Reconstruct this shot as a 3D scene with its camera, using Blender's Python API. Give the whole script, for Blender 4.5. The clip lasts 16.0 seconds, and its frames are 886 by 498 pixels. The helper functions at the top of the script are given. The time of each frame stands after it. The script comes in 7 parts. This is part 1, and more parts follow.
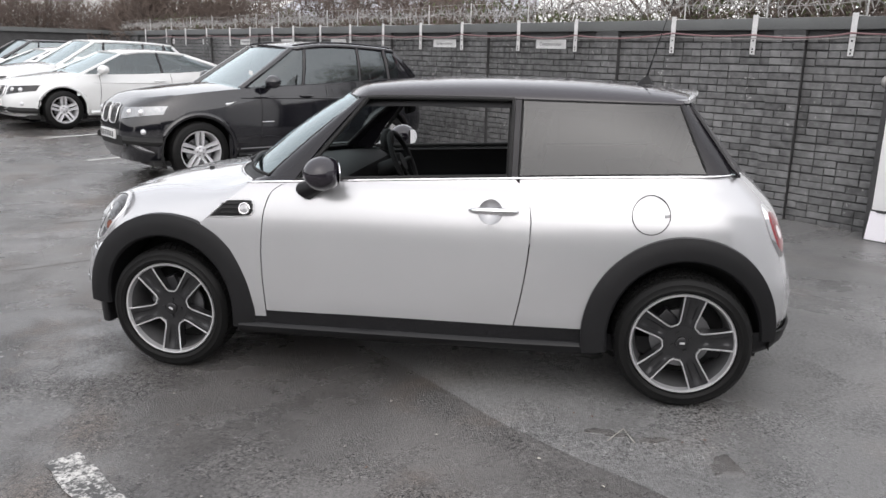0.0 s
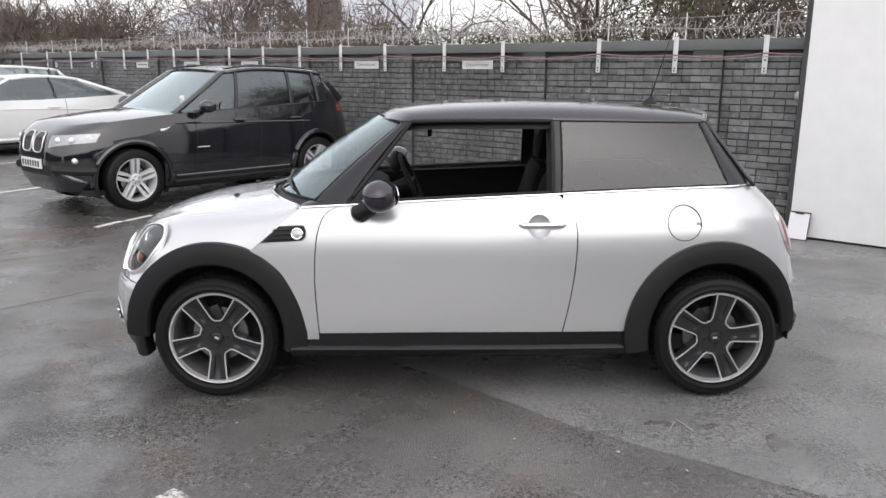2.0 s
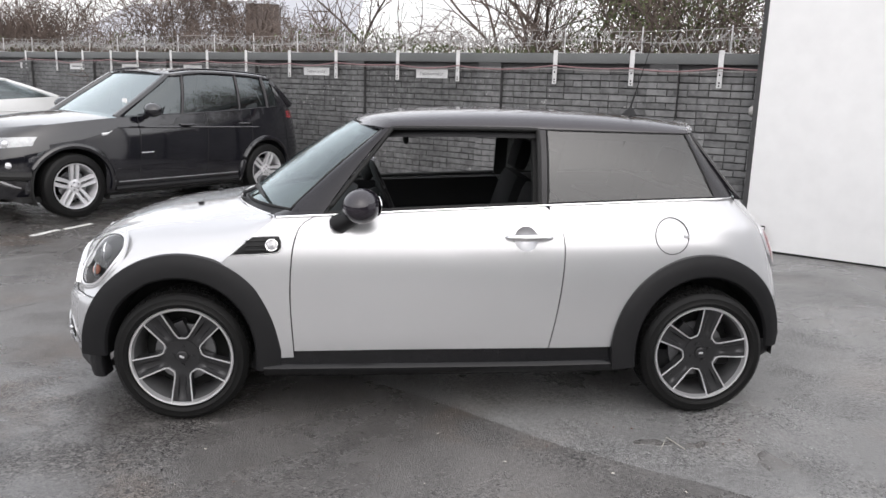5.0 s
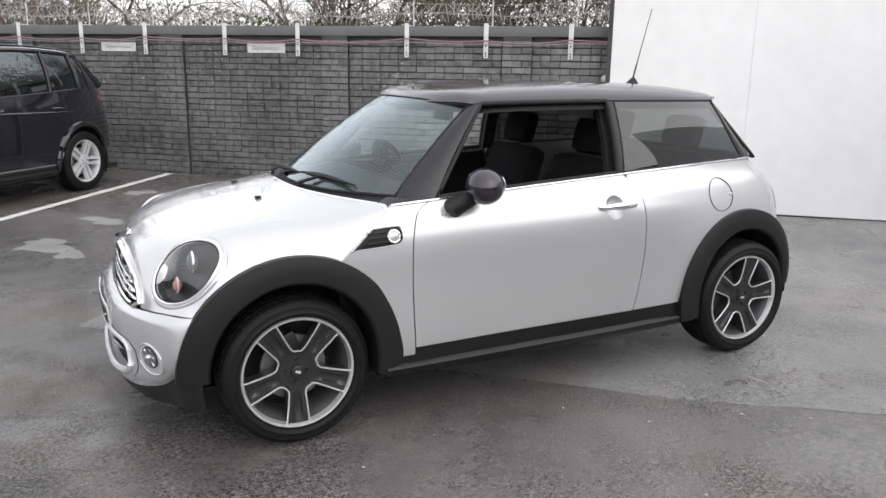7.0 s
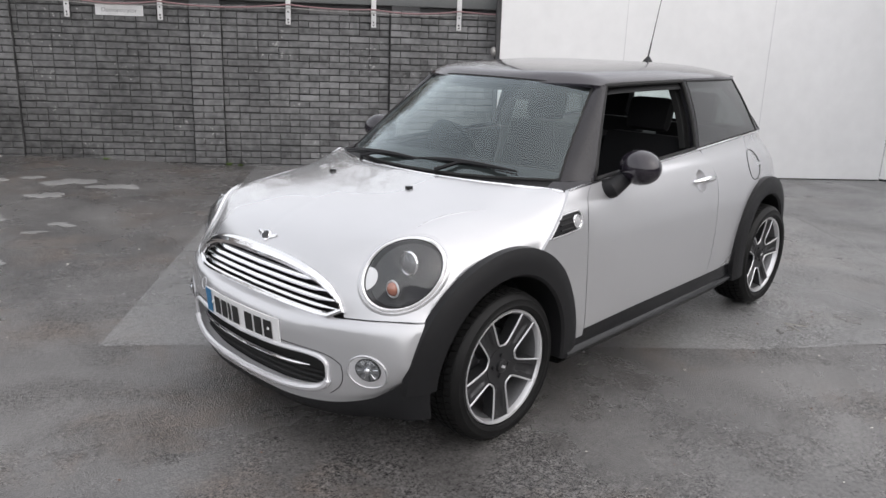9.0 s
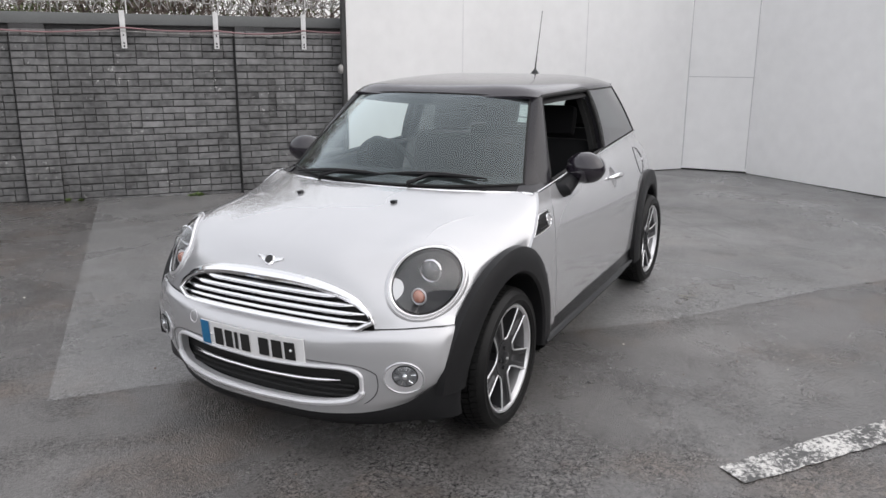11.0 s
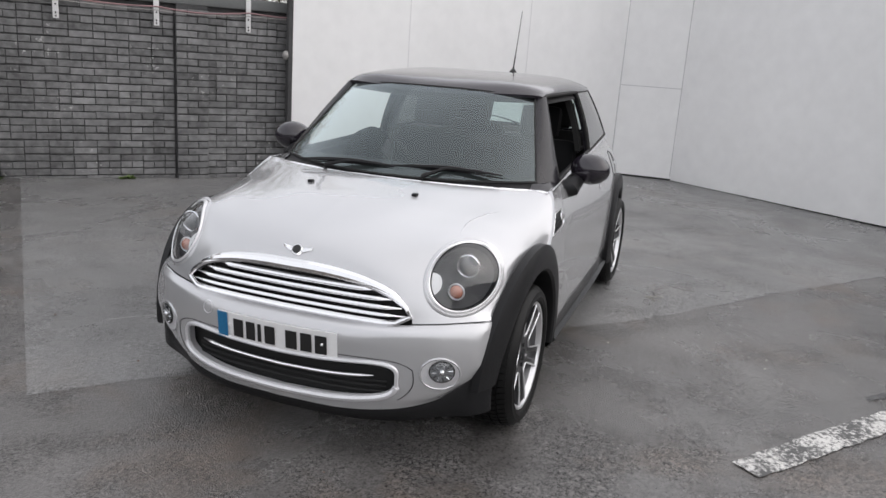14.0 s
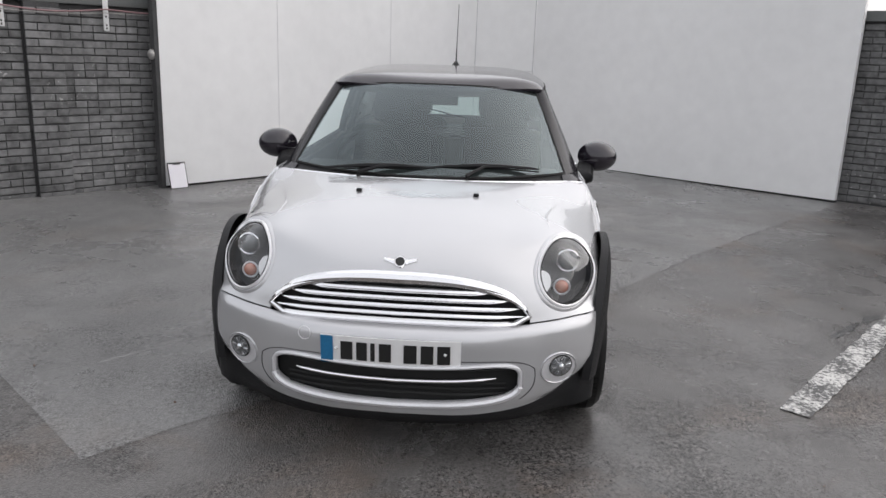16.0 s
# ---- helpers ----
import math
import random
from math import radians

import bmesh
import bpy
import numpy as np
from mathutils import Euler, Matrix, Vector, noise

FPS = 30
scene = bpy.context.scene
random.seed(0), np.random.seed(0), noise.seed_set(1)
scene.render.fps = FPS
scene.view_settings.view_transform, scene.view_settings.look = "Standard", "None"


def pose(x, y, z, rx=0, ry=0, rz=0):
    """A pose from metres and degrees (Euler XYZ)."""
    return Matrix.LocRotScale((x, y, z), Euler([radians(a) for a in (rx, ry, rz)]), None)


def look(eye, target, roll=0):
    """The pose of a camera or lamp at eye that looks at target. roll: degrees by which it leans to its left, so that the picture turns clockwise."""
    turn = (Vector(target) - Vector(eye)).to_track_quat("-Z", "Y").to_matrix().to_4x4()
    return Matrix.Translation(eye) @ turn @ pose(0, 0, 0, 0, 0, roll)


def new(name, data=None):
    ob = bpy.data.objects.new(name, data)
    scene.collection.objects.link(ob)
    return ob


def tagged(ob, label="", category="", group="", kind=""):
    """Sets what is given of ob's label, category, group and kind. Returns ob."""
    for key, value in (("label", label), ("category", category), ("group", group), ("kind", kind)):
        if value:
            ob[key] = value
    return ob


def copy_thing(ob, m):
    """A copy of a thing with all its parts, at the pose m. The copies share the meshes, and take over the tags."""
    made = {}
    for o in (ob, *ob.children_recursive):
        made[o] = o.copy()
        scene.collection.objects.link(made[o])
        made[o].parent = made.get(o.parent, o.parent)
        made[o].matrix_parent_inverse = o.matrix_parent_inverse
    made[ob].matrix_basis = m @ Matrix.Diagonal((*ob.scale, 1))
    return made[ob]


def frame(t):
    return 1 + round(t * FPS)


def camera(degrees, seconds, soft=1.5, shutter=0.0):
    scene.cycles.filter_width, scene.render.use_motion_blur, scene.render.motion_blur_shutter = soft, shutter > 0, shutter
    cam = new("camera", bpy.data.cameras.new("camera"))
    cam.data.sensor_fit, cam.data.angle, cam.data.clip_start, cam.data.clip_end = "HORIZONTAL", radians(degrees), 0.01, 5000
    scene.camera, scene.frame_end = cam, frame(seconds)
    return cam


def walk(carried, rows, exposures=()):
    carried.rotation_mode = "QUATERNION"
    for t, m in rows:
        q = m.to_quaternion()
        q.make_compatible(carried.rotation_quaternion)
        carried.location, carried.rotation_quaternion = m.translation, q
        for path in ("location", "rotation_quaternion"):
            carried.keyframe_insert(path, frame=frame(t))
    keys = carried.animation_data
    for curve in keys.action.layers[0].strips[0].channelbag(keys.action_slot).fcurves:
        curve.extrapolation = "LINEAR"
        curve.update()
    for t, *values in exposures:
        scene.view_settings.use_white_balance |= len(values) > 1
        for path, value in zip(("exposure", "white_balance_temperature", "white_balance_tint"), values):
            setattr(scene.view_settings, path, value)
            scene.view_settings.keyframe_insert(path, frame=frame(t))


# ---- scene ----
cam = camera(59.6, 16.0)
PATH = [
    (0, (0.679, -4.217, 1.564), (0.372, -2.302, 1.075), 1.3),
    (0.5, (0.332, -4.262, 1.58), (0.183, -2.328, 1.093), 0.5),
    (1, (-0.007, -4.329, 1.552), (0.044, -2.385, 1.087), 1.5),
    (1.5, (-0.171, -4.408, 1.562), (-0.12, -2.46, 1.108), 0.4),
    (2, (-0.15, -4.45, 1.585), (-0.135, -2.499, 1.145), 0.6),
    (2.5, (-0.129, -4.443, 1.585), (-0.115, -2.489, 1.156), 0.6),
    (3, (-0.122, -4.431, 1.587), (-0.103, -2.475, 1.17), 0.2),
    (3.5, (-0.123, -4.426, 1.588), (-0.095, -2.469, 1.175), -0.2),
    (4, (-0.122, -4.417, 1.585), (-0.089, -2.46, 1.176), -0.8),
    (4.2, (-0.123, -4.4, 1.582), (-0.087, -2.443, 1.172), -0.6),
    (6.3, (-1.429, -3.986, 1.52), (-0.779, -2.148, 1.072), 3.9),
    (6.5, (-1.624, -3.936, 1.538), (-0.901, -2.13, 1.071), 3.2),
    (7, (-2.022, -3.699, 1.513), (-1.156, -1.955, 1.057), 0.9),
    (7.5, (-2.394, -3.454, 1.526), (-1.4, -1.784, 1.053), 2.2),
    (8, (-2.812, -3.164, 1.528), (-1.637, -1.621, 1.041), 2.3),
    (8.5, (-3.148, -2.855, 1.528), (-1.873, -1.397, 1.031), 1.8),
    (8.7, (-3.268, -2.744, 1.542), (-1.949, -1.33, 1.03), 1.9),
    (10.8, (-4.104, -2.034, 1.561), (-2.399, -1.11, 1.071), 0.3),
    (11, (-4.101, -2.03, 1.556), (-2.389, -1.116, 1.073), 0.2),
    (11.5, (-4.1, -2.03, 1.554), (-2.399, -1.082, 1.097), -0.2),
    (12, (-4.101, -2.033, 1.555), (-2.41, -1.068, 1.097), -0.1),
    (12.5, (-4.094, -2.021, 1.55), (-2.403, -1.058, 1.089), 0.1),
    (13, (-4.093, -1.972, 1.548), (-2.392, -1.029, 1.082), 1.2),
    (13.5, (-4.194, -1.797, 1.54), (-2.422, -0.991, 1.084), 3.0),
    (14, (-4.304, -1.52, 1.527), (-2.481, -0.856, 1.043), 4.0),
    (14.5, (-4.326, -1.203, 1.528), (-2.463, -0.679, 1.022), 2.2),
    (15, (-4.426, -0.899, 1.539), (-2.526, -0.529, 1.035), 3.1),
    (15.5, (-4.553, -0.617, 1.544), (-2.627, -0.377, 1.06), 2.4),
    (16, (-4.565, -0.37, 1.533), (-2.632, -0.226, 1.04), 2.0),
]
walk(cam, [(t, look(eye, target, roll)) for t, eye, target, roll in PATH], exposures=((0, 0.08, 6500, 12.5), (3.5, 0.18, 6500, 12.5), (7, 0.26, 6500, 12.5), (8.5, 0.10, 6500, 12.5), (12.5, -0.05, 6500, 12.5), (16, -0.20, 6500, 12.5)))

# ---- sky and light: an even overcast ----
world = bpy.data.worlds.new("overcast_sky")
scene.world = world
world.use_nodes = True
wn, wl = world.node_tree.nodes, world.node_tree.links
wn.clear()
w_out, w_bg = wn.new("ShaderNodeOutputWorld"), wn.new("ShaderNodeBackground")
w_sky, w_hsv = wn.new("ShaderNodeTexSky"), wn.new("ShaderNodeHueSaturation")
w_sky.sky_type, w_sky.sun_disc = "NISHITA", False
w_sky.sun_elevation, w_sky.sun_rotation = radians(41), radians(166)
w_sky.air_density, w_sky.dust_density, w_sky.ozone_density = 1.0, 6.0, 1.0
w_hsv.inputs["Saturation"].default_value = 0.35
w_hsv.inputs["Value"].default_value = 1.0
w_bg.inputs["Strength"].default_value = 0.90
w_even = wn.new("ShaderNodeGamma")
w_even.inputs["Gamma"].default_value = 0.30
wl.new(w_sky.outputs[0], w_even.inputs["Color"])
wl.new(w_even.outputs[0], w_hsv.inputs["Color"])
wl.new(w_hsv.outputs[0], w_bg.inputs["Color"])
wl.new(w_bg.outputs[0], w_out.inputs["Surface"])

sun_data = bpy.data.lights.new("sun", "SUN")
sun_data.energy, sun_data.angle, sun_data.color = 0.75, radians(150), (1.0, 0.985, 0.97)
sun = new("sun", sun_data)
sun.matrix_world = look((2, -8, 7), (0, 0, 0))


# ---- materials ----
def mat(name, color, rough=0.5, metal=0.0, var=0.12, scale=8.0, fine=120.0, bump=0.0, bump_scale=60.0, rvar=0.0, coat=0.0, spec=0.5, rand=0.0, coord="Object"):
    """A surface with broad and fine variation in colour, uneven gloss and fine relief."""
    m = bpy.data.materials.new(name)
    m.use_nodes = True
    n, l = m.node_tree.nodes, m.node_tree.links
    b = n["Principled BSDF"]
    b.inputs["Metallic"].default_value = metal
    b.inputs["Roughness"].default_value = rough
    b.inputs["Coat Weight"].default_value = coat
    b.inputs["Coat Roughness"].default_value = 0.04
    b.inputs["Specular IOR Level"].default_value = spec
    tc = n.new("ShaderNodeTexCoord")
    src = tc.outputs["Object" if coord == "World" else coord]
    if coord == "World":
        src = n.new("ShaderNodeNewGeometry").outputs["Position"]
    big, small = n.new("ShaderNodeTexNoise"), n.new("ShaderNodeTexNoise")
    big.inputs["Scale"].default_value, big.inputs["Detail"].default_value = scale, 4
    small.inputs["Scale"].default_value, small.inputs["Detail"].default_value = fine, 3
    l.new(src, big.inputs["Vector"])
    l.new(src, small.inputs["Vector"])
    add = n.new("ShaderNodeMath")
    add.operation = "ADD"
    l.new(big.outputs["Fac"], add.inputs[0])
    l.new(small.outputs["Fac"], add.inputs[1])
    last = add.outputs[0]
    if rand:
        info, mul, add2 = n.new("ShaderNodeObjectInfo"), n.new("ShaderNodeMath"), n.new("ShaderNodeMath")
        mul.operation, add2.operation = "MULTIPLY_ADD", "ADD"
        mul.inputs[1].default_value, mul.inputs[2].default_value = 2 * rand, -rand
        l.new(info.outputs["Random"], mul.inputs[0])
        l.new(last, add2.inputs[0])
        l.new(mul.outputs[0], add2.inputs[1])
        last = add2.outputs[0]
    ramp = n.new("ShaderNodeMapRange")
    ramp.inputs["From Min"].default_value, ramp.inputs["From Max"].default_value = 0.5, 1.5
    ramp.inputs["To Min"].default_value, ramp.inputs["To Max"].default_value = 1 - var * 2, 1 + var * 2
    l.new(last, ramp.inputs["Value"])
    mix = n.new("ShaderNodeVectorMath")
    mix.operation = "SCALE"
    mix.inputs[0].default_value = color[:3]
    l.new(ramp.outputs[0], mix.inputs["Scale"])
    l.new(mix.outputs[0], b.inputs["Base Color"])
    if rvar:
        rr = n.new("ShaderNodeMapRange")
        rr.inputs["From Min"].default_value, rr.inputs["From Max"].default_value = 0.3, 0.7
        rr.inputs["To Min"].default_value, rr.inputs["To Max"].default_value = max(0.02, rough - rvar), min(1, rough + rvar)
        l.new(big.outputs["Fac"], rr.inputs["Value"])
        l.new(rr.outputs[0], b.inputs["Roughness"])
    if bump:
        bn, bp = n.new("ShaderNodeTexNoise"), n.new("ShaderNodeBump")
        bn.inputs["Scale"].default_value, bn.inputs["Detail"].default_value = bump_scale, 5
        bp.inputs["Strength"].default_value, bp.inputs["Distance"].default_value = bump, 0.01
        l.new(src, bn.inputs["Vector"])
        l.new(bn.outputs["Fac"], bp.inputs["Height"])
        l.new(bp.outputs[0], b.inputs["Normal"])
    return m


def glass(name, color, rough=0.02, base=0.05, sheen=(1, 1, 1)):
    """A thin clear or tinted pane: mirror gloss that grows at flat angles over a see-through tint."""
    m = bpy.data.materials.new(name)
    m.use_nodes = True
    n, l = m.node_tree.nodes, m.node_tree.links
    n.clear()
    out, mix, lw = n.new("ShaderNodeOutputMaterial"), n.new("ShaderNodeMixShader"), n.new("ShaderNodeLayerWeight")
    clear, gloss = n.new("ShaderNodeBsdfTransparent"), n.new("ShaderNodeBsdfGlossy")
    lw.inputs["Blend"].default_value = 0.5
    power, share = n.new("ShaderNodeMath"), n.new("ShaderNodeMath")
    power.operation, share.operation = "POWER", "MULTIPLY_ADD"
    power.inputs[1].default_value = 3.3
    share.inputs[1].default_value, share.inputs[2].default_value = 1 - base, base
    clear.inputs["Color"].default_value = (*color, 1)
    gloss.inputs["Roughness"].default_value = rough
    gloss.inputs["Color"].default_value = (*sheen, 1)
    l.new(lw.outputs["Facing"], power.inputs[0])
    l.new(power.outputs[0], share.inputs[0])
    l.new(share.outputs[0], mix.inputs[0])
    l.new(clear.outputs[0], mix.inputs[1])
    l.new(gloss.outputs[0], mix.inputs[2])
    l.new(mix.outputs[0], out.inputs["Surface"])
    return m


def asphalt(name, dark, light, rough, grain=0.5, wet=0.0, brown=0.25, open_grain=0.5):
    """Rolled tarmac: stones in bitumen, damp and dry blotches, brown silt."""
    m = bpy.data.materials.new(name)
    m.use_nodes = True
    n, l = m.node_tree.nodes, m.node_tree.links
    b = n["Principled BSDF"]
    pos = n.new("ShaderNodeNewGeometry").outputs["Position"]

    def noise(scale, detail, rough_=0.5, dist=0.0):
        t = n.new("ShaderNodeTexNoise")
        t.inputs["Scale"].default_value, t.inputs["Detail"].default_value = scale, detail
        t.inputs["Roughness"].default_value, t.inputs["Distortion"].default_value = rough_, dist
        l.new(pos, t.inputs["Vector"])
        return t.outputs["Fac"]

    def ranged(src, a, b_, lo, hi):
        r = n.new("ShaderNodeMapRange")
        r.inputs["From Min"].default_value, r.inputs["From Max"].default_value = a, b_
        r.inputs["To Min"].default_value, r.inputs["To Max"].default_value = lo, hi
        l.new(src, r.inputs["Value"])
        return r.outputs[0]

    def mathed(op, x, y):
        t = n.new("ShaderNodeMath")
        t.operation = op
        for i, v in enumerate((x, y)):
            if isinstance(v, (int, float)):
                t.inputs[i].default_value = v
            else:
                l.new(v, t.inputs[i])
        return t.outputs[0]

    blot, mid, fine = noise(0.55, 6, 0.55, 0.6), noise(3.0, 7, 0.6), noise(110, 3, 0.6)
    coarse = noise(52, 5, 0.75)
    silt, rag = noise(1.1, 8, 0.65, 0.4), noise(2.1, 6, 0.6)
    stones = n.new("ShaderNodeTexVoronoi")
    stones.inputs["Scale"].default_value = 130
    l.new(pos, stones.inputs["Vector"])
    tone = mathed("ADD", blot, mathed("MULTIPLY", mid, 0.45))
    ramp = n.new("ShaderNodeValToRGB")
    ramp.color_ramp.elements[0].position, ramp.color_ramp.elements[0].color = 0.56, (*dark, 1)
    ramp.color_ramp.elements[1].position, ramp.color_ramp.elements[1].color = 0.88, (*light, 1)
    l.new(tone, ramp.inputs[0])
    mixb = n.new("ShaderNodeMix")
    mixb.data_type = "RGBA"
    l.new(ranged(silt, 0.52, 0.70, 0.0, brown), mixb.inputs[0])
    l.new(ramp.outputs[0], mixb.inputs[6])
    mixb.inputs[7].default_value = (light[0] * 0.95, light[1] * 0.72, light[2] * 0.55, 1)
    # the stones show most where the bitumen has worn open
    worn = ranged(rag, 0.46, 0.62, 0.35, 1.0)
    speck = mathed("ADD", mathed("MULTIPLY", mathed("SUBTRACT", ranged(fine, 0.3, 0.7, 0.0, 1.0), 0.5), grain), mathed("MULTIPLY", mathed("SUBTRACT", ranged(coarse, 0.3, 0.7, 0.0, 1.0), 0.5), grain * 1.3))
    speck = mathed("ADD", mathed("MULTIPLY", speck, worn), 1.0)
    sc = n.new("ShaderNodeVectorMath")
    sc.operation = "SCALE"
    l.new(mixb.outputs[2], sc.inputs[0])
    l.new(speck, sc.inputs["Scale"])
    l.new(sc.outputs[0], b.inputs["Base Color"])
    film = ranged(mathed("ADD", noise(0.75, 5, 0.6, 0.8), mathed("MULTIPLY", noise(6.0, 4, 0.6), 0.25)), 0.50, 0.76, 0.0, 1.0)
    l.new(mathed("ADD", ranged(film, 0.0, 1.0, rough - 0.12, rough + 0.14), mathed("MULTIPLY", fine, 0.10)), b.inputs["Roughness"])
    b.inputs["Specular IOR Level"].default_value = 0.5 + wet
    bp = n.new("ShaderNodeBump")
    bp.inputs["Distance"].default_value = 0.010
    l.new(mathed("MULTIPLY", mathed("MULTIPLY", worn, open_grain), ranged(film, 0.0, 1.0, 0.45, 1.0)), bp.inputs["Strength"])
    l.new(mathed("ADD", mathed("MULTIPLY", coarse, 0.8), stones.outputs["Distance"]), bp.inputs["Height"])
    l.new(bp.outputs[0], b.inputs["Normal"])
    return m


def worn_paint(name, paint, under, level=0.5):
    """Road paint that has flaked off down to the tarmac."""
    m = mat(name, paint, rough=0.6, var=0.1, coord="World")
    n, l = m.node_tree.nodes, m.node_tree.links
    b = n["Principled BSDF"]
    pos = n.new("ShaderNodeNewGeometry").outputs["Position"]
    tex = n.new("ShaderNodeTexNoise")
    tex.inputs["Scale"].default_value, tex.inputs["Detail"].default_value, tex.inputs["Roughness"].default_value = 42, 9, 0.75
    l.new(pos, tex.inputs["Vector"])
    ramp = n.new("ShaderNodeMapRange")
    ramp.inputs["From Min"].default_value, ramp.inputs["From Max"].default_value = level - 0.07, level + 0.05
    wide, lean = n.new("ShaderNodeTexNoise"), n.new("ShaderNodeMath")
    wide.inputs["Scale"].default_value, wide.inputs["Detail"].default_value = 7, 4
    l.new(pos, wide.inputs["Vector"])
    lean.operation, lean.inputs[1].default_value = "MULTIPLY_ADD", 0.4
    l.new(wide.outputs["Fac"], lean.inputs[0])
    shift = n.new("ShaderNodeMath")
    shift.operation, shift.inputs[1].default_value = "SUBTRACT", 0.2
    l.new(tex.outputs["Fac"], lean.inputs[2])
    l.new(lean.outputs[0], shift.inputs[0])
    l.new(shift.outputs[0], ramp.inputs["Value"])
    mix = n.new("ShaderNodeMix")
    mix.data_type = "RGBA"
    old = b.inputs["Base Color"].links[0].from_socket
    l.new(ramp.outputs[0], mix.inputs[0])
    mix.inputs[6].default_value = (*under, 1)
    l.new(old, mix.inputs[7])
    l.new(mix.outputs[2], b.inputs["Base Color"])
    return m


M_ASPHALT = asphalt("wet_asphalt", (0.067, 0.064, 0.062), (0.134, 0.128, 0.124), 0.23, grain=1.7, wet=0.3, brown=0.6, open_grain=1.0)
M_PATCH = asphalt("relaid_asphalt", (0.138, 0.137, 0.136), (0.202, 0.200, 0.198), 0.28, grain=1.5, wet=0.1, brown=0.2, open_grain=1.0)
M_STAIN = asphalt("damp_stain", (0.100, 0.096, 0.093), (0.145, 0.140, 0.136), 0.22, grain=0.5, wet=0.2)
M_DRY = asphalt("dry_pale_tarmac", (0.17, 0.168, 0.166), (0.26, 0.257, 0.253), 0.5, grain=0.6, brown=0.05)
M_PAINTLINE = worn_paint("worn_white_road_paint", (0.60, 0.59, 0.57), (0.07, 0.07, 0.07), 0.525)
M_PAINTLINE2 = worn_paint("white_road_paint", (0.66, 0.66, 0.64), (0.05, 0.05, 0.05), 0.38)
M_BRICK = mat("grey_painted_brick", (0.148, 0.148, 0.149), rough=0.55, var=0.36, scale=1.3, fine=14, bump=0.4, bump_scale=90, rand=0.22, coord="World")
M_MORTAR = mat("dark_mortar", (0.055, 0.055, 0.056), rough=0.9, var=0.3, scale=4, bump=0.4, coord="World")
# flecks of white paint on the bricks
n, l = M_BRICK.node_tree.nodes, M_BRICK.node_tree.links
b = n["Principled BSDF"]
fleck, where, both_, mixw = n.new("ShaderNodeTexNoise"), n.new("ShaderNodeTexNoise"), n.new("ShaderNodeMath"), n.new("ShaderNodeMix")
pos = n.new("ShaderNodeNewGeometry").outputs["Position"]
for tex, sc in ((fleck, 22), (where, 1.7)):
    tex.inputs["Scale"].default_value, tex.inputs["Detail"].default_value = sc, 6
    l.new(pos, tex.inputs["Vector"])
fr, wr_ = n.new("ShaderNodeMapRange"), n.new("ShaderNodeMapRange")
fr.inputs["From Min"].default_value, fr.inputs["From Max"].default_value = 0.63, 0.69
wr_.inputs["From Min"].default_value, wr_.inputs["From Max"].default_value = 0.50, 0.62
l.new(fleck.outputs["Fac"], fr.inputs["Value"])
l.new(where.outputs["Fac"], wr_.inputs["Value"])
both_.operation = "MULTIPLY"
l.new(fr.outputs[0], both_.inputs[0])
l.new(wr_.outputs[0], both_.inputs[1])
mixw.data_type = "RGBA"
l.new(both_.outputs[0], mixw.inputs[0])
l.new(b.inputs["Base Color"].links[0].from_socket, mixw.inputs[6])
mixw.inputs[7].default_value = (0.38, 0.38, 0.37, 1)
l.new(mixw.outputs[2], b.inputs["Base Color"])
M_COPING = mat("grey_coping", (0.115, 0.12, 0.12), rough=0.55, var=0.15, scale=2.0, bump=0.2, coord="World")
M_WHITEWALL = mat("white_panel", (0.80, 0.80, 0.80), rough=0.35, var=0.03, scale=0.8, fine=6, coord="World")
M_SEAM = mat("panel_joint", (0.50, 0.50, 0.51), rough=0.6)
M_DARKGAP = mat("dark_rubber", (0.012, 0.012, 0.012), rough=0.75)
M_GALV = mat("white_plastic_bracket", (0.62, 0.62, 0.62), rough=0.5, var=0.12)
M_WIRE = mat("galvanised_wire", (0.33, 0.32, 0.31), rough=0.5, metal=0.4, var=0.2)
M_CABLE = mat("pink_cable", (0.26, 0.15, 0.155), rough=0.5)
M_SIGN = mat("sign_white", (0.75, 0.75, 0.75), rough=0.4, var=0.04)
M_SIGNTEXT = mat("sign_grey_print", (0.20, 0.20, 0.21), rough=0.5)

M_SILVER = mat("white_silver_metallic", (0.545, 0.548, 0.560), rough=0.27, metal=0.55, var=0.015, scale=3, fine=900, coat=1.0)
M_ROOF = mat("black_gloss_roof", (0.017, 0.014, 0.020), rough=0.16, var=0.1, spec=0.5, coat=0.5)
M_PILLAR = mat("gloss_black_pillar", (0.014, 0.013, 0.016), rough=0.22, spec=0.3, coat=0.15)
M_PLASTIC = mat("black_grained_plastic", (0.012, 0.012, 0.013), rough=0.46, var=0.1, spec=0.24, bump=0.15, bump_scale=400)
M_RUBBER = mat("tyre_rubber", (0.008, 0.008, 0.008), rough=0.5, var=0.2, spec=0.2, bump=0.1, bump_scale=120)
M_SHUT = mat("shut_line", (0.01, 0.01, 0.01), rough=0.8)
M_SATIN = mat("satin_chrome", (0.74, 0.74, 0.75), rough=0.28, metal=0.55, var=0.02, coat=0.5)
M_SILL = mat("satin_black_sill", (0.008, 0.008, 0.009), rough=0.24, var=0.1, spec=0.32)
M_CARLAMP = mat("grey_lamp_glass", (0.30, 0.31, 0.32), rough=0.15, metal=0.5, var=0.2, scale=30, coat=1.0)
M_CHROME = mat("chrome", (0.86, 0.86, 0.87), rough=0.08, metal=1.0, var=0.01)
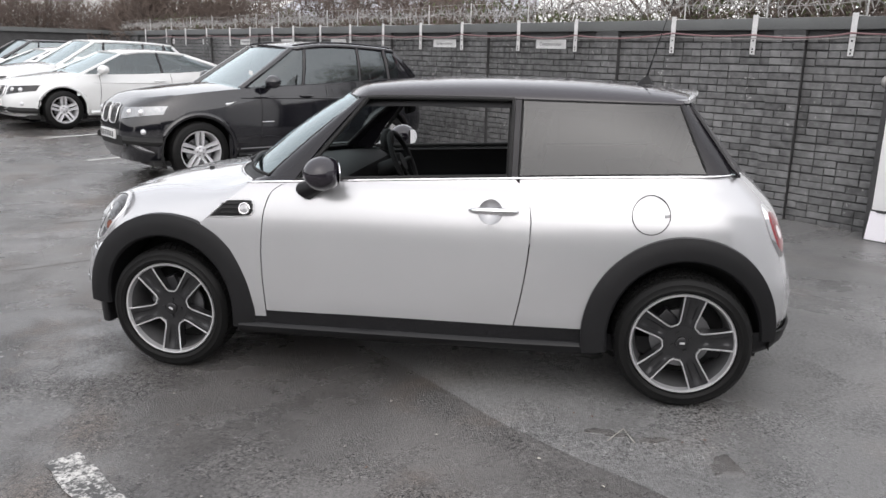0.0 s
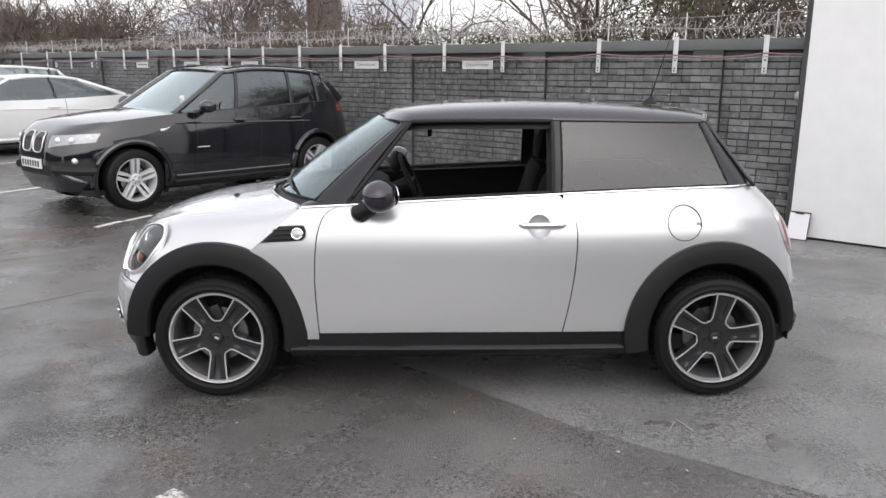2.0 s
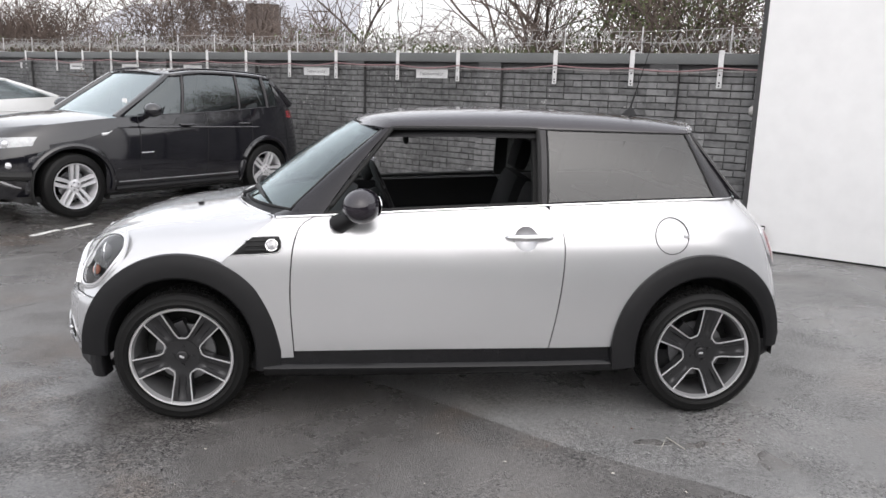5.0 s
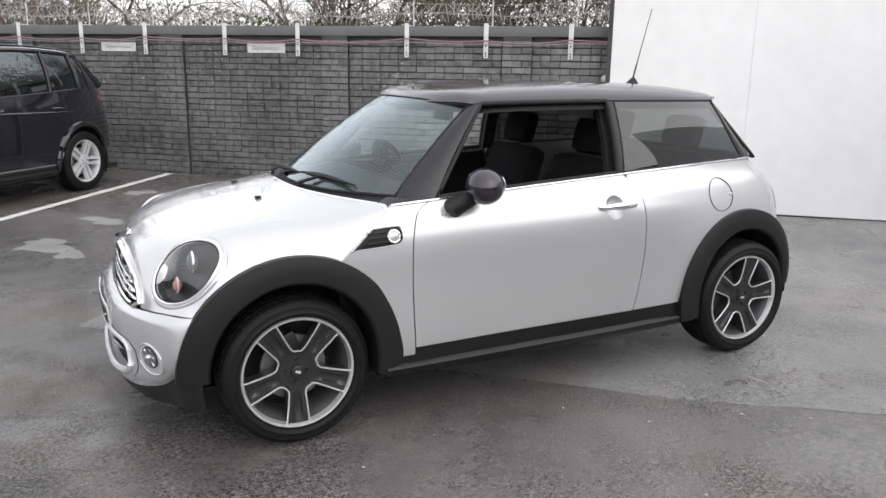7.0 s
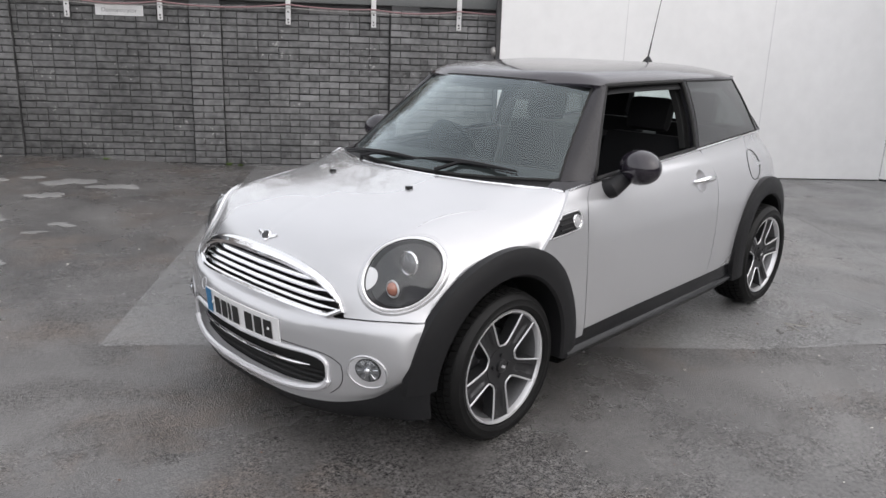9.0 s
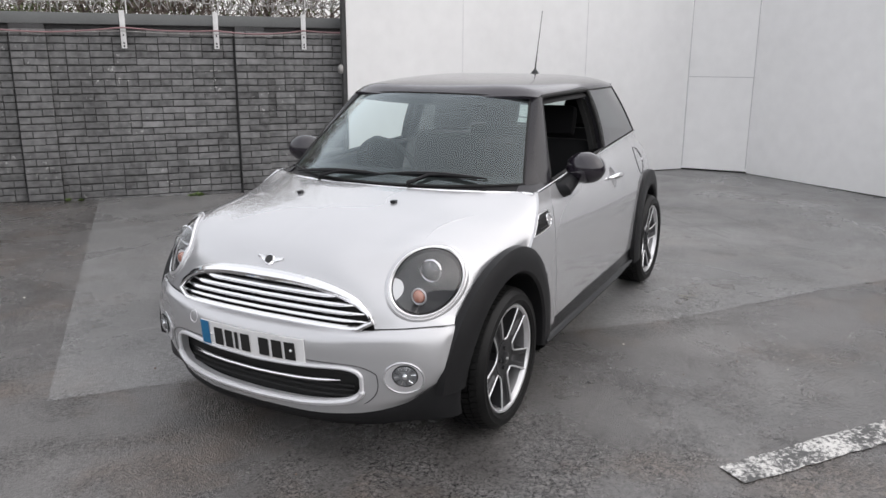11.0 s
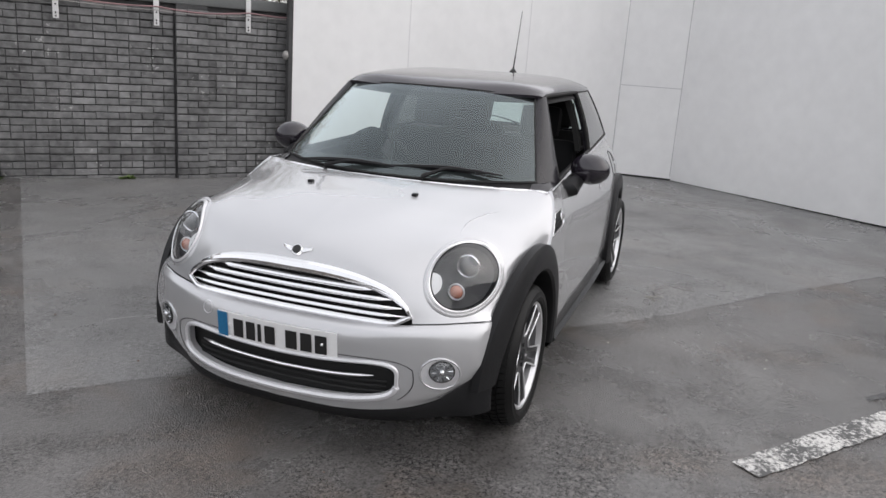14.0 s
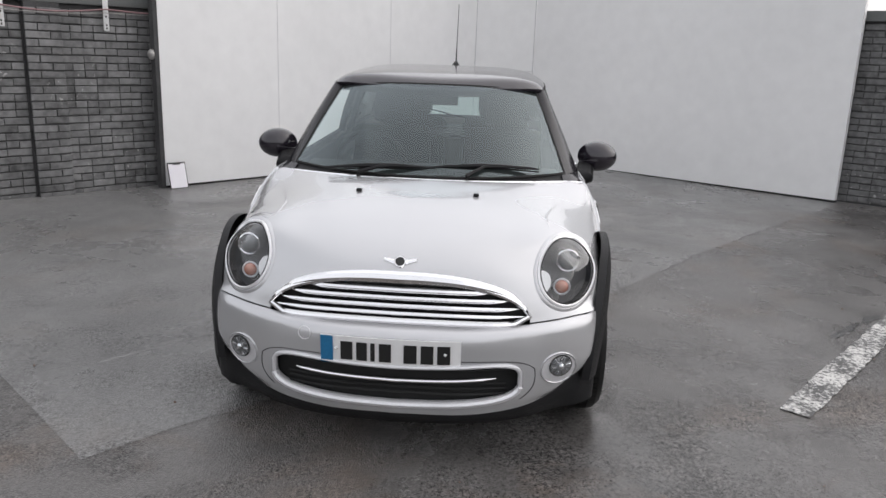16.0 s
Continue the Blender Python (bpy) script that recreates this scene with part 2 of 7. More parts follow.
M_ALLOY = mat("machined_alloy", (0.72, 0.72, 0.73), rough=0.30, metal=0.7, var=0.05)
M_ALLOYBARREL = mat("grey_alloy_barrel", (0.17, 0.17, 0.175), rough=0.38, metal=0.6, var=0.1)
M_ALLOYDARK = mat("anthracite_alloy", (0.036, 0.036, 0.038), rough=0.36, metal=0.5, var=0.1, coat=0.12)
M_ALLOYSILVER = mat("silver_alloy", (0.70, 0.70, 0.72), rough=0.3, metal=0.45, var=0.05)
M_DISC = mat("brake_disc_steel", (0.25, 0.25, 0.26), rough=0.4, metal=0.9)
M_INT = mat("black_interior", (0.011, 0.011, 0.012), rough=0.7, var=0.1, spec=0.3)
M_FABRIC = mat("black_seat_cloth", (0.009, 0.009, 0.010), rough=0.9, var=0.1, spec=0.2)
M_LAMPHOUSING = mat("black_lamp_housing", (0.018, 0.018, 0.020), rough=0.35, var=0.15)
M_LENS = glass("clear_lens", (0.90, 0.91, 0.92), rough=0.01, base=0.06)
M_SCREEN = glass("green_tint_glass", (0.70, 0.80, 0.78), rough=0.0, base=0.085, sheen=(0.86, 0.97, 1.0))
M_PRIVACY = glass("privacy_glass", (0.12, 0.125, 0.122), rough=0.0, base=0.075)
M_DARKGLASS = glass("dark_car_glass", (0.12, 0.14, 0.14), rough=0.0, base=0.12, sheen=(0.9, 0.98, 1.0))
M_CARGLASS = glass("car_glass", (0.36, 0.42, 0.41), rough=0.0, base=0.30, sheen=(0.88, 0.98, 1.0))
M_CLEARLAMP = mat("clear_ribbed_lamp", (0.44, 0.44, 0.45), rough=0.2, metal=0.3, var=0.15, scale=60, coat=1.0)
M_PROJECTOR = mat("projector_glass", (0.12, 0.125, 0.13), rough=0.12, metal=0.3, var=0.2, scale=30, coat=1.0)
M_AMBER = mat("amber_bulb", (0.46, 0.19, 0.13), rough=0.25, coat=1.0)
M_REDLENS = mat("red_lamp_lens", (0.22, 0.012, 0.018), rough=0.1, coat=1.0)
M_PLATE = mat("plate_white", (0.78, 0.78, 0.78), rough=0.35, var=0.02)
M_PLATEBLUE = mat("plate_blue", (0.012, 0.14, 0.30), rough=0.35)
M_PLATEBLACK = mat("plate_black", (0.012, 0.012, 0.012), rough=0.4)
M_BLACKPAINT = mat("black_car_paint", (0.006, 0.006, 0.009), rough=0.10, var=0.1, spec=0.5, coat=1.0)
M_WHITEPAINT = mat("white_car_paint", (0.72, 0.73, 0.73), rough=0.2, var=0.02, coat=1.0)
M_GREYPAINT = mat("dark_grey_car_paint", (0.03, 0.032, 0.035), rough=0.2, coat=1.0)
M_BARK = mat("brown_bark", (0.095, 0.075, 0.064), rough=0.9, var=0.3, scale=5)
M_TWIG = mat("brown_twig", (0.130, 0.100, 0.085), rough=0.9, var=0.35, scale=1.5, coord="World")
M_LEAF = mat("ivy_leaf", (0.070, 0.085, 0.030), rough=0.6, var=0.4, scale=1.2, fine=4, coord="World")
M_ROOFTILE = mat("grey_sheet_roof", (0.38, 0.39, 0.42), rough=0.6, var=0.1, scale=1.0, coord="World")
M_FARWALL = mat("far_brick_wall", (0.10, 0.08, 0.072), rough=0.8, var=0.15, coord="World")
M_CLIP = mat("clipboard_black", (0.02, 0.02, 0.02), rough=0.5)
M_PAPER = mat("paper_white", (0.80, 0.78, 0.82), rough=0.7, var=0.02)
M_DAMP = asphalt("dark_wet_tarmac", (0.034, 0.034, 0.035), (0.056, 0.056, 0.056), 0.22, grain=0.7, wet=0.2)
M_SCAR = asphalt("dried_scar", (0.17, 0.168, 0.166), (0.23, 0.228, 0.225), 0.5, grain=0.8, brown=0.1)
# paler tarmac colour that stands in for wet sheen
M_SHEEN = asphalt("painted_wet_sheen", (0.090, 0.087, 0.085), (0.148, 0.144, 0.140), 0.30, grain=1.2, brown=0.2)
M_LEAFBIT = mat("brown_leaf_bit", (0.11, 0.06, 0.04), rough=0.8)
M_WEED = mat("green_weed", (0.10, 0.15, 0.04), rough=0.6, var=0.3)
M_GRIT = mat("pale_litter", (0.42, 0.40, 0.36), rough=0.8)


# ---- mesh tools ----
def finish(bm, name, material, parent=None, smooth=True, label="", angle=40):
    bmesh.ops.recalc_face_normals(bm, faces=bm.faces[:]) if len(bm.faces) < 20000 else None
    me = bpy.data.meshes.new(name)
    if smooth:
        for f in bm.faces:
            f.smooth = True
        lim = radians(angle)
        for e in bm.edges:
            if len(e.link_faces) == 2 and e.calc_face_angle(0) > lim:
                e.smooth = False
    bm.to_mesh(me)
    bm.free()
    me.materials.append(material)
    ob = new(name, me)
    if parent is not None:
        ob.parent = parent
    if label:
        ob["label"] = label
    return ob


def part(name, bm, material, parent, label="", smooth=True, angle=40):
    return finish(bm, name, material, parent, smooth, label, angle)


def thing(name, label, category, m=None, group="", kind=""):
    ob = tagged(new(name), label, category, group, kind)
    if m is not None:
        ob.matrix_world = m
    return ob


def box(bm, a, b, bevel=0.0, m=None):
    """A box from corner a to corner b, with rounded edges."""
    a, b = Vector(a), Vector(b)
    r = bmesh.ops.create_cube(bm, size=1)
    vs = r["verts"]
    for v in vs:
        v.co = Vector([(a[i] + b[i]) / 2 + v.co[i] * (b[i] - a[i]) for i in range(3)])
    if bevel:
        es = list({e for v in vs for e in v.link_edges})
        out = bmesh.ops.bevel(bm, geom=es, offset=bevel, segments=2, affect="EDGES", profile=0.6)
        vs = list({v for f in out["faces"] for v in f.verts} | {v for v in vs if v.is_valid})
    if m is not None:
        bmesh.ops.transform(bm, matrix=m, verts=[v for v in vs if v.is_valid])
    return bm


def boxed(a, b, bevel=0.0, m=None):
    return box(bmesh.new(), a, b, bevel, m)


def cyl(bm, p, q, r0, r1=None, seg=16, caps=True):
    p, q = Vector(p), Vector(q)
    d = q - p
    m = Matrix.Translation((p + q) / 2) @ d.to_track_quat("Z", "Y").to_matrix().to_4x4()
    bmesh.ops.create_cone(bm, cap_ends=caps, segments=seg, radius1=r0, radius2=r0 if r1 is None else r1, depth=d.length, matrix=m)
    return bm


def spline(keys, t):
    """A smooth curve through keys [(t, value...)], values as a tuple of floats."""
    n = len(keys)
    if t <= keys[0][0]:
        i = 0
    elif t >= keys[-1][0]:
        i = n - 2
    else:
        i = max(k for k in range(n - 1) if keys[k][0] <= t)
    t0, t1 = keys[i][0], keys[i + 1][0]
    h = t1 - t0
    s = min(1, max(0, (t - t0) / h))
    out = []
    for c in range(1, len(keys[0])):
        p0, p1 = keys[i][c], keys[i + 1][c]
        m0 = (p1 - keys[i - 1][c]) / (t1 - keys[i - 1][0]) * h if i > 0 else p1 - p0
        m1 = (keys[i + 2][c] - p0) / (keys[i + 2][0] - t0) * h if i + 2 < n else p1 - p0
        out.append((2 * s**3 - 3 * s * s + 1) * p0 + (s**3 - 2 * s * s + s) * m0 + (3 * s * s - 2 * s**3) * p1 + (s**3 - s * s) * m1)
    return out[0] if len(out) == 1 else tuple(out)


def through_points(pts, n):
    """n+1 points of a smooth curve through pts."""
    keys = [(i, *p) for i, p in enumerate(pts)]
    return [Vector(spline(keys, (len(pts) - 1) * k / n)) for k in range(n + 1)]


def grid(rows, keep=None, close=False):
    """A bmesh sheet from rows of points; keep(centre) may leave faces out."""
    bm = bmesh.new()
    vs = [[bm.verts.new(p) for p in r] for r in rows]
    for a, b in zip(vs, vs[1:]):
        m = len(a)
        for j in range(m if close else m - 1):
            q = (a[j], a[(j + 1) % m], b[(j + 1) % m], b[j])
            if keep is None or keep(sum((v.co for v in q), Vector()) / 4):
                try:
                    bm.faces.new(q)
                except ValueError:
                    pass
    bmesh.ops.delete(bm, geom=[v for v in bm.verts if not v.link_faces], context="VERTS")
    bmesh.ops.remove_doubles(bm, verts=bm.verts[:], dist=1e-5)
    return bm


def loft(sections, n_along, n_across):
    """A smooth sheet through section polylines."""
    across = [through_points(s, n_across) for s in sections]
    cols = [through_points([a[j] for a in across], n_along) for j in range(n_across + 1)]
    return [[cols[j][i] for j in range(n_across + 1)] for i in range(n_along + 1)]


def mirrored(rows):
    """Rows of a half (y from 0 on) made whole across y = 0."""
    return [[Vector((p.x, -p.y, p.z)) for p in reversed(r[1:])] + list(r) for r in rows]


def tube(bm, pts, r, seg=8, closed=False, flat=1.0, up=None):
    """A round or flattened bar along pts."""
    rings = []
    n = len(pts)
    for i, p in enumerate(pts):
        a = pts[(i - 1) % n] if closed or i > 0 else p
        b = pts[(i + 1) % n] if closed or i < n - 1 else p
        d = (b - a).normalized()
        ref = Vector(up) if up is not None else (Vector((0, 0, 1)) if abs(d.z) < 0.9 else Vector((1, 0, 0)))
        s = d.cross(ref).normalized()
        w = s.cross(d)
        rr = r[i] if isinstance(r, (list, tuple)) else r
        rings.append([bm.verts.new(p + s * math.cos(2 * math.pi * k / seg) * rr + w * math.sin(2 * math.pi * k / seg) * rr * flat) for k in range(seg)])
    for i in range(n if closed else n - 1):
        a, b = rings[i], rings[(i + 1) % n]
        for k in range(seg):
            bm.faces.new((a[k], a[(k + 1) % seg], b[(k + 1) % seg], b[k]))
    if not closed:
        bm.faces.new(rings[0])
        bm.faces.new(rings[-1])
    return bm


def revolve(profile, seg=48, axis="Y", a0=0.0, a1=2 * math.pi):
    """Turns a profile of (radius, offset) about the axle (y)."""
    full = abs(a1 - a0 - 2 * math.pi) < 1e-6
    rows = []
    for k in range(seg if full else seg + 1):
        a = a0 + (a1 - a0) * k / seg
        rows.append([Vector((r * math.cos(a), o, r * math.sin(a))) for r, o in profile])
    if full:
        rows.append(rows[0])
    return grid(rows)


def solid(bm, t):
    """Gives a sheet a thickness t, inward."""
    bmesh.ops.recalc_face_normals(bm, faces=bm.faces[:])
    bmesh.ops.solidify(bm, geom=bm.faces[:], thickness=t)
    return bm


def slab(outline, z0, z1):
    """A prism from a plan outline."""
    bm = bmesh.new()
    lo = [bm.verts.new((x, y, z0)) for x, y in outline]
    hi = [bm.verts.new((x, y, z1)) for x, y in outline]
    bm.faces.new(lo[::-1])
    bm.faces.new(hi)
    for i in range(len(lo)):
        j = (i + 1) % len(lo)
        bm.faces.new((lo[i], lo[j], hi[j], hi[i]))
    return bm


# ---- the yard ----
WN, WU = Vector((0.6402, 0.7682, 0)), Vector((0.7682, -0.6402, 0))  # away from the yard, and along the brick wall
WALL_D = 4.905


def soft(v):
    return 0.5 * (v + math.sqrt(v * v + 0.3))


def ground_z(x, y):
    """The yard is flat round the car and rises a little towards the parking row."""
    rise = 0.030 * (soft(min(y, 7.8) - 3.2) - soft(-3.2))
    lean = 0.0085 * max(-2.2, min(2.2, x)) * max(0.0, min(1.0, (4 - abs(y)) / 2.5))
    return lean + rise * min(1.0, max(0.0, (3.5 - x) / 3.6)) * max(0.0, 1 - max(0.0, math.hypot(x, y) - 26) / 20)


def wall_pt(s, z, out=0.0):
    """A place on the brick wall: s along it, out towards the yard."""
    p = WN * (WALL_D - out) + WU * s
    return Vector((p.x, p.y, z))


steps = [-400, -120, -60, -30, -18] + [-14 + 0.5 * i for i in range(49)] + [14, 22, 40, 90, 400]
rows = [[Vector((x, y, ground_z(x, y))) for x in steps] for y in steps]
ground = finish(grid(rows), "ground", M_ASPHALT)
tagged(ground, "wet dark grey tarmac yard with damp blotches", "ground", kind="structure")

# the near cut edge of the relaid tarmac, and the far one
EDGE = [(0, -2.03, 1.17), (0.065, -1.61, 0.80), (0.255, -0.30, -0.40), (0.345, 0.29, -0.95), (0.42, 0.80, -1.37), (0.53, 1.45, -1.83), (0.65, 2.27, -2.44), (0.80, 3.26, -3.22), (1, 4.72, -4.36)]
rows = []
for i in range(81):
    t = i / 80
    row = []
    for j in range(31):
        q = j / 30
        lo = Vector(spline(EDGE, t))
        lo = lo + Vector((0.62, 0.78)) * (0.014 * math.sin(37 * t) * math.sin(11 * t + 1) + 0.006 * math.sin(173 * t) * math.sin(61 * t))
        hi = Vector((1.72, 5.48)).lerp(Vector((8.1, -0.6)), t)
        p = lo.lerp(hi, q)
        row.append(Vector((p.x, p.y, ground_z(p.x, p.y) + (0.004 if 0 < j and 0 < i else 0.0012))))
    rows.append(row)
relaid = finish(grid(rows), "relaid_tarmac", M_PATCH)
tagged(relaid, "paler relaid tarmac with a straight cut edge", "tarmac", kind="structure")


def strip(p, q, w, name, material, label, group="road markings"):
    p, q = Vector(p), Vector(q)
    d = (q - p).normalized()
    s = Vector((-d.y, d.x))
    n = max(2, int((q - p).length / 0.035))
    rag = random.Random(name + str(p.x))
    rows = []
    for i in range(n + 1):
        c = p.lerp(q, i / n)
        e0, e1 = rag.uniform(-0.5, -0.42), rag.uniform(0.42, 0.5)
        rows.append([Vector((*(c + s * w * k), ground_z(*(c + s * w * k)) + h)) for k, h in ((e0, 0.0055), (e0 + 0.05, 0.007), (e1 - 0.05, 0.007), (e1, 0.0055))])
    ob = finish(grid(rows), name, material)
    return tagged(ob, label, "road marking", group, "structure")


strip((-1.21, -1.75), (2.6, -4.69), 0.155, "road_marking", M_PAINTLINE, "flaking white painted line on the wet tarmac")
strip((-2.62, 4.57), (-0.76, 6.90), 0.11, "parking_line", M_PAINTLINE2, "white parking bay line beside the black estate car")
strip((-3.68, 3.40), (-3.53, 3.70), 0.07, "parking_line", M_PAINTLINE2, "short white parking dash on the tarmac")
strip((-3.49, 3.72), (-3.32, 4.02), 0.07, "parking_line", M_PAINTLINE2, "short white parking dash on the tarmac")
strip((-5.72, 5.26), (-4.40, 7.00), 0.09, "parking_line", M_PAINTLINE2, "white parking bay line between parked cars")
strip((-7.62, 6.98), (-6.20, 9.00), 0.09, "parking_line", M_PAINTLINE2, "white parking bay line between parked cars")

# the brick wall: a mortar core, pilasters, coping, bricks set proud of the joints
WALL_TOP = 1.865


def wall_box(s0, s1, z0, z1, o0, o1, bevel=0.0):
    """A box laid along the wall; o0 to o1 is its reach towards the yard."""
    m = Matrix(((WU.x, -WN.x, 0, 0), (WU.y, -WN.y, 0, 0), (0, 0, 1, 0), (0, 0, 0, 1)))
    base = Matrix.Translation(WN * WALL_D) @ m
    return boxed((s0, o0, z0), (s1, o1, z1), bevel, base)


S_END, S_FAR = 1.02, -20.2
wall = finish(wall_box(S_FAR, S_END, -0.3, WALL_TOP, -0.22, -0.012), "wall_brick", M_MORTAR, smooth=False)
tagged(wall, "dark grey painted brick boundary wall with pilasters", "wall", kind="structure")
coping = finish(wall_box(S_FAR, S_END, WALL_TOP, WALL_TOP + 0.115, -0.26, 0.05, 0.012), "wall_coping", M_COPING)
tagged(coping, "grey painted flat coping on the brick wall", "coping", kind="structure")
PIL = [-0.50 - 2.20 * k for k in range(9)]
PIL_W, PIL_O = 0.338, 0.062
for s in PIL:
    core = part("pilaster", wall_box(s - PIL_W / 2 + 0.01, s + PIL_W / 2 - 0.01, -0.3, WALL_TOP, -0.02, PIL_O - 0.012), M_MORTAR, wall, smooth=False)

# side wall at the far end of the yard
p0 = wall_pt(S_FAR, 0)
p1 = p0 - WN * 13.0
q = [p0, p1, p1 - WU * 0.22, p0 - WU * 0.22]
far_wall = finish(slab([(p.x, p.y) for p in q], -0.3, 1.90), "wall_side", M_MORTAR, smooth=False)
tagged(far_wall, "dark grey brick side wall at the end of the row", "wall", kind="structure")
q = [p0 + WU * 0.05, p1 + WU * 0.05, p1 - WU * 0.27, p0 - WU * 0.27]
tagged(finish(slab([(p.x, p.y) for p in q], 1.90, 2.01), "side_wall_coping", M_COPING, smooth=False), "grey flat coping on the side wall", "coping", kind="structure")

# white panelled enclosure: two long screens and a narrow one in the corner
W_H = 3.6
CORNERS = [Vector((3.42, 3.24)), Vector((7.06, 0.13)), Vector((7.07, -0.73)), Vector((4.55, -4.19))]
for i, (a, b) in enumerate(zip(CORNERS, CORNERS[1:])):
    d = (b - a).normalized()
    out = Vector((-d.y, d.x))
    if out.dot(-a) > 0:
        out = -out
    zb = min(ground_z(*a), ground_z(*b))
    ol = [a + d * 0.002, b - d * 0.002, b - d * 0.002 + out * 0.09, a + d * 0.002 + out * 0.09]
    panel = finish(slab([(p.x, p.y) for p in ol], zb + 0.03, W_H), f"wall_white_{i + 1}", M_WHITEWALL, smooth=False)
    tagged(panel, "smooth white painted screen wall on a dark base strip", "wall", kind="structure")
    ol2 = [a + out * 0.012, b + out * 0.012, b + out * 0.08, a + out * 0.08]
    base = finish(slab([(p.x, p.y) for p in ol2], zb - 0.2, zb + 0.03), f"base_strip_{i + 1}", M_DARKGAP, smooth=False)
    tagged(base, "dark rubber base strip under the white screen", "trim", kind="structure")

    def seam(t, z0, z1, w=0.006, parent=panel):
        c = a.lerp(b, t) - out * 0.003
        q = [c - d * w / 2, c + d * w / 2, c + d * w / 2 + out * 0.008, c - d * w / 2 + out * 0.008]
        part("joint", slab([(p.x, p.y) for p in q], z0, z1), M_SEAM, parent, smooth=False)

    if i == 0:
        seam(0.30, zb + 0.06, W_H, 0.003)
        seam(0.66, zb + 0.06, W_H, 0.003)
    if i == 1:
        seam(0.01, zb + 0.06, W_H, 0.010)
        seam(0.985, zb + 0.06, W_H, 0.012)
        q = [a - out * 0.003, b - out * 0.003, b + out * 0.005, a + out * 0.005]
        part("joint", slab([(p.x, p.y) for p in q], 1.296, 1.305), M_SEAM, panel, smooth=False)
# added strip at the screen's edge, dark to stand for the shaded gap by the brick wall
e = CORNERS[0]
gap_fill = finish(slab([(e.x - 0.035, e.y + 0.03), (e.x - 0.002, e.y), (e.x + 0.055, e.y + 0.068), (e.x + 0.022, e.y + 0.098)], 0.0, W_H), "gap_strip", M_MORTAR, smooth=False)
tagged(gap_fill, "dark strip standing for the shaded gap beside the white screen", "trim", kind="structure")

# brick wall beyond the white screen
bw0, bw1 = Vector((4.69, -4.30)), Vector((1.14, -9.65))
d = (bw1 - bw0).normalized()
o = Vector((-d.y, d.x)) if Vector((-d.y, d.x)).dot(bw0) > 0 else Vector((d.y, -d.x))
ext = bw0 - d * 1.2
ol = [ext, bw1, bw1 + o * 0.22, ext + o * 0.22]
wall_b = finish(slab([(p.x, p.y) for p in ol], -0.3, 2.02), "wall_brick_2", M_MORTAR, smooth=False)
tagged(wall_b, "dark grey painted brick wall past the white screen", "wall", kind="structure")
ol = [ext - o * 0.04, bw1 - o * 0.04, bw1 + o * 0.26, ext + o * 0.26]
tagged(finish(slab([(p.x, p.y) for p in ol], 2.02, 2.13), "wall_coping_2", M_COPING, smooth=False), "grey flat coping on the far brick wall", "coping", kind="structure")
WALLB = (ext, d, o)
# plain walls that close the yard behind
tagged(finish(boxed((-16, -14, -0.3), (3, -13.7, 2.2)), "wall_south", M_MORTAR, smooth=False), "plain dark wall closing the yard", "wall", kind="structure")
tagged(finish(boxed((-20, -14, -0.3), (-19.7, 6, 2.2)), "wall_west", M_MORTAR, smooth=False), "plain dark wall closing the yard", "wall", kind="structure")

# x, y and half sizes of the pale dry spots
DRY_SPOTS = [(-2.20, 3.42, 0.27, 0.17), (-1.71, 4.27, 0.22, 0.13), (-1.01, 4.76, 0.15, 0.10), (-1.25, 5.64, 0.15, 0.13), (-0.63, 5.21, 0.21, 0.15), (-0.36, 4.79, 0.19, 0.12), (-1.27, 3.70, 0.10, 0.06), (-2.02, 3.04, 0.15, 0.10), (-0.85, 5.58, 0.09, 0.08), (-1.52, 3.59, 0.08, 0.04)]
# pale scars: points and half width
SCARS = [([(-0.31, 0.84), (-0.67, 1.15), (-0.93, 1.38), (-1.16, 1.57)], 0.012), ([(5.12, 1.23), (4.49, 0.52), (3.97, -0.06), (3.37, -0.66), (2.88, -1.15)], 0.017)]


# ---- brackets, signs, cable and spikes on the brick wall ----
BRACKETS = [0.10, -0.86, -1.80, -3.17, -4.14, -5.25, -6.18, -7.13, -8.06, -9.0, -9.94, -10.74, -11.65, -12.56, -13.7, -14.84, -15.98, -17.34]
WALL_BASE = Matrix.Translation(WN * WALL_D) @ Matrix(((WU.x, -WN.x, 0, 0), (WU.y, -WN.y, 0, 0), (0, 0, 1, 0), (0, 0, 0, 1)))
bracket = tagged(new("wall_bracket"), "white slotted strap bracket fixed over the coping", "bracket", "brackets along the wall")
part("strap", wall_box(-0.027, 0.027, 1.627, 2.012, 0.054, 0.062, 0.002), M_GALV, bracket)
for z in (1.650, 1.680, 1.762):
    part("slot", boxed((-0.007, 0.0622, z - 0.009), (0.007, 0.0634, z + 0.009), 0, WALL_BASE), M_DARKGAP, bracket, smooth=False)
part("hook", wall_box(-0.027, 0.027, 1.985, 1.993, -0.20, 0.060, 0.002), M_GALV, bracket)
bm = bmesh.new()
q = WN * (WALL_D + 0.06) + WU * 0.05
cyl(bm, (q.x, q.y, 1.98), (q.x, q.y, 2.27), 0.008, 0.007, 6)
part("rod", bm, M_GALV, bracket)
for i, s in enumerate(BRACKETS):
    if i == 0:
        bracket.matrix_world = Matrix.Translation(WU * s)
    else:
        copy_thing(bracket, Matrix.Translation(WU * s))


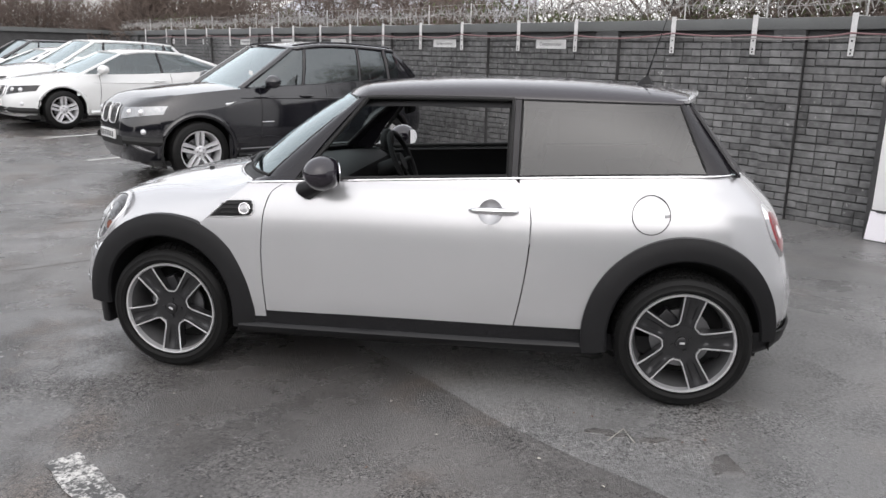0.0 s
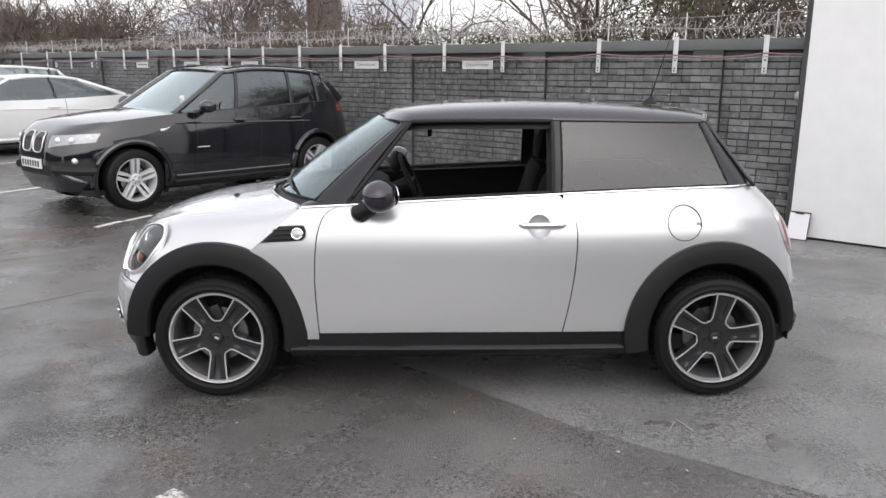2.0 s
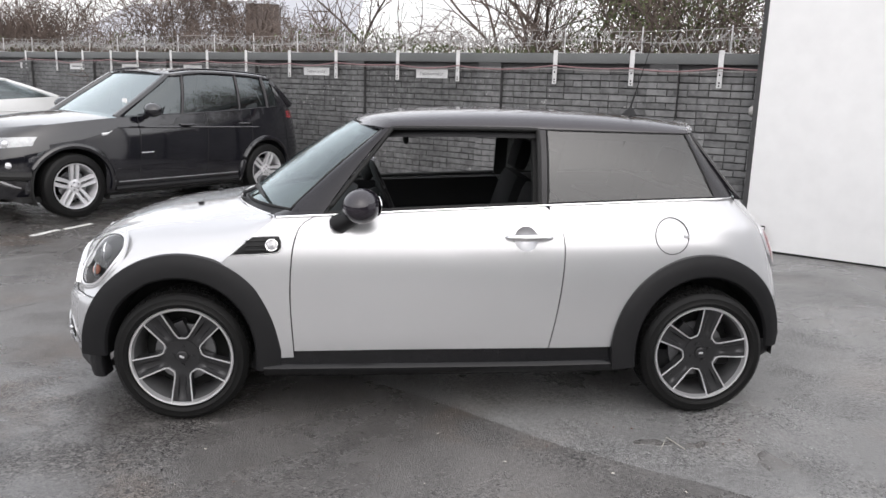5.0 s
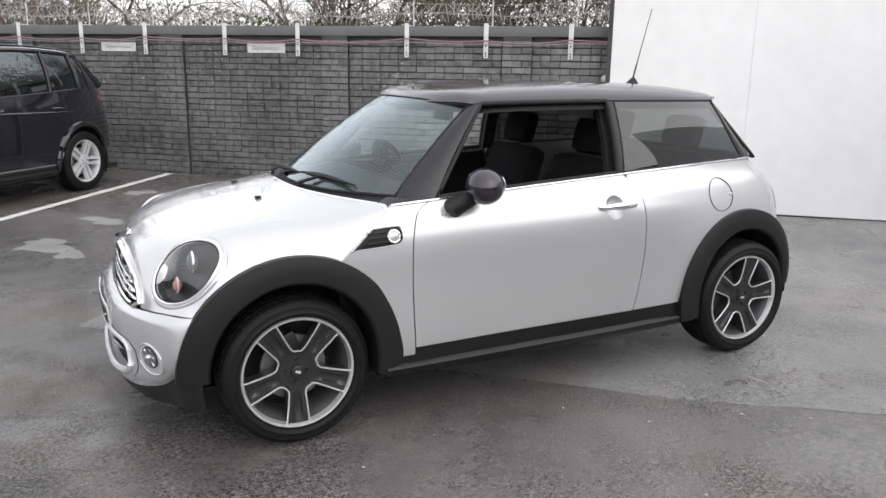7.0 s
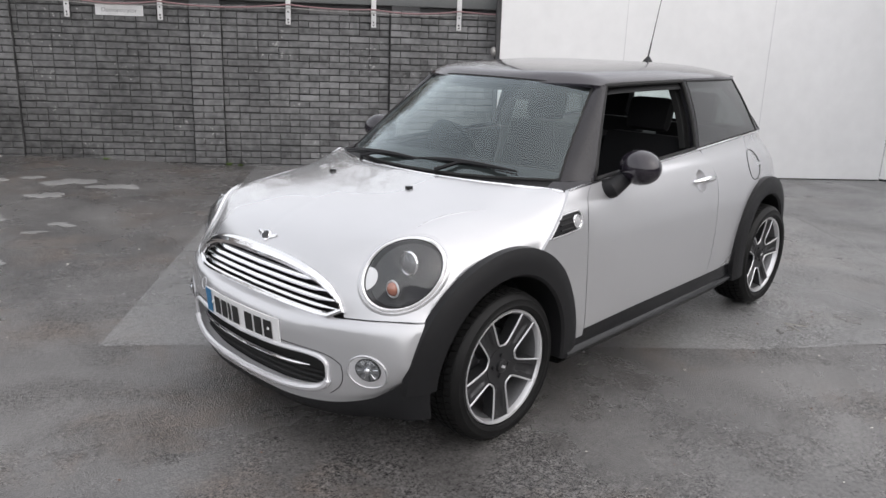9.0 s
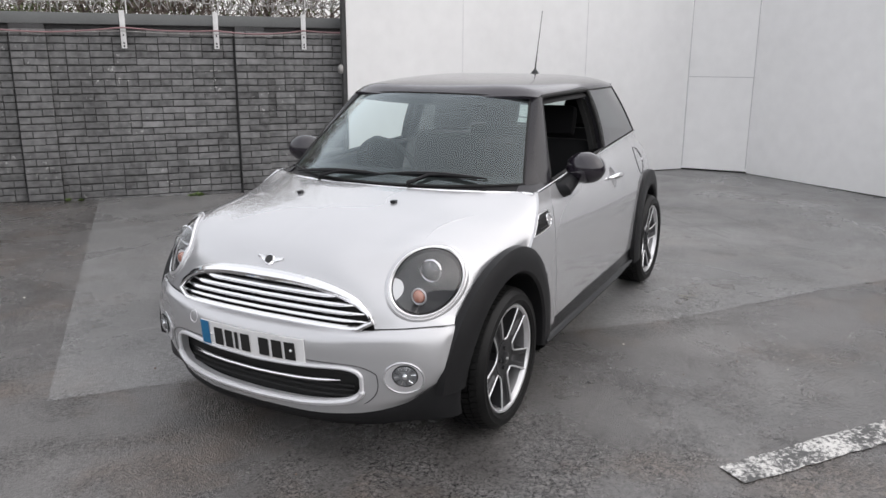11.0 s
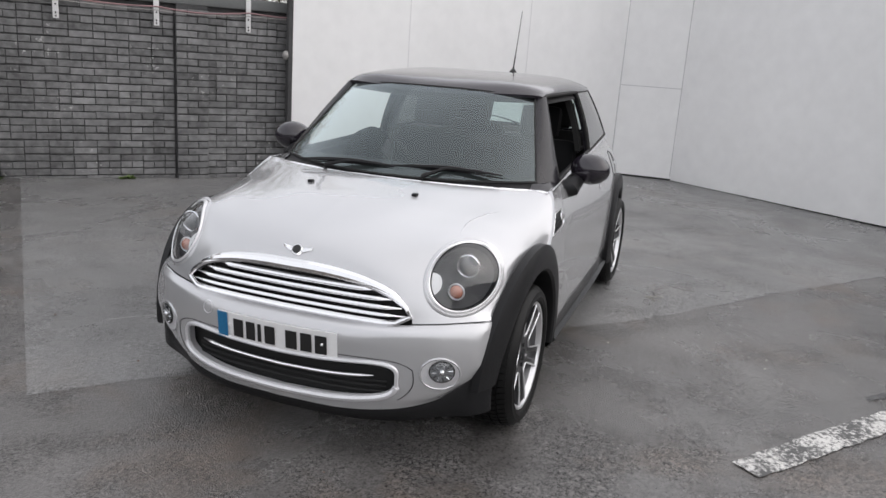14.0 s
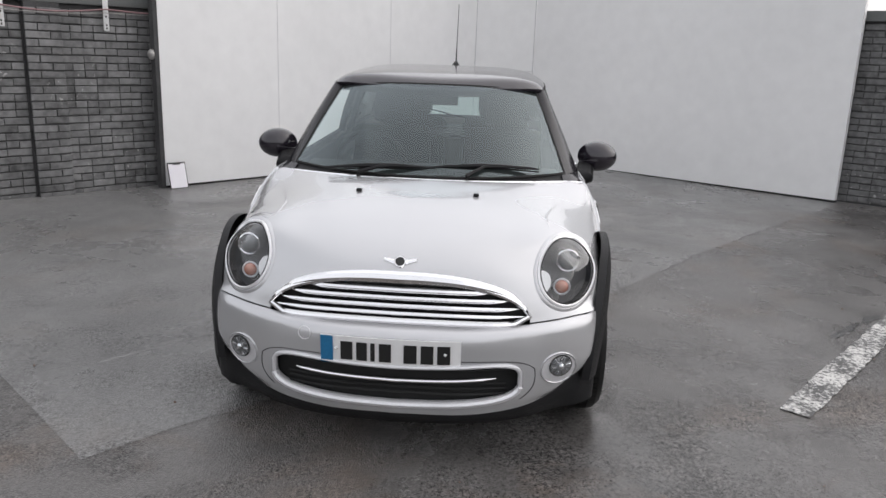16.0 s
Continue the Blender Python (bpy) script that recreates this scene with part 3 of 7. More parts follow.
def wall_sign(s, z, w, h, text):
    m = Matrix(((WU.x, -WN.x, 0, 0), (WU.y, -WN.y, 0, 0), (0, 0, 1, 0), (0, 0, 0, 1)))
    base = Matrix.Translation(WN * WALL_D) @ m
    ob = finish(boxed((s - w / 2, 0.004, z - h / 2), (s + w / 2, 0.012, z + h / 2), 0.002, base), "wall_sign", M_SIGN)
    tagged(ob, "small white sign with grey print on the brick wall", "sign", "parking signs")
    part("sign_border", boxed((s - w / 2 + 0.006, 0.0122, z - h / 2 + 0.006), (s + w / 2 - 0.006, 0.0126, z + h / 2 - 0.006), 0, base), M_GALV, ob)
    if text:
        cu = bpy.data.curves.new("sign_text", "FONT")
        cu.body, cu.size, cu.align_x, cu.align_y, cu.extrude = text, h * 0.58, "CENTER", "CENTER", 0.0008
        to = new("sign_text", cu)
        dg = bpy.context.evaluated_depsgraph_get()
        me = bpy.data.meshes.new_from_object(to.evaluated_get(dg))
        bpy.data.objects.remove(to)
        bpy.data.curves.remove(cu)
        me.materials.clear()
        me.materials.append(M_SIGNTEXT)
        wd = max(v.co.x for v in me.vertices) - min(v.co.x for v in me.vertices)
        k = min(1.0, w * 0.86 / wd)
        me.transform(Matrix(((-WU.x * -k, 0, WN.x * -1, 0), (WU.y * k, 0, WN.y * -1, 0), (0, k, 0, 0), (0, 0, 0, 1))))
        me.transform(Matrix.Translation(WN * (WALL_D - 0.0135) + WU * s + Vector((0, 0, z))))
        t = new("sign_text", me)
        t.parent = ob
    else:
        part("print_bar", boxed((s - w * 0.36, 0.0127, z - h * 0.12), (s + w * 0.36, 0.0135, z + h * 0.12), 0, base), M_SIGNTEXT, ob)
    return ob


for s, w, t in ((-3.61, 0.50, "Demonstrator"), (-5.68, 0.50, "Demonstrator"), (-8.50, 0.46, ""), (-10.25, 0.46, ""), (-11.95, 0.46, ""), (-13.80, 0.46, ""), (-15.85, 0.46, "")):
    wall_sign(s, 1.715, w, 0.11, t)
# small blue notice
base = Matrix.Translation(WN * WALL_D) @ Matrix(((WU.x, -WN.x, 0, 0), (WU.y, -WN.y, 0, 0), (0, 0, 1, 0), (0, 0, 0, 1)))
ob = finish(boxed((-9.48, 0.004, 1.60), (-9.25, 0.012, 1.80), 0.003, base), "blue_notice", M_PLATEBLUE)
tagged(ob, "small blue notice plate on the brick wall", "notice")

# sagging pink cable with a thinner grey one
for name, z0, r, sag, mtl, lab in (("cable", 1.830, 0.0085, 0.045, M_CABLE, "pink cable sagging along the wall"), ("thin_cable", 1.795, 0.0045, 0.02, M_WIRE, "thin grey cable along the wall")):
    pts = []
    knots = [1.0] + BRACKETS
    for a, b in zip(knots, knots[1:]):
        for k in range(8):
            t = k / 8
            s = a + (b - a) * t
            pts.append(wall_pt(s, z0 - sag * abs(b - a) * math.sin(math.pi * t) * (0.6 + 0.4 * math.sin(3.1 * a)) + 0.012 * math.sin(2.2 * s), 0.066))
    bm = bmesh.new()
    tube(bm, pts, r, 6)
    tagged(finish(bm, name, mtl), lab, "cable")

# anti-climb spikes on a wire above the coping
rng = random.Random(4)
verts, faces = [], []


def needle(a, b, r, n=3):
    a, b = Vector(a), Vector(b)
    d = (b - a)
    if d.length < 1e-6:
        return
    d.normalize()
    u = d.orthogonal().normalized()
    v = d.cross(u)
    k = len(verts)
    for i in range(n):
        c, s = math.cos(2 * math.pi * i / n), math.sin(2 * math.pi * i / n)
        verts.append(a + (u * c + v * s) * r)
    for i in range(n):
        c, s = math.cos(2 * math.pi * i / n), math.sin(2 * math.pi * i / n)
        verts.append(b + (u * c + v * s) * r * 0.6)
    for i in range(n):
        j = (i + 1) % n
        faces.append((k + i, k + j, k + n + j, k + n + i))


s = 0.97
while s > -19.5:
    c = WN * (WALL_D + rng.uniform(0.04, 0.11)) + WU * s + Vector((0, 0, rng.choice((2.085, 2.115, 2.15)) + 0.022 * math.sin(3 * s)))
    n = rng.choice((4, 5))
    a0 = rng.random() * 6.28
    for i in range(n):
        a = a0 + 2 * math.pi * i / n
        tip = c + WN * 0.09 * math.cos(a) + Vector((0, 0, 0.10 * math.sin(a))) + WU * rng.uniform(-0.06, 0.06)
        needle(c - WU * 0.012, tip, 0.0075)
    s -= rng.uniform(0.040, 0.075)
for k in range(68):
    a, b = 1.0 - 0.3 * k, 1.0 - 0.3 * (k + 1)
    for z0, amp, w, r in ((2.115, 0.022, 3, 0.007), (2.235, 0.017, 2, 0.004)):
        needle(WN * (WALL_D + 0.065) + WU * a + Vector((0, 0, z0 + amp * math.sin(w * a))), WN * (WALL_D + 0.065) + WU * b + Vector((0, 0, z0 + amp * math.sin(w * b))), r)
me = bpy.data.meshes.new("wall_spikes")
me.from_pydata(verts, [], faces)
me.materials.append(M_WIRE)
tagged(new("wall_spikes", me), "grey anti-climb spikes on wire above the coping", "spikes", kind="stuff")

# small white lamp on the edge of the white screen
bm = bmesh.new()
lc = Vector((3.40, 3.31, 1.41))
bmesh.ops.create_uvsphere(bm, u_segments=14, v_segments=10, radius=0.047, matrix=Matrix.Translation(lc) @ Matrix.Diagonal((0.9, 0.9, 1.15, 1)))
tagged(finish(bm, "wall_box_lamp", M_WIRE), "small pale round fitting on the screen edge", "fitting")

# clipboard leaning on the white screen
d = (CORNERS[1] - CORNERS[0]).normalized()
out = Vector((-d.y, d.x)) if Vector((-d.y, d.x)).dot(CORNERS[0]) > 0 else Vector((d.y, -d.x))
c0 = CORNERS[0] + d * 0.035 - out * 0.070 + Vector((-0.045, 0.0))
zc = ground_z(*c0) + 0.002
m = Matrix(((d.x, out.x * 0.24, -out.x * 0.97, c0.x), (d.y, out.y * 0.24, -out.y * 0.97, c0.y), (0, 0.97, 0.24, zc), (0, 0, 0, 1)))
clip = finish(boxed((0, 0, 0), (0.205, 0.285, 0.006), 0.004, m), "clipboard", M_CLIP)
tagged(clip, "black clipboard with white paper leaning on the white screen", "clipboard")
part("paper", boxed((0.009, 0.010, 0.0062), (0.196, 0.270, 0.0075), 0, m), M_PAPER, clip, "white sheet of paper")
part("clip", boxed((0.06, 0.260, 0.0076), (0.142, 0.282, 0.016), 0.003, m), M_CLIP, clip, "dark metal clip")


# ---- marks on the tarmac: dry spots, stains, scars, litter, weeds ----
def blotch(name, x, y, rx, ry, turn, seed, material, label, lift=0.006, category="patch"):
    """A thin sheet with a ragged outline, feathered down into the ground."""
    rng = random.Random(seed)
    ph = [rng.uniform(0, 6.28) for _ in range(5)]
    n = 44
    rows = []
    for f, up in ((0.02, 1.0), (0.5, 1.0), (0.9, 1.0), (1.0, 0.3)):
        r = []
        for k in range(n + 1):
            a = 2 * math.pi * k / n
            w = 1 + 0.26 * math.sin(2 * a + ph[0]) + 0.18 * math.sin(3 * a + ph[1]) + 0.12 * math.sin(5 * a + ph[2]) + 0.07 * math.sin(9 * a + ph[3]) + 0.05 * math.sin(14 * a + ph[4])
            u, v = rx * f * w * math.cos(a), ry * f * w * math.sin(a)
            c, s = math.cos(radians(turn)), math.sin(radians(turn))
            p = (x + u * c - v * s, y + u * s + v * c)
            r.append(Vector((*p, ground_z(*p) + lift * up)))
        rows.append(r)
    ob = finish(grid(rows), name, material)
    return tagged(ob, label, category, kind="structure")


for i, (x, y, rx, ry) in enumerate(DRY_SPOTS):
    blotch("dry_patch", x, y, rx, ry, -38 + 9 * math.sin(i * 5), 300 + i, M_DRY, "pale dry patch on the damp tarmac", 0.007, "patch")
for i, (x, y, rx, ry) in enumerate(((0.90, -1.13, 0.08, 0.035), (1.10, -1.16, 0.06, 0.03), (1.36, -1.33, 0.085, 0.06))):
    blotch("stain", x, y, rx, ry, 20 * i, 320 + i, M_STAIN, "dark damp stain on the tarmac", 0.0075, "stain")
for i, (x, y, rx, ry) in enumerate(((-0.02, -2.46, 0.17, 0.03), (0.23, -2.71, 0.13, 0.028), (-0.09, -2.60, 0.10, 0.02))):
    blotch("wet_streak", x, y, rx, ry, -39, 340 + i, M_DAMP, "dark wet streak beside the painted line", 0.0065, "stain")
for i, (pts, w) in enumerate(SCARS):
    rows = []
    line = through_points([Vector((x, y, 0)) for x, y in pts], 24)
    for k, p in enumerate(line):
        q = line[min(k + 1, 24)] - line[max(k - 1, 0)]
        side = Vector((-q.y, q.x, 0)).normalized()
        ww = w * (1 + 0.35 * math.sin(k * 1.9) * math.sin(k * 0.7 + i))
        rows.append([Vector((p.x + side.x * ww * u, p.y + side.y * ww * u, ground_z(p.x, p.y) + (0.0062 if abs(u) < 0.9 else 0.0042))) for u in (-1, -0.5, 0.5, 1)])
    tagged(finish(grid(rows), "scar", M_SCAR), "pale dried scar line on the tarmac", "scar", kind="structure")
# streaks of wet sheen, painted as paler sheets on the ground
for i, (x, y, rx, ry, turn) in enumerate(((-3.05, 0.85, 0.42, 0.07, 42), (-3.65, 2.35, 0.50, 0.09, 36))):
    blotch("sheen_streak", x, y, rx, ry, turn, 360 + i, M_SHEEN, "faint pale streak of painted sheen on the wet tarmac", 0.005, "patch")
# pale bent straw
bm = bmesh.new()
tube(bm, [Vector((x, y, ground_z(x, y) + 0.011)) for x, y in ((0.91, -1.21), (0.945, -1.15), (0.98, -1.09), (1.0, -1.15), (1.02, -1.21))], 0.0024, 5)
tagged(finish(bm, "straw", M_GRIT), "pale bent straw lying on the tarmac", "straw")
# crumbs of litter and leaf bits
rng = random.Random(5)
for name, material, n, label in (("litter", M_GRIT, 60, "pale crumbs of litter scattered on the tarmac"), ("leaf_bits", M_LEAFBIT, 90, "small brown leaf bits scattered on the tarmac")):
    verts, faces = [], []
    spots = [(-0.06, -1.01), (0.2, -1.29), (0.73, -1.29), (-0.15, -1.46), (0.88, -1.57), (-0.71, -1.0)] if name == "litter" else [(0.77, -0.97), (0.70, -0.93), (0.85, -0.99)]
    while len(spots) < n:
        x, y = rng.uniform(-4, 4.5), rng.uniform(-3.5, 3.2)
        if abs(x) > 2.0 or abs(y) > 0.95:
            spots.append((x, y))
    for x, y in spots:
        q = Euler((rng.uniform(-0.4, 0.4), rng.uniform(-0.4, 0.4), rng.uniform(0, 6))).to_matrix()
        r = rng.uniform(0.004, 0.011)
        k = len(verts)
        c = Vector((x, y, ground_z(x, y) + 0.009))
        verts += [c + q @ Vector(v) * r for v in ((-1, -0.2, 0), (-0.2, -0.6, 0.1), (0.9, -0.3, 0), (0.7, 0.4, 0.15), (-0.4, 0.6, 0), (0, 0, 0.5))]
        faces += [(k + a, k + (a + 1) % 5, k + 5) for a in range(5)] + [(k + 4, k + 3, k + 2, k + 1, k)]
    me = bpy.data.meshes.new(name)
    me.from_pydata(verts, [], faces)
    me.materials.append(material)
    tagged(new(name, me), label, "litter", kind="stuff")


# weeds at the foot of the brick wall
def weed(s, seed, size):
    rng = random.Random(seed)
    base = wall_pt(s, 0.0, 0.05)
    z = ground_z(base.x, base.y)
    verts, faces = [], []
    for _ in range(34):
        a, lean = rng.uniform(0, 6.28), rng.uniform(0.3, 1.2)
        d = Vector((math.cos(a) * lean, math.sin(a) * lean, 1)).normalized()
        ln, wd = size * rng.uniform(0.5, 1.0), size * 0.16
        side = d.cross(Vector((0, 0, 1))).normalized() * wd
        p = Vector((base.x + rng.uniform(-1, 1) * size * 0.5, base.y + rng.uniform(-1, 1) * size * 0.3, z))
        k = len(verts)
        verts += [p, p + d * ln * 0.55 + side, p + d * ln - Vector((0, 0, ln * 0.25)), p + d * ln * 0.55 - side]
        faces.append((k, k + 1, k + 2, k + 3))
    me = bpy.data.meshes.new("weed")
    me.from_pydata(verts, [], faces)
    me.materials.append(M_WEED)
    tagged(new("weed", me), "small green weed at the foot of the brick wall", "weed", "weeds by the wall")


for i, (s, size) in enumerate(((-1.16, 0.08), (-1.24, 0.06), (-2.37, 0.05), (-2.50, 0.06), (-3.86, 0.05))):
    weed(s, 400 + i, size)


# ---- the small white-silver hatchback ----
HUB_X, HUB_Z, WHEEL_Y = 1.2335, 0.311, 0.815
mini = thing("hatchback_car", "white-silver three-door hatchback with black roof, wet tarmac under it", "car", pose(0, 0, 0.003, 0, -0.48, 0.1))


def flip(rows, s):
    return [[Vector((p.x, p.y * s, p.z)) for p in r] for r in rows]


# half width of the flank at length x and height z
def flank(x, z):
    base = spline([(0.20, 0.800), (0.34, 0.826), (0.50, 0.832), (0.65, 0.828), (0.78, 0.815), (0.87, 0.795), (0.94, 0.762), (0.98, 0.730), (1.04, 0.700)], z)
    taper = spline([(-1.0, 0.012), (-0.7, 0.010), (-0.3, 0.0), (0.4, -0.008), (0.9, -0.024), (1.3, -0.046), (1.6, -0.075)], x)
    return base + taper


def belt_z(x):
    return spline([(-0.80, 0.955), (-0.55, 0.966), (0.0, 0.992), (0.47, 1.013), (1.0, 1.034), (1.46, 1.048)], x)


def door_front(z):
    return spline([(0.33, -0.722), (0.60, -0.736), (0.80, -0.726), (0.88, -0.708), (0.93, -0.680), (0.972, -0.605)], z)


def door_rear(z):
    return spline([(0.33, 0.470), (0.50, 0.503), (0.65, 0.524), (0.80, 0.534), (0.89, 0.527), (0.95, 0.506), (0.99, 0.474), (1.015, 0.445)], z)


def in_arch(p, r=0.43):
    return min(math.hypot(p.x - HUB_X, p.z - HUB_Z), math.hypot(p.x + HUB_X, p.z - HUB_Z)) < r


SILL_TOP = 0.345


def flank_rows(xa, xb, nx, nz, s, z0=SILL_TOP, top=belt_z):
    rows = []
    for i in range(nx + 1):
        r = []
        for j in range(nz + 1):
            t = j / nz
            x = 0
            z = z0
            for _ in range(3):
                x = xa(z) + (xb(z) - xa(z)) * i / nx
                z = z0 + (top(x) - z0) * t
            r.append(Vector((x, s * flank(x, z), z)))
        rows.append(r)
    return rows


def round_hole(bm, frac, reach=1.45):
    """Draws the ragged rim of a cut-out onto its outline; frac(p) gives (middle, distance over the outline's)."""
    for v in {v for e in bm.edges if e.is_boundary for v in e.verts}:
        c, f = frac(v.co)
        if 0.5 < f < reach:
            v.co = c + (v.co - c) / f
    return bm


def edge_return(bm, depth=0.018):
    """Folds the rim of a panel inwards, so that shut lines have depth."""
    rim = [e for e in bm.edges if e.is_boundary]
    out = bmesh.ops.extrude_edge_only(bm, edges=rim)
    vs = [v for v in out["geom"] if isinstance(v, bmesh.types.BMVert)]
    for v in vs:
        v.co.y -= math.copysign(depth, v.co.y) if abs(v.co.y) > 0.3 else 0
        v.co.x -= 0 if abs(v.co.y) > 0.3 else math.copysign(depth, v.co.x)
    return bm


GAP = 0.0028
for s in (-1, 1):
    HX, HZ = 0.349, 0.867

    def recess_frac(p):
        f = math.hypot(p.x - HX, p.z - HZ) / 0.056
        return Vector((HX, p.y, HZ)), f
    sheet = grid(flank_rows(lambda z: door_front(z) + GAP, lambda z: door_rear(z) - GAP, 90, 56, s), keep=lambda p: recess_frac(p)[1] > 1.0)
    door = part("door", edge_return(round_hole(sheet, recess_frac)), M_SILVER, mini, "white-silver painted door with open window")
    # inner door card
    rows = flank_rows(lambda z: door_front(z) + 0.03, lambda z: door_rear(z) - 0.04, 12, 8, s, top=lambda x: belt_z(x) - 0.01)
    part("door_card", solid(grid([[Vector((p.x, p.y - s * 0.05, p.z)) for p in r] for r in rows]), 0.01), M_INT, door, "black inner door panel")
    # handle: chrome bar over a round recess
    hx, hz = 0.363, 0.879
    hy = flank(hx, hz)
    bm = bmesh.new()
    pts = [Vector((hx - 0.112 + 0.224 * k / 16, s * (hy + 0.006 + 0.028 * max(0.0, math.sin(math.pi * k / 16)) ** 0.6), hz - 0.004 + 0.004 * math.sin(math.pi * k / 16))) for k in range(17)]
    tube(bm, pts, [0.006 + 0.012 * max(0.0, math.sin(math.pi * k / 16)) ** 0.5 for k in range(17)], 10)
    part("door_handle", bm, M_CHROME, door, "chrome door handle")
    rows = [[Vector((HX + r * math.cos(a), s * (flank(HX, HZ + r * math.sin(a)) - 0.001 - 0.036 * max(0.0, 1 - (r / 0.057) ** 2.6)), HZ + r * math.sin(a))) for a in [2 * math.pi * k / 32 for k in range(33)]] for r in (0.0005, 0.02, 0.035, 0.046, 0.053, 0.057)]
    part("handle_recess", grid(rows), M_SILVER, door)
    # wing between the bonnet and the door
    def wing_front(z):
        if z > 0.757:
            return spline([(0.757, -1.045), (0.80, -0.998), (0.86, -0.928), (0.91, -0.862), (0.955, -0.804)], z)
        return spline([(0.30, -0.80), (0.45, -0.825), (0.58, -0.895), (0.68, -0.975), (0.757, -1.045)], z)
    rows = flank_rows(lambda z: wing_front(z) + GAP, lambda z: door_front(z) - GAP, 18, 30, s, z0=0.30, top=lambda x: belt_z(x))
    wing = part("front_wing", edge_return(grid(rows, keep=lambda p: not in_arch(p, 0.42))), M_SILVER, mini)
    # rear quarter with the tail's corner
    def tail_x(z):
        return spline([(0.22, 1.735), (0.40, 1.786), (0.52, 1.782), (0.60, 1.760), (0.66, 1.742), (0.80, 1.705), (0.90, 1.655), (1.03, 1.530), (1.05, 1.500)], z)
    rows = []
    for j in range(31):
        z = SILL_TOP + (1.043 - SILL_TOP) * j / 30
        r = []
        n1, n2 = 22, 26
        x0 = 1.10
        for i in range(n1):
            xa = door_rear(min(z, 0.995)) + GAP
            x = xa + (x0 - xa) * i / n1
            zz = z + (belt_z(x) - 1.043) * max(0, (z - 0.8) / 0.243)
            r.append(Vector((x, s * flank(x, zz), zz)))
        w = flank(x0, z)
        xe = tail_x(z)
        for i in range(n2 + 1):
            a = math.pi / 2 * i / n2
            p = 0.54
            x = x0 + (xe - x0) * math.sin(a) ** p
            zz = z + (belt_z(min(x, 1.46)) - 1.043) * max(0, (z - 0.8) / 0.243)
            fl = flank(min(x, 1.5), zz) - flank(x0, zz)
            r.append(Vector((x, s * max(0.0, (w + fl * (1 - i / n2)) * max(0.0, math.cos(a)) ** p), zz)))
        rows.append(r)
    quarter = part("rear_quarter", edge_return(grid(rows, keep=lambda p: not in_arch(p, 0.42))), M_SILVER, mini)
    # fuel flap
    if s == -1:
        fx, fz = 1.060, 0.879
        bm = bmesh.new()
        ring = [Vector((fx + 0.083 * math.cos(a), s * (flank(fx + 0.083 * math.cos(a), fz + 0.083 * math.sin(a)) + 0.0008), fz + 0.083 * math.sin(a))) for a in [2 * math.pi * k / 48 for k in range(48)]]
        part("fuel_flap", tube(bm, ring, 0.0022, 6, closed=True), M_SHUT, quarter, "round fuel flap joint")
        bm = bmesh.new()
        box(bm, (fx + 0.058, s * flank(fx + 0.07, fz) - 0.006, fz - 0.008), (fx + 0.080, s * flank(fx + 0.07, fz) + 0.006, fz + 0.008), 0.003)
        part("flap_latch", bm, M_ALLOYSILVER, quarter)
    # rear bumper step line and lower black valance
    rows = []
    for z, grow in ((0.245, -0.05), (0.27, -0.02), (0.31, 0.0), (SILL_TOP + 0.02, 0.002)):
        r = []
        for k in range(15):
            a = math.pi / 2 * k / 14
            r.append(Vector((1.45 + (tail_x(z) + grow - 1.45) * math.sin(a) ** 0.6, s * (0.765 + grow) * max(0.0, math.cos(a)) ** 0.6, z)))
        rows.append(r)
    part("rear_valance", solid(grid(rows), 0.01), M_PLASTIC, mini, "black plastic rear valance")
    # tail lamp
    bm = bmesh.new()
    rows = []
    for i in range(9):
        rr = i / 8
        r = []
        for k in range(25):
            a = 2 * math.pi * k / 24
            z = 0.800 + 0.122 * rr * math.sin(a)
            b = 0.89 + 0.15 * rr * math.cos(a) - 0.06 * math.sin(a) * rr
            w, xe, x0 = flank(1.10, z), tail_x(z), 1.10
            x = x0 + (xe - x0) * math.sin(b) ** 0.54
            y = (w - 0.02) * max(0.0, math.cos(b)) ** 0.54
            nrm = Vector((math.sin(b), math.cos(b), 0))
            p = Vector((x, y, z)) + nrm * (0.004 + 0.012 * (1 - rr**4))
            r.append(Vector((p.x, s * p.y, p.z)))
        rows.append(r)
    lamp = part("tail_lamp", grid(rows[2:7]), M_REDLENS, mini, "red and white oval tail lamp")
    part("reverse_lamp", grid(rows[:3]), M_PLATE, lamp, "white reversing lamp")
    part("lamp_ring", grid(rows[6:]), M_CHROME, lamp)

# bonnet: sections fanned round the front arches, from the middle to the arch edge
BONNET_REAR = [
    [(-1.065, 0, 0.972), (-1.050, 0.25, 0.970), (-0.975, 0.47, 0.963), (-0.858, 0.635, 0.957), (-0.815, 0.752, 0.946), (-0.938, 0.812, 0.838), (-1.064, 0.826, 0.715)],
    [(-1.22, 0, 0.946), (-1.21, 0.25, 0.943), (-1.16, 0.45, 0.932), (-1.08, 0.62, 0.912), (-1.03, 0.745, 0.878), (-1.065, 0.795, 0.805), (-1.11, 0.812, 0.715)],
    [(-1.40, 0, 0.918), (-1.39, 0.25, 0.914), (-1.36, 0.43, 0.903), (-1.32, 0.58, 0.890), (-1.28, 0.69, 0.855), (-1.275, 0.77, 0.790), (-1.270, 0.804, 0.720)],
    [(-1.56, 0, 0.880), (-1.55, 0.25, 0.877), (-1.52, 0.41, 0.872), (-1.485, 0.56, 0.868), (-1.455, 0.67, 0.834), (-1.435, 0.752, 0.765), (-1.405, 0.792, 0.690)],
]
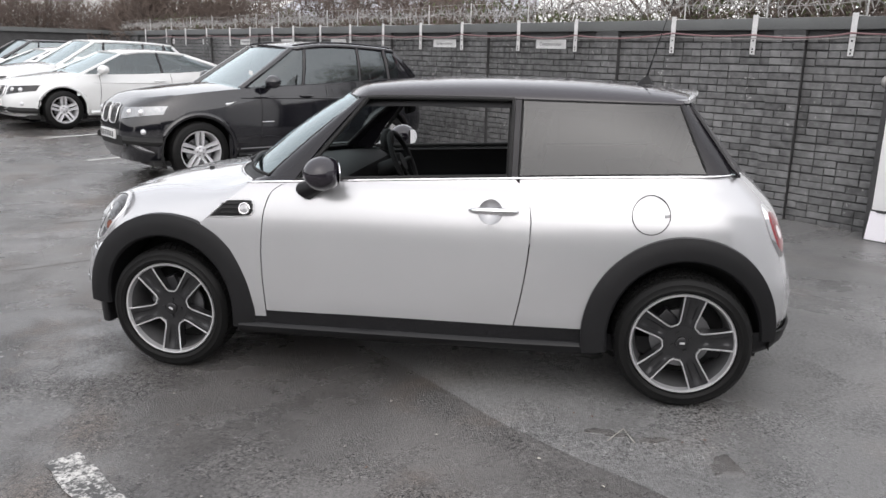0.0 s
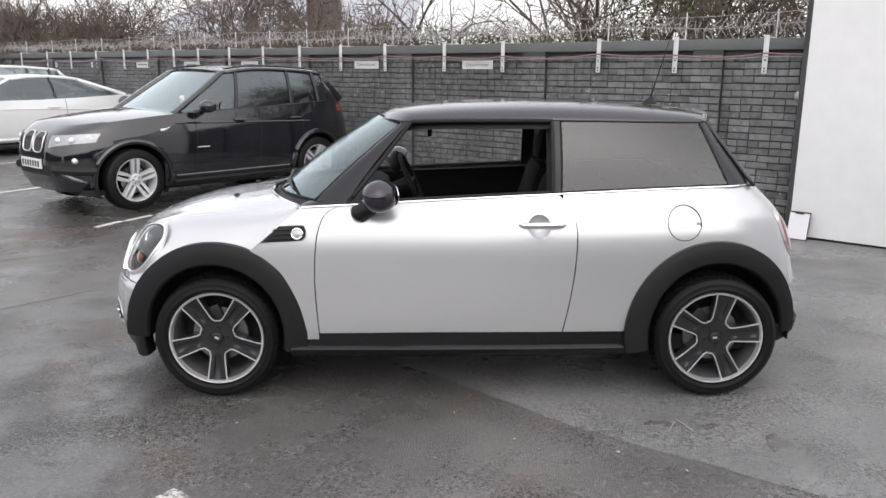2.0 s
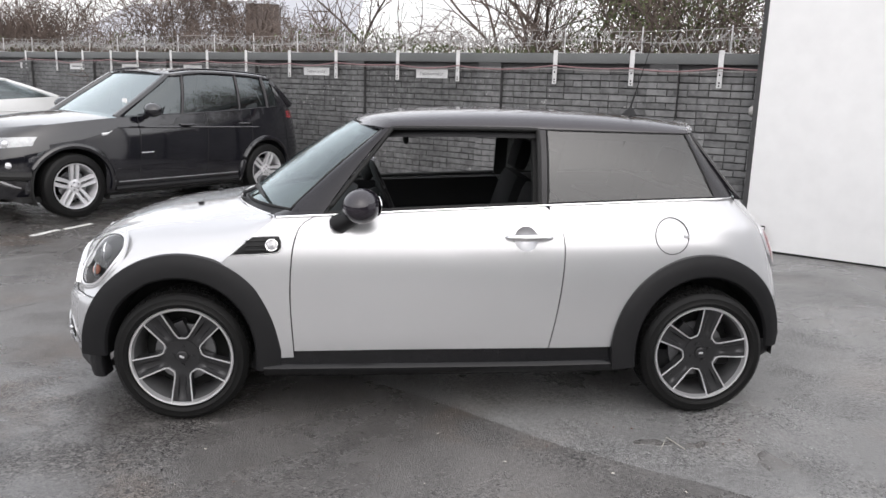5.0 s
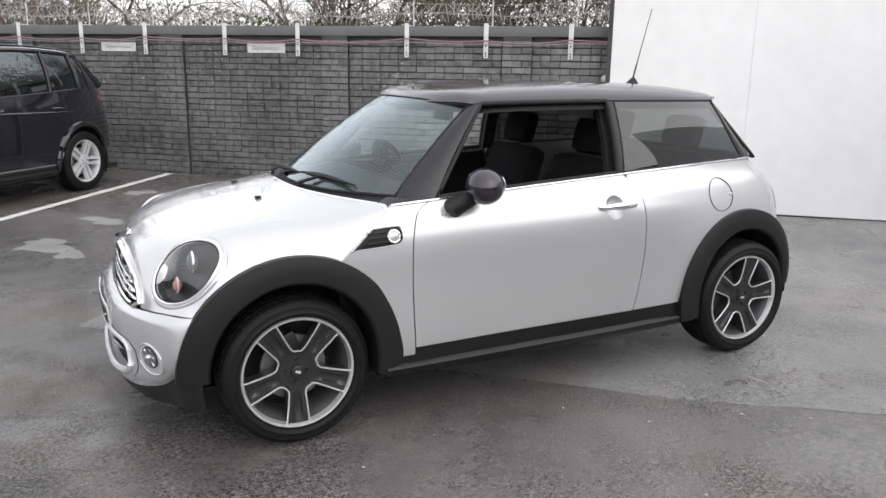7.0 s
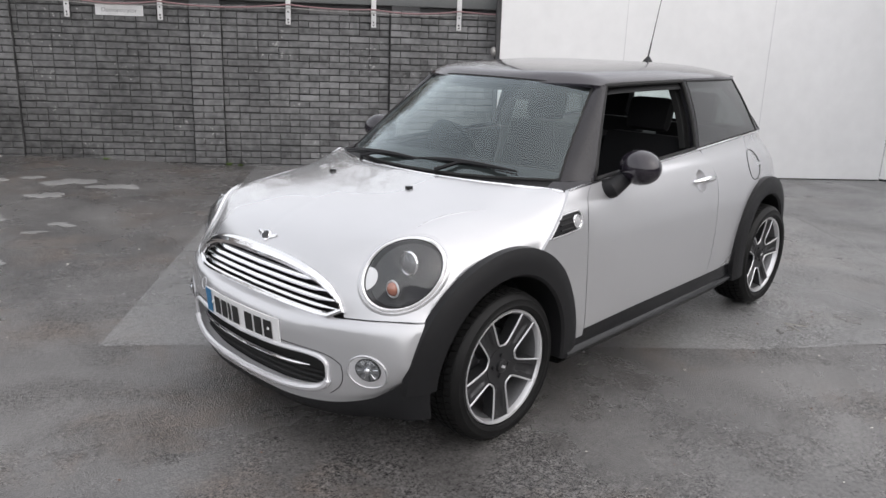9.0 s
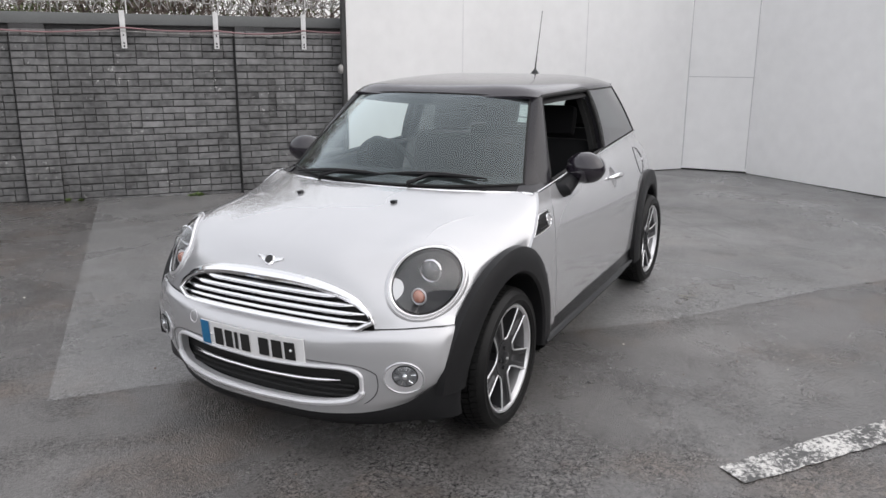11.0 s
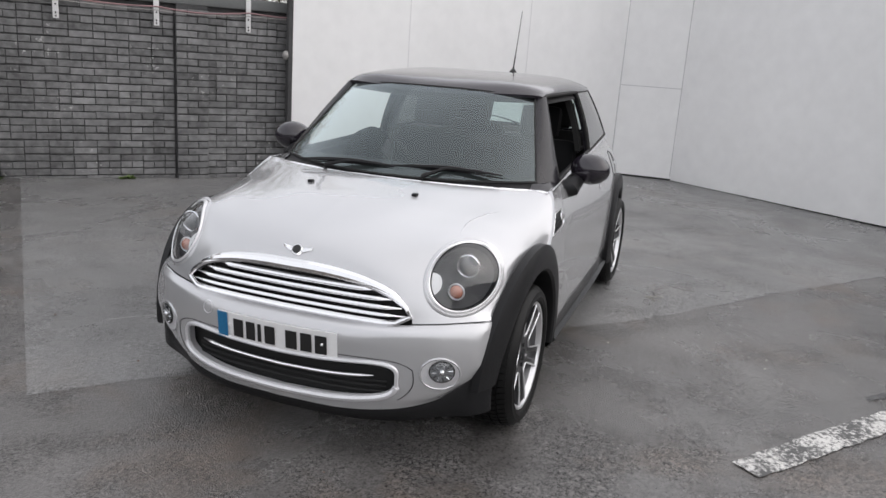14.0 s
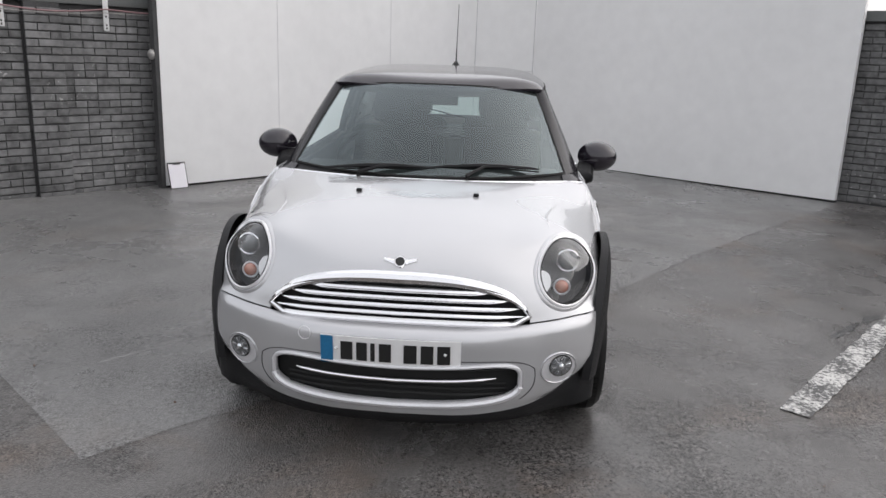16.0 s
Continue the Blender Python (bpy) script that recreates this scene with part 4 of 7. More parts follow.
BONNET_NOSE = [
    [(-1.70, 0, 0.830), (-1.69, 0.24, 0.827), (-1.662, 0.40, 0.824), (-1.605, 0.56, 0.828), (-1.550, 0.668, 0.797), (-1.517, 0.752, 0.732), (-1.475, 0.790, 0.655)],
    [(-1.780, 0, 0.764), (-1.772, 0.24, 0.760), (-1.745, 0.40, 0.750), (-1.672, 0.56, 0.735), (-1.605, 0.675, 0.712), (-1.563, 0.752, 0.668), (-1.516, 0.783, 0.620)],
    [(-1.810, 0, 0.680), (-1.803, 0.24, 0.676), (-1.783, 0.41, 0.664), (-1.728, 0.566, 0.642), (-1.656, 0.680, 0.624), (-1.602, 0.746, 0.606), (-1.553, 0.777, 0.594)],
    [(-1.832, 0, 0.558), (-1.824, 0.25, 0.559), (-1.803, 0.43, 0.564), (-1.752, 0.580, 0.574), (-1.688, 0.685, 0.580), (-1.640, 0.742, 0.581), (-1.589, 0.771, 0.580)],
]


BONNET = BONNET_REAR + BONNET_NOSE
bonnet_rows = loft(BONNET, 110, 96)
from mathutils.bvhtree import BVHTree


def bvh_of(rows):
    b = grid(rows)
    t = BVHTree.FromBMesh(b)
    b.free()
    return t


BONNET_T = bvh_of(mirrored(bonnet_rows))


# headlamp plane: middle, axes across and up, outward normal (far side; mirrored for the near one)
HL_C = Vector((-1.630, 0.644, 0.741))
HL_V = Vector((0.475, 0, 0.88)).normalized()
HL_H = Vector((0.50, 0.86, 0.0)).normalized()
HL_N = HL_V.cross(HL_H).normalized()
if HL_N.x > 0:
    HL_N = -HL_N
HL_A, HL_B = 0.141, 0.146


def lamp_pt(s, rr, a, lift):
    """On the bonnet's skin at a share rr of the lamp's outline, lifted off it."""
    q = HL_C + HL_H * HL_A * max(rr, 0.8) * math.cos(a) + HL_V * HL_B * max(rr, 0.8) * math.sin(a)
    hit, _, _, _ = BONNET_T.ray_cast(q + HL_N * 0.15, -HL_N)
    deep = (hit - q).dot(HL_N) if hit is not None else 0.0
    deep = max(-0.06, min(0.06, deep))
    p = HL_C + HL_H * HL_A * rr * math.cos(a) + HL_V * HL_B * rr * math.sin(a) + HL_N * (lift + deep * min(1.0, rr / 0.8))
    return Vector((p.x, s * p.y, p.z))


def lamp_frac(p):
    d = Vector((p.x, abs(p.y), p.z)) - HL_C
    dh, dv, g = d.dot(HL_H), d.dot(HL_V), HL_H.dot(HL_V)
    f = math.hypot((dh - g * dv) / HL_A, (dv - g * dh) / HL_B) / (1 - g * g) if abs(d.dot(HL_N)) < 0.09 else 9.0
    m = HL_C + HL_N * d.dot(HL_N)
    return Vector((m.x, math.copysign(m.y, p.y), m.z)), f


def in_lamp(p, r=1.0):
    return lamp_frac(p)[1] < r


def in_grille(p):
    return p.x < -1.70 and abs(p.y) < 0.495 and 0.561 < p.z < 0.561 + 0.147 * math.sqrt(max(0, 1 - (abs(p.y) / 0.505) ** 3))


bonnet_sheet = grid(mirrored(bonnet_rows), keep=lambda p: not in_arch(p, 0.42) and not in_grille(p) and not in_lamp(p))
round_hole(bonnet_sheet, lamp_frac, 1.09)
rim = [e for e in bonnet_sheet.edges if e.is_boundary]
for v in {v for f in bmesh.ops.extrude_edge_only(bonnet_sheet, edges=rim)["geom"] if isinstance(f, bmesh.types.BMVert) for v in (f,)}:
    v.co += Vector((0.012, 0, -0.012))
bonnet = part("bonnet", bonnet_sheet, M_SILVER, mini, "white-silver clamshell bonnet with reflections")

# raised shoulder line along each side of the bonnet
for s in (-1, 1):
    line = []
    for q in through_points([Vector(p) for p in ((-1.57, 0.580, 0), (-1.46, 0.560, 0), (-1.34, 0.560, 0), (-1.20, 0.598, 0), (-1.06, 0.655, 0))], 30):
        hit, nn, _, _ = BONNET_T.ray_cast(Vector((q.x, s * q.y, 2)), Vector((0, 0, -1)))
        line.append(hit + Vector((0, 0, -0.0055)))
    part("shoulder_line", tube(bmesh.new(), line, [0.002 + 0.0055 * math.sin(math.pi * k / 30) ** 0.6 for k in range(31)], 10), M_SILVER, bonnet)

# bumper
BUMPER_TOP = [
    [(-1.840, 0, 0.553), (-1.832, 0.25, 0.554), (-1.811, 0.43, 0.559), (-1.762, 0.581, 0.569), (-1.700, 0.686, 0.576), (-1.650, 0.744, 0.576), (-1.594, 0.773, 0.576)],
    [(-1.880, 0, 0.541), (-1.869, 0.25, 0.541), (-1.836, 0.44, 0.541), (-1.782, 0.588, 0.542), (-1.722, 0.688, 0.542), (-1.674, 0.743, 0.540), (-1.623, 0.772, 0.540)],
    [(-1.900, 0, 0.500), (-1.887, 0.26, 0.500), (-1.844, 0.45, 0.498), (-1.788, 0.594, 0.494), (-1.735, 0.688, 0.489), (-1.695, 0.740, 0.487), (-1.650, 0.767, 0.486)],
    [(-1.898, 0, 0.430), (-1.885, 0.26, 0.430), (-1.842, 0.458, 0.430), (-1.786, 0.598, 0.428), (-1.739, 0.686, 0.427), (-1.703, 0.735, 0.426), (-1.664, 0.762, 0.425)],
]
BUMPER_LOW = [
    [(-1.898, 0, 0.360), (-1.885, 0.26, 0.360), (-1.840, 0.458, 0.360), (-1.780, 0.598, 0.358), (-1.735, 0.679, 0.370), (-1.702, 0.726, 0.390), (-1.666, 0.753, 0.408)],
    [(-1.895, 0, 0.268), (-1.882, 0.26, 0.269), (-1.834, 0.458, 0.278), (-1.767, 0.593, 0.294), (-1.718, 0.671, 0.330), (-1.690, 0.719, 0.362), (-1.655, 0.746, 0.395)],
    [(-1.880, 0, 0.207), (-1.866, 0.26, 0.210), (-1.814, 0.458, 0.228), (-1.740, 0.588, 0.260), (-1.696, 0.660, 0.306), (-1.667, 0.711, 0.346), (-1.633, 0.738, 0.384)],
]
BUMPER = BUMPER_TOP + BUMPER_LOW
bumper_rows = loft(BUMPER, 48, 60)
BUMPER_T = bvh_of(mirrored(bumper_rows))


def mouth(y, grow=0.0):
    """Lower and upper edge of the air intake at y, or None outside."""
    w = 0.472 + grow
    if abs(y) >= w:
        return None
    f = (1 - (abs(y) / w) ** 7) ** 0.28
    mid = 0.325 + 0.030 * (y / w) ** 2
    return mid - (0.072 + grow) * f, mid + (0.080 + grow) * f


def in_mouth(p):
    e = mouth(p.y)
    return p.x < -1.7 and e is not None and e[0] < p.z < e[1]


bumper = part("bumper", edge_return(grid(mirrored(bumper_rows), keep=lambda p: not in_mouth(p) and not in_arch(p, 0.42)), 0.012), M_SILVER, mini, "white-silver front bumper")


def on_front(tree, y, z, lift=0.0):
    """The place on the front skin that shows at (y, z) from straight ahead, lifted off it."""
    hit, nrm, _, _ = tree.ray_cast(Vector((-3.0, y, z)), Vector((1, 0, 0)))
    if hit is None:
        hit, nrm, _, _ = tree.find_nearest(Vector((-1.89, y, z)))
    if nrm.x > 0:
        nrm = -nrm
    return hit + nrm * lift, nrm


# grille: dark cavity, chrome surround and bars
def grille_top(y):
    return 0.567 + 0.147 * math.sqrt(max(0, 1 - (abs(y) / 0.498) ** 2.8))


bm = bmesh.new()
loop = []
for k in range(41):
    y = -0.493 + 0.986 * k / 40
    loop.append((y, grille_top(y)))
low = [(0.493 - 0.986 * k / 30, 0.562) for k in range(1, 30)]
gl = [on_front(BONNET_T, y, z, 0.006)[0] for y, z in loop + low]
tube(bm, gl, 0.012, 8, closed=True, up=(-1, 0, 0))
grille = part("grille", bm, M_CHROME, mini, "chrome-framed grille with horizontal chrome bars")
bm = bmesh.new()
pts = [on_front(BONNET_T, y, z + 0.008, 0.006)[0] for y, z in [(-0.493 + 0.986 * k / 40, grille_top(-0.493 + 0.986 * k / 40)) for k in range(2, 39)]]
tube(bm, pts, [0.006 + 0.018 * max(0.0, math.sin(math.pi * k / 36)) ** 0.5 for k in range(37)], 8, up=(-1, 0, 0))
part("top_trim", bm, M_CHROME, grille)
rows = [[Vector((on_front(BONNET_T, y, z)[0].x + 0.035, y, z)) for y in [-0.49 + 0.98 * i / 24 for i in range(25)]] for z in [0.546 + 0.175 * j / 6 for j in range(7)]]
part("grille_back", solid(grid(rows), 0.004), M_DARKGAP, grille)
for j, z in enumerate((0.591, 0.620, 0.649, 0.678)):
    half = 0.485 * max(0.02, 1 - max(0, (z - 0.567) / 0.150) ** 1.9) ** 0.42
    bm = bmesh.new()
    pts = [on_front(BONNET_T, y, z, -0.004)[0] for y in [-half + 2 * half * k / 28 for k in range(29)]]
    tube(bm, pts, [0.0035 + 0.0108 * min(1, math.sin(math.pi * k / 28) * 4) for k in range(29)], 8, flat=0.78)
    part("grille_bar", bm, M_CHROME, grille)

# round badge with two wings, plain
bm = bmesh.new()
c, nb = on_front(BONNET_T, 0, 0.774, 0.004)
mb = Matrix.Translation(c) @ nb.to_track_quat("Z", "Y").to_matrix().to_4x4()
bmesh.ops.create_cone(bm, cap_ends=True, segments=24, radius1=0.024, radius2=0.021, depth=0.008, matrix=mb)
badge = part("bonnet_badge", bm, M_CHROME, mini, "winged round chrome badge")
bm = bmesh.new()
bmesh.ops.create_cone(bm, cap_ends=True, segments=24, radius1=0.018, radius2=0.018, depth=0.004, matrix=mb @ Matrix.Translation((0, 0, 0.004)))
part("badge_face", bm, M_PLATEBLACK, badge)
for s in (-1, 1):
    bm = bmesh.new()
    rows = []
    for k in range(9):
        t = k / 8
        y = s * (0.022 + 0.040 * t)
        z0, z1 = 0.766 + 0.012 * t, 0.781 + 0.004 * t
        rows.append([on_front(BONNET_T, y, z0, 0.004)[0], on_front(BONNET_T, y, (z0 + z1) / 2, 0.007)[0], on_front(BONNET_T, y, z1, 0.004)[0]])
    part("badge_wing", solid(grid(rows), 0.002), M_CHROME, badge)

# headlamps: chrome ring, dark bowl, projector, indicator, domed lens
for s in (-1, 1):
    ang = [2 * math.pi * k / 48 for k in range(48)]
    loop_a = ang + ang[:1]
    rows = [[lamp_pt(s, rr, a, lift) for a in loop_a] for rr, lift in ((1.13, 0.0005), (1.09, 0.004), (1.05, 0.006), (1.02, 0.005), (1.0, -0.012))]
    lamp = part("headlamp", grid(rows), M_SILVER, mini, "oval headlamp with chrome ring and dark housing")
    rows = [[lamp_pt(s, rr, a, lift) for a in loop_a] for rr, lift in ((1.035, 0.003), (1.03, 0.010), (0.985, 0.013), (0.935, 0.008), (0.925, -0.004))]
    part("lamp_ring", grid(rows), M_SATIN, lamp, "satin chrome ring")
    bm = bmesh.new()
    tube(bm, [lamp_pt(s, 0.93, a, 0.007) for a in ang], 0.0032, 6, closed=True)
    part("lens_seal", bm, M_SHUT, lamp)
    rows = [[lamp_pt(s, rr, a, lift) for a in loop_a] for rr, lift in ((0.935, 0.000), (0.86, -0.030), (0.6, -0.046), (0.3, -0.052), (0.001, -0.054))]
    part("lamp_bowl", grid(rows), M_LAMPHOUSING, lamp, "black lamp housing")
    rows = [[lamp_pt(s, rr, a, 0.004 + 0.024 * (1 - rr * rr)) for a in loop_a] for rr in (0.001, 0.2, 0.4, 0.6, 0.8, 0.90, 0.935)]
    ob = part("lens", grid(rows), M_LENS, lamp, "clear domed lens")
    ob.visible_shadow = False

    def in_bowl(h, v, lift):
        p = HL_C + HL_H * h + HL_V * v + HL_N * lift
        return Vector((p.x, s * p.y, p.z))
    look_q = Vector((-1, 0, 0.05)).to_track_quat("Z", "Y").to_matrix().to_4x4()
    c = in_bowl(0.006, 0.040, -0.022)
    bm = bmesh.new()
    bmesh.ops.create_uvsphere(bm, u_segments=20, v_segments=12, radius=0.040, matrix=Matrix.Translation(c) @ look_q @ Matrix.Diagonal((1, 1, 0.62, 1)))
    part("projector", bm, M_PROJECTOR, lamp, "dark glass projector lens")
    bm = bmesh.new()
    tube(bm, [c + look_q.to_3x3() @ Vector((0.042 * math.cos(a), 0.042 * math.sin(a), 0.002)) for a in ang], 0.005, 6, closed=True)
    part("projector_ring", bm, M_CHROME, lamp)
    c = in_bowl(-0.018, -0.062, -0.022)
    bm = bmesh.new()
    bmesh.ops.create_uvsphere(bm, u_segments=16, v_segments=10, radius=0.026, matrix=Matrix.Translation(c) @ look_q @ Matrix.Diagonal((1, 1, 0.7, 1)))
    part("indicator", bm, M_AMBER, lamp, "amber indicator bulb")
    bm = bmesh.new()
    tube(bm, [c + look_q.to_3x3() @ Vector((0.030 * math.cos(a), 0.030 * math.sin(a), 0.0)) for a in ang], 0.004, 6, closed=True)
    part("indicator_ring", bm, M_ALLOYSILVER, lamp)
    bm = bmesh.new()
    rows = [[lamp_pt(s, 0.92 - 0.30 * u * math.cos(v) ** 0.7, math.pi + 0.28 + 0.36 * math.sin(v), 0.006 - 0.004 * u) for u in (0, 0.33, 0.66, 1)] for v in [-1.4 + 2.8 * k / 10 for k in range(11)]]
    part("side_reflector", solid(grid(rows), 0.003), M_PLATE, lamp, "white reflector")
    # fog lamp
    fy, fz = 0.624, 0.396
    fa = 0.052
    bm = bmesh.new()
    tube(bm, [on_front(BUMPER_T, s * (fy - 0.006 + 1.30 * fa * math.cos(a)), fz + 1.22 * fa * math.sin(a) - 0.008, 0.0)[0] for a in ang], 0.005, 6, closed=True)
    fog = part("fog_lamp", bm, M_SILVER, mini, "round fog lamp in a silver recess")
    rows = [[on_front(BUMPER_T, s * (fy - 0.006 * rr + rr * 1.26 * fa * math.cos(a)), fz - 0.007 * rr + rr * 1.18 * fa * math.sin(a), 0.002)[0] for a in ang + ang[:1]] for rr in (0.001, 0.4, 0.70, 0.72, 1.0)]
    part("fog_bezel", grid(rows), M_ALLOYSILVER, fog)
    def fog_pt(rr, a, lift):
        return on_front(BUMPER_T, s * (fy + rr * fa * math.cos(a)), fz + 0.004 + rr * fa * math.sin(a), lift)[0]
    rows = [[fog_pt(0.80 * rr, a, 0.0065 - 0.002 * (1 - rr)) for a in ang + ang[:1]] for rr in (0.001, 0.3, 0.6, 0.85, 1.0)]
    part("fog_bowl", grid(rows), M_CARLAMP, fog, "grey fog lamp reflector")
    for k in range(12):
        a = 2 * math.pi * (k + 0.3) / 12
        part("fog_rib", tube(bmesh.new(), [fog_pt(rr, a, 0.0075) for rr in (0.36, 0.5, 0.70)], [0.0012, 0.0022, 0.0032], 5), (M_CHROME, M_LAMPHOUSING)[k % 2], fog)
    bm = bmesh.new()
    bmesh.ops.create_uvsphere(bm, u_segments=14, v_segments=8, radius=0.013, matrix=Matrix.Translation(fog_pt(0.0, 0.0, 0.008)))
    part("fog_bulb", bm, M_CHROME, fog, "small bright bulb shield")
    rows = [[on_front(BUMPER_T, s * (fy + rr * fa * 0.80 * math.cos(a)), fz + 0.004 + rr * fa * 0.80 * math.sin(a), 0.010 + 0.010 * (1 - rr * rr))[0] for a in ang + ang[:1]] for rr in (0.001, 0.3, 0.6, 0.85, 1.0)]
    part("fog_glass", grid(rows), M_LENS, fog, "clear fog lamp glass").visible_shadow = False
    bm = bmesh.new()
    tube(bm, [on_front(BUMPER_T, s * (fy + 0.80 * fa * math.cos(a)), fz + 0.004 + 0.80 * fa * math.sin(a), 0.005)[0] for a in ang], 0.003, 6, closed=True)
    part("fog_ring", bm, M_SHUT, fog)

# intake mouth: chrome-silver surround, dark mesh, one chrome bar
ys = [0.4705 * math.sin(math.pi / 2 * (k / 30 - 1)) for k in range(61)]
loop = [(y, mouth(y)[1]) for y in ys] + [(y, mouth(y)[0]) for y in reversed(ys)]
bm = bmesh.new()
tube(bm, [on_front(BUMPER_T, y, z, 0.003)[0] for y, z in loop], [0.0085 + 0.006 * (z < 0.33) for y, z in loop], 8, closed=True, up=(-1, 0, 0))
intake = part("intake_surround", bm, M_ALLOYSILVER, mini, "silver surround of the lower air intake")
rows = [[on_front(BUMPER_T, y, z, 0.001)[0] + Vector((back, 0, 0)) for y, z in loop + loop[:1]] for back in (0.0, 0.02, 0.042)]
part("intake_wall", grid(rows), M_ALLOYSILVER, intake)
rows = [[Vector((on_front(BUMPER_T, y, 0.36)[0].x + 0.055, y, z)) for y in [-0.50 + 1.00 * i / 24 for i in range(25)]] for z in [0.225 + 0.20 * j / 6 for j in range(7)]]
part("intake_back", solid(grid(rows), 0.004), M_DARKGAP, intake)
bm = bmesh.new()
tube(bm, [on_front(BUMPER_T, y, 0.346 + 0.014 * (y / 0.36) ** 2, -0.012)[0] for y in [-0.385 + 0.77 * k / 30 for k in range(31)]], [0.002 + 0.005 * min(1, 5 * math.sin(math.pi * k / 30)) for k in range(31)], 8)
part("intake_bar", bm, M_CHROME, intake, "chrome bar in the intake")
for z in (0.285, 0.310, 0.330, 0.385):
    bm = bmesh.new()
    tube(bm, [on_front(BUMPER_T, y, z, -0.035)[0] for y in [-0.43 + 0.86 * k / 24 for k in range(25)]], 0.005, 6)
    part("intake_slat", bm, M_DARKGAP, intake)
bm = bmesh.new()
ys2 = [-0.525 + 1.05 * k / 50 for k in range(51)]
tube(bm, [on_front(BUMPER_T, y, 0.434 - 0.035 * (abs(y) / 0.525) ** 14, 0.0005)[0] for y in ys2], 0.0018, 5)
part("bumper_joint", bm, M_SHUT, bumper)
for s in (-1, 1):
    bm = bmesh.new()
    tube(bm, [on_front(BUMPER_T, s * (0.525 + 0.02 * t - 0.07 * t**3), 0.399 - 0.125 * t, 0.0005)[0] for t in [k / 14 for k in range(15)]], 0.0018, 5)
    part("bumper_joint", bm, M_SHUT, bumper)

# round cover of the towing eye
bm = bmesh.new()
tube(bm, [on_front(BUMPER_T, 0.345 + 0.024 * math.cos(a), 0.508 + 0.024 * math.sin(a), 0.0003)[0] for a in [2 * math.pi * k / 24 for k in range(24)]], 0.0012, 5, closed=True, up=(-1, 0, 0))
part("towing_cover", bm, M_ALLOYSILVER, bumper)

# black lower lip under the bumper
LOW = [(-1.840, 0, 0.150), (-1.825, 0.26, 0.152), (-1.776, 0.455, 0.160), (-1.712, 0.58, 0.174), (-1.684, 0.655, 0.186), (-1.668, 0.708, 0.194), (-1.648, 0.745, 0.200), (-1.615, 0.772, 0.204), (-1.590, 0.770, 0.206), (-1.580, 0.690, 0.208)]
LIP_TOP = BUMPER[-1] + [(-1.612, 0.768, 0.372), (-1.586, 0.770, 0.366), (-1.578, 0.690, 0.360)]
LIP = [[Vector(a).lerp(Vector(b), t) + Vector((-0.014 * math.sin(math.pi * t) + 0.004 * (1 - t), 0, 0.010 * (1 - t))) for a, b in zip(LIP_TOP, LOW)] for t in (0, 0.25, 0.55, 0.85, 1.0)]
part("lower_lip", solid(grid(mirrored(loft(LIP, 10, 44))), 0.006), M_PLASTIC, mini, "black plastic front lip")
part("undertray", boxed((-1.62, -0.60, 0.195), (1.60, 0.62, 0.225)), M_DARKGAP, mini)

# number plate
PLATE_X, PLATE_Z, PLATE_Y = -1.907, 0.461, 0.015
pm = pose(PLATE_X, PLATE_Y, PLATE_Z, 0, -5, 0)


def on_plate(y0, y1, half, lift):
    """A piece of the plate's face, bent round the bumper's curve."""
    cols = max(2, int(abs(y1 - y0) / 0.03) + 1)
    ys_ = [y0 + (y1 - y0) * k / cols for k in range(cols + 1)]
    return grid([[pm @ Vector((0.20 * y * y - lift, y, z)) for z in (-half, half)] for y in ys_])


plate = part("number_plate", solid(on_plate(-0.263, 0.263, 0.0555, 0.0), 0.004), M_PLATE, mini, "white number plate with blue end band and dark bars")
part("plate_band", solid(on_plate(0.214, 0.262, 0.0545, 0.0045), 0.001), M_PLATEBLUE, plate, "blue band")
part("plate_bracket", boxed((0.004, -0.12, -0.04), (0.03, 0.12, 0.04), 0, pm), M_PLASTIC, plate)
for y0, y1 in ((0.185, 0.140), (0.125, 0.085), (0.072, 0.056), (0.040, -0.005), (-0.052, -0.100), (-0.115, -0.162), (-0.176, -0.224)):
    part("plate_bar", solid(on_plate(y1, y0, 0.037, 0.0045), 0.001), M_PLATEBLACK, plate)
for y in (-0.205, 0.203):
    bm = bmesh.new()
    bmesh.ops.create_uvsphere(bm, u_segments=10, v_segments=6, radius=0.006, matrix=Matrix.Translation(pm @ Vector((0.20 * y * y - 0.004, y, 0.004))))
    part("plate_screw", bm, M_PLATE, plate)

# washer jets
for s in (-1, 1):
    bm = bmesh.new()
    hit, nn, _, _ = BONNET_T.ray_cast(Vector((-1.236, s * 0.257, 2)), Vector((0, 0, -1)))
    box(bm, hit + Vector((-0.014, -0.012, -0.003)), hit + Vector((0.012, 0.012, 0.011)), 0.004)
    part("washer_jet", bm, M_PLASTIC, bonnet)

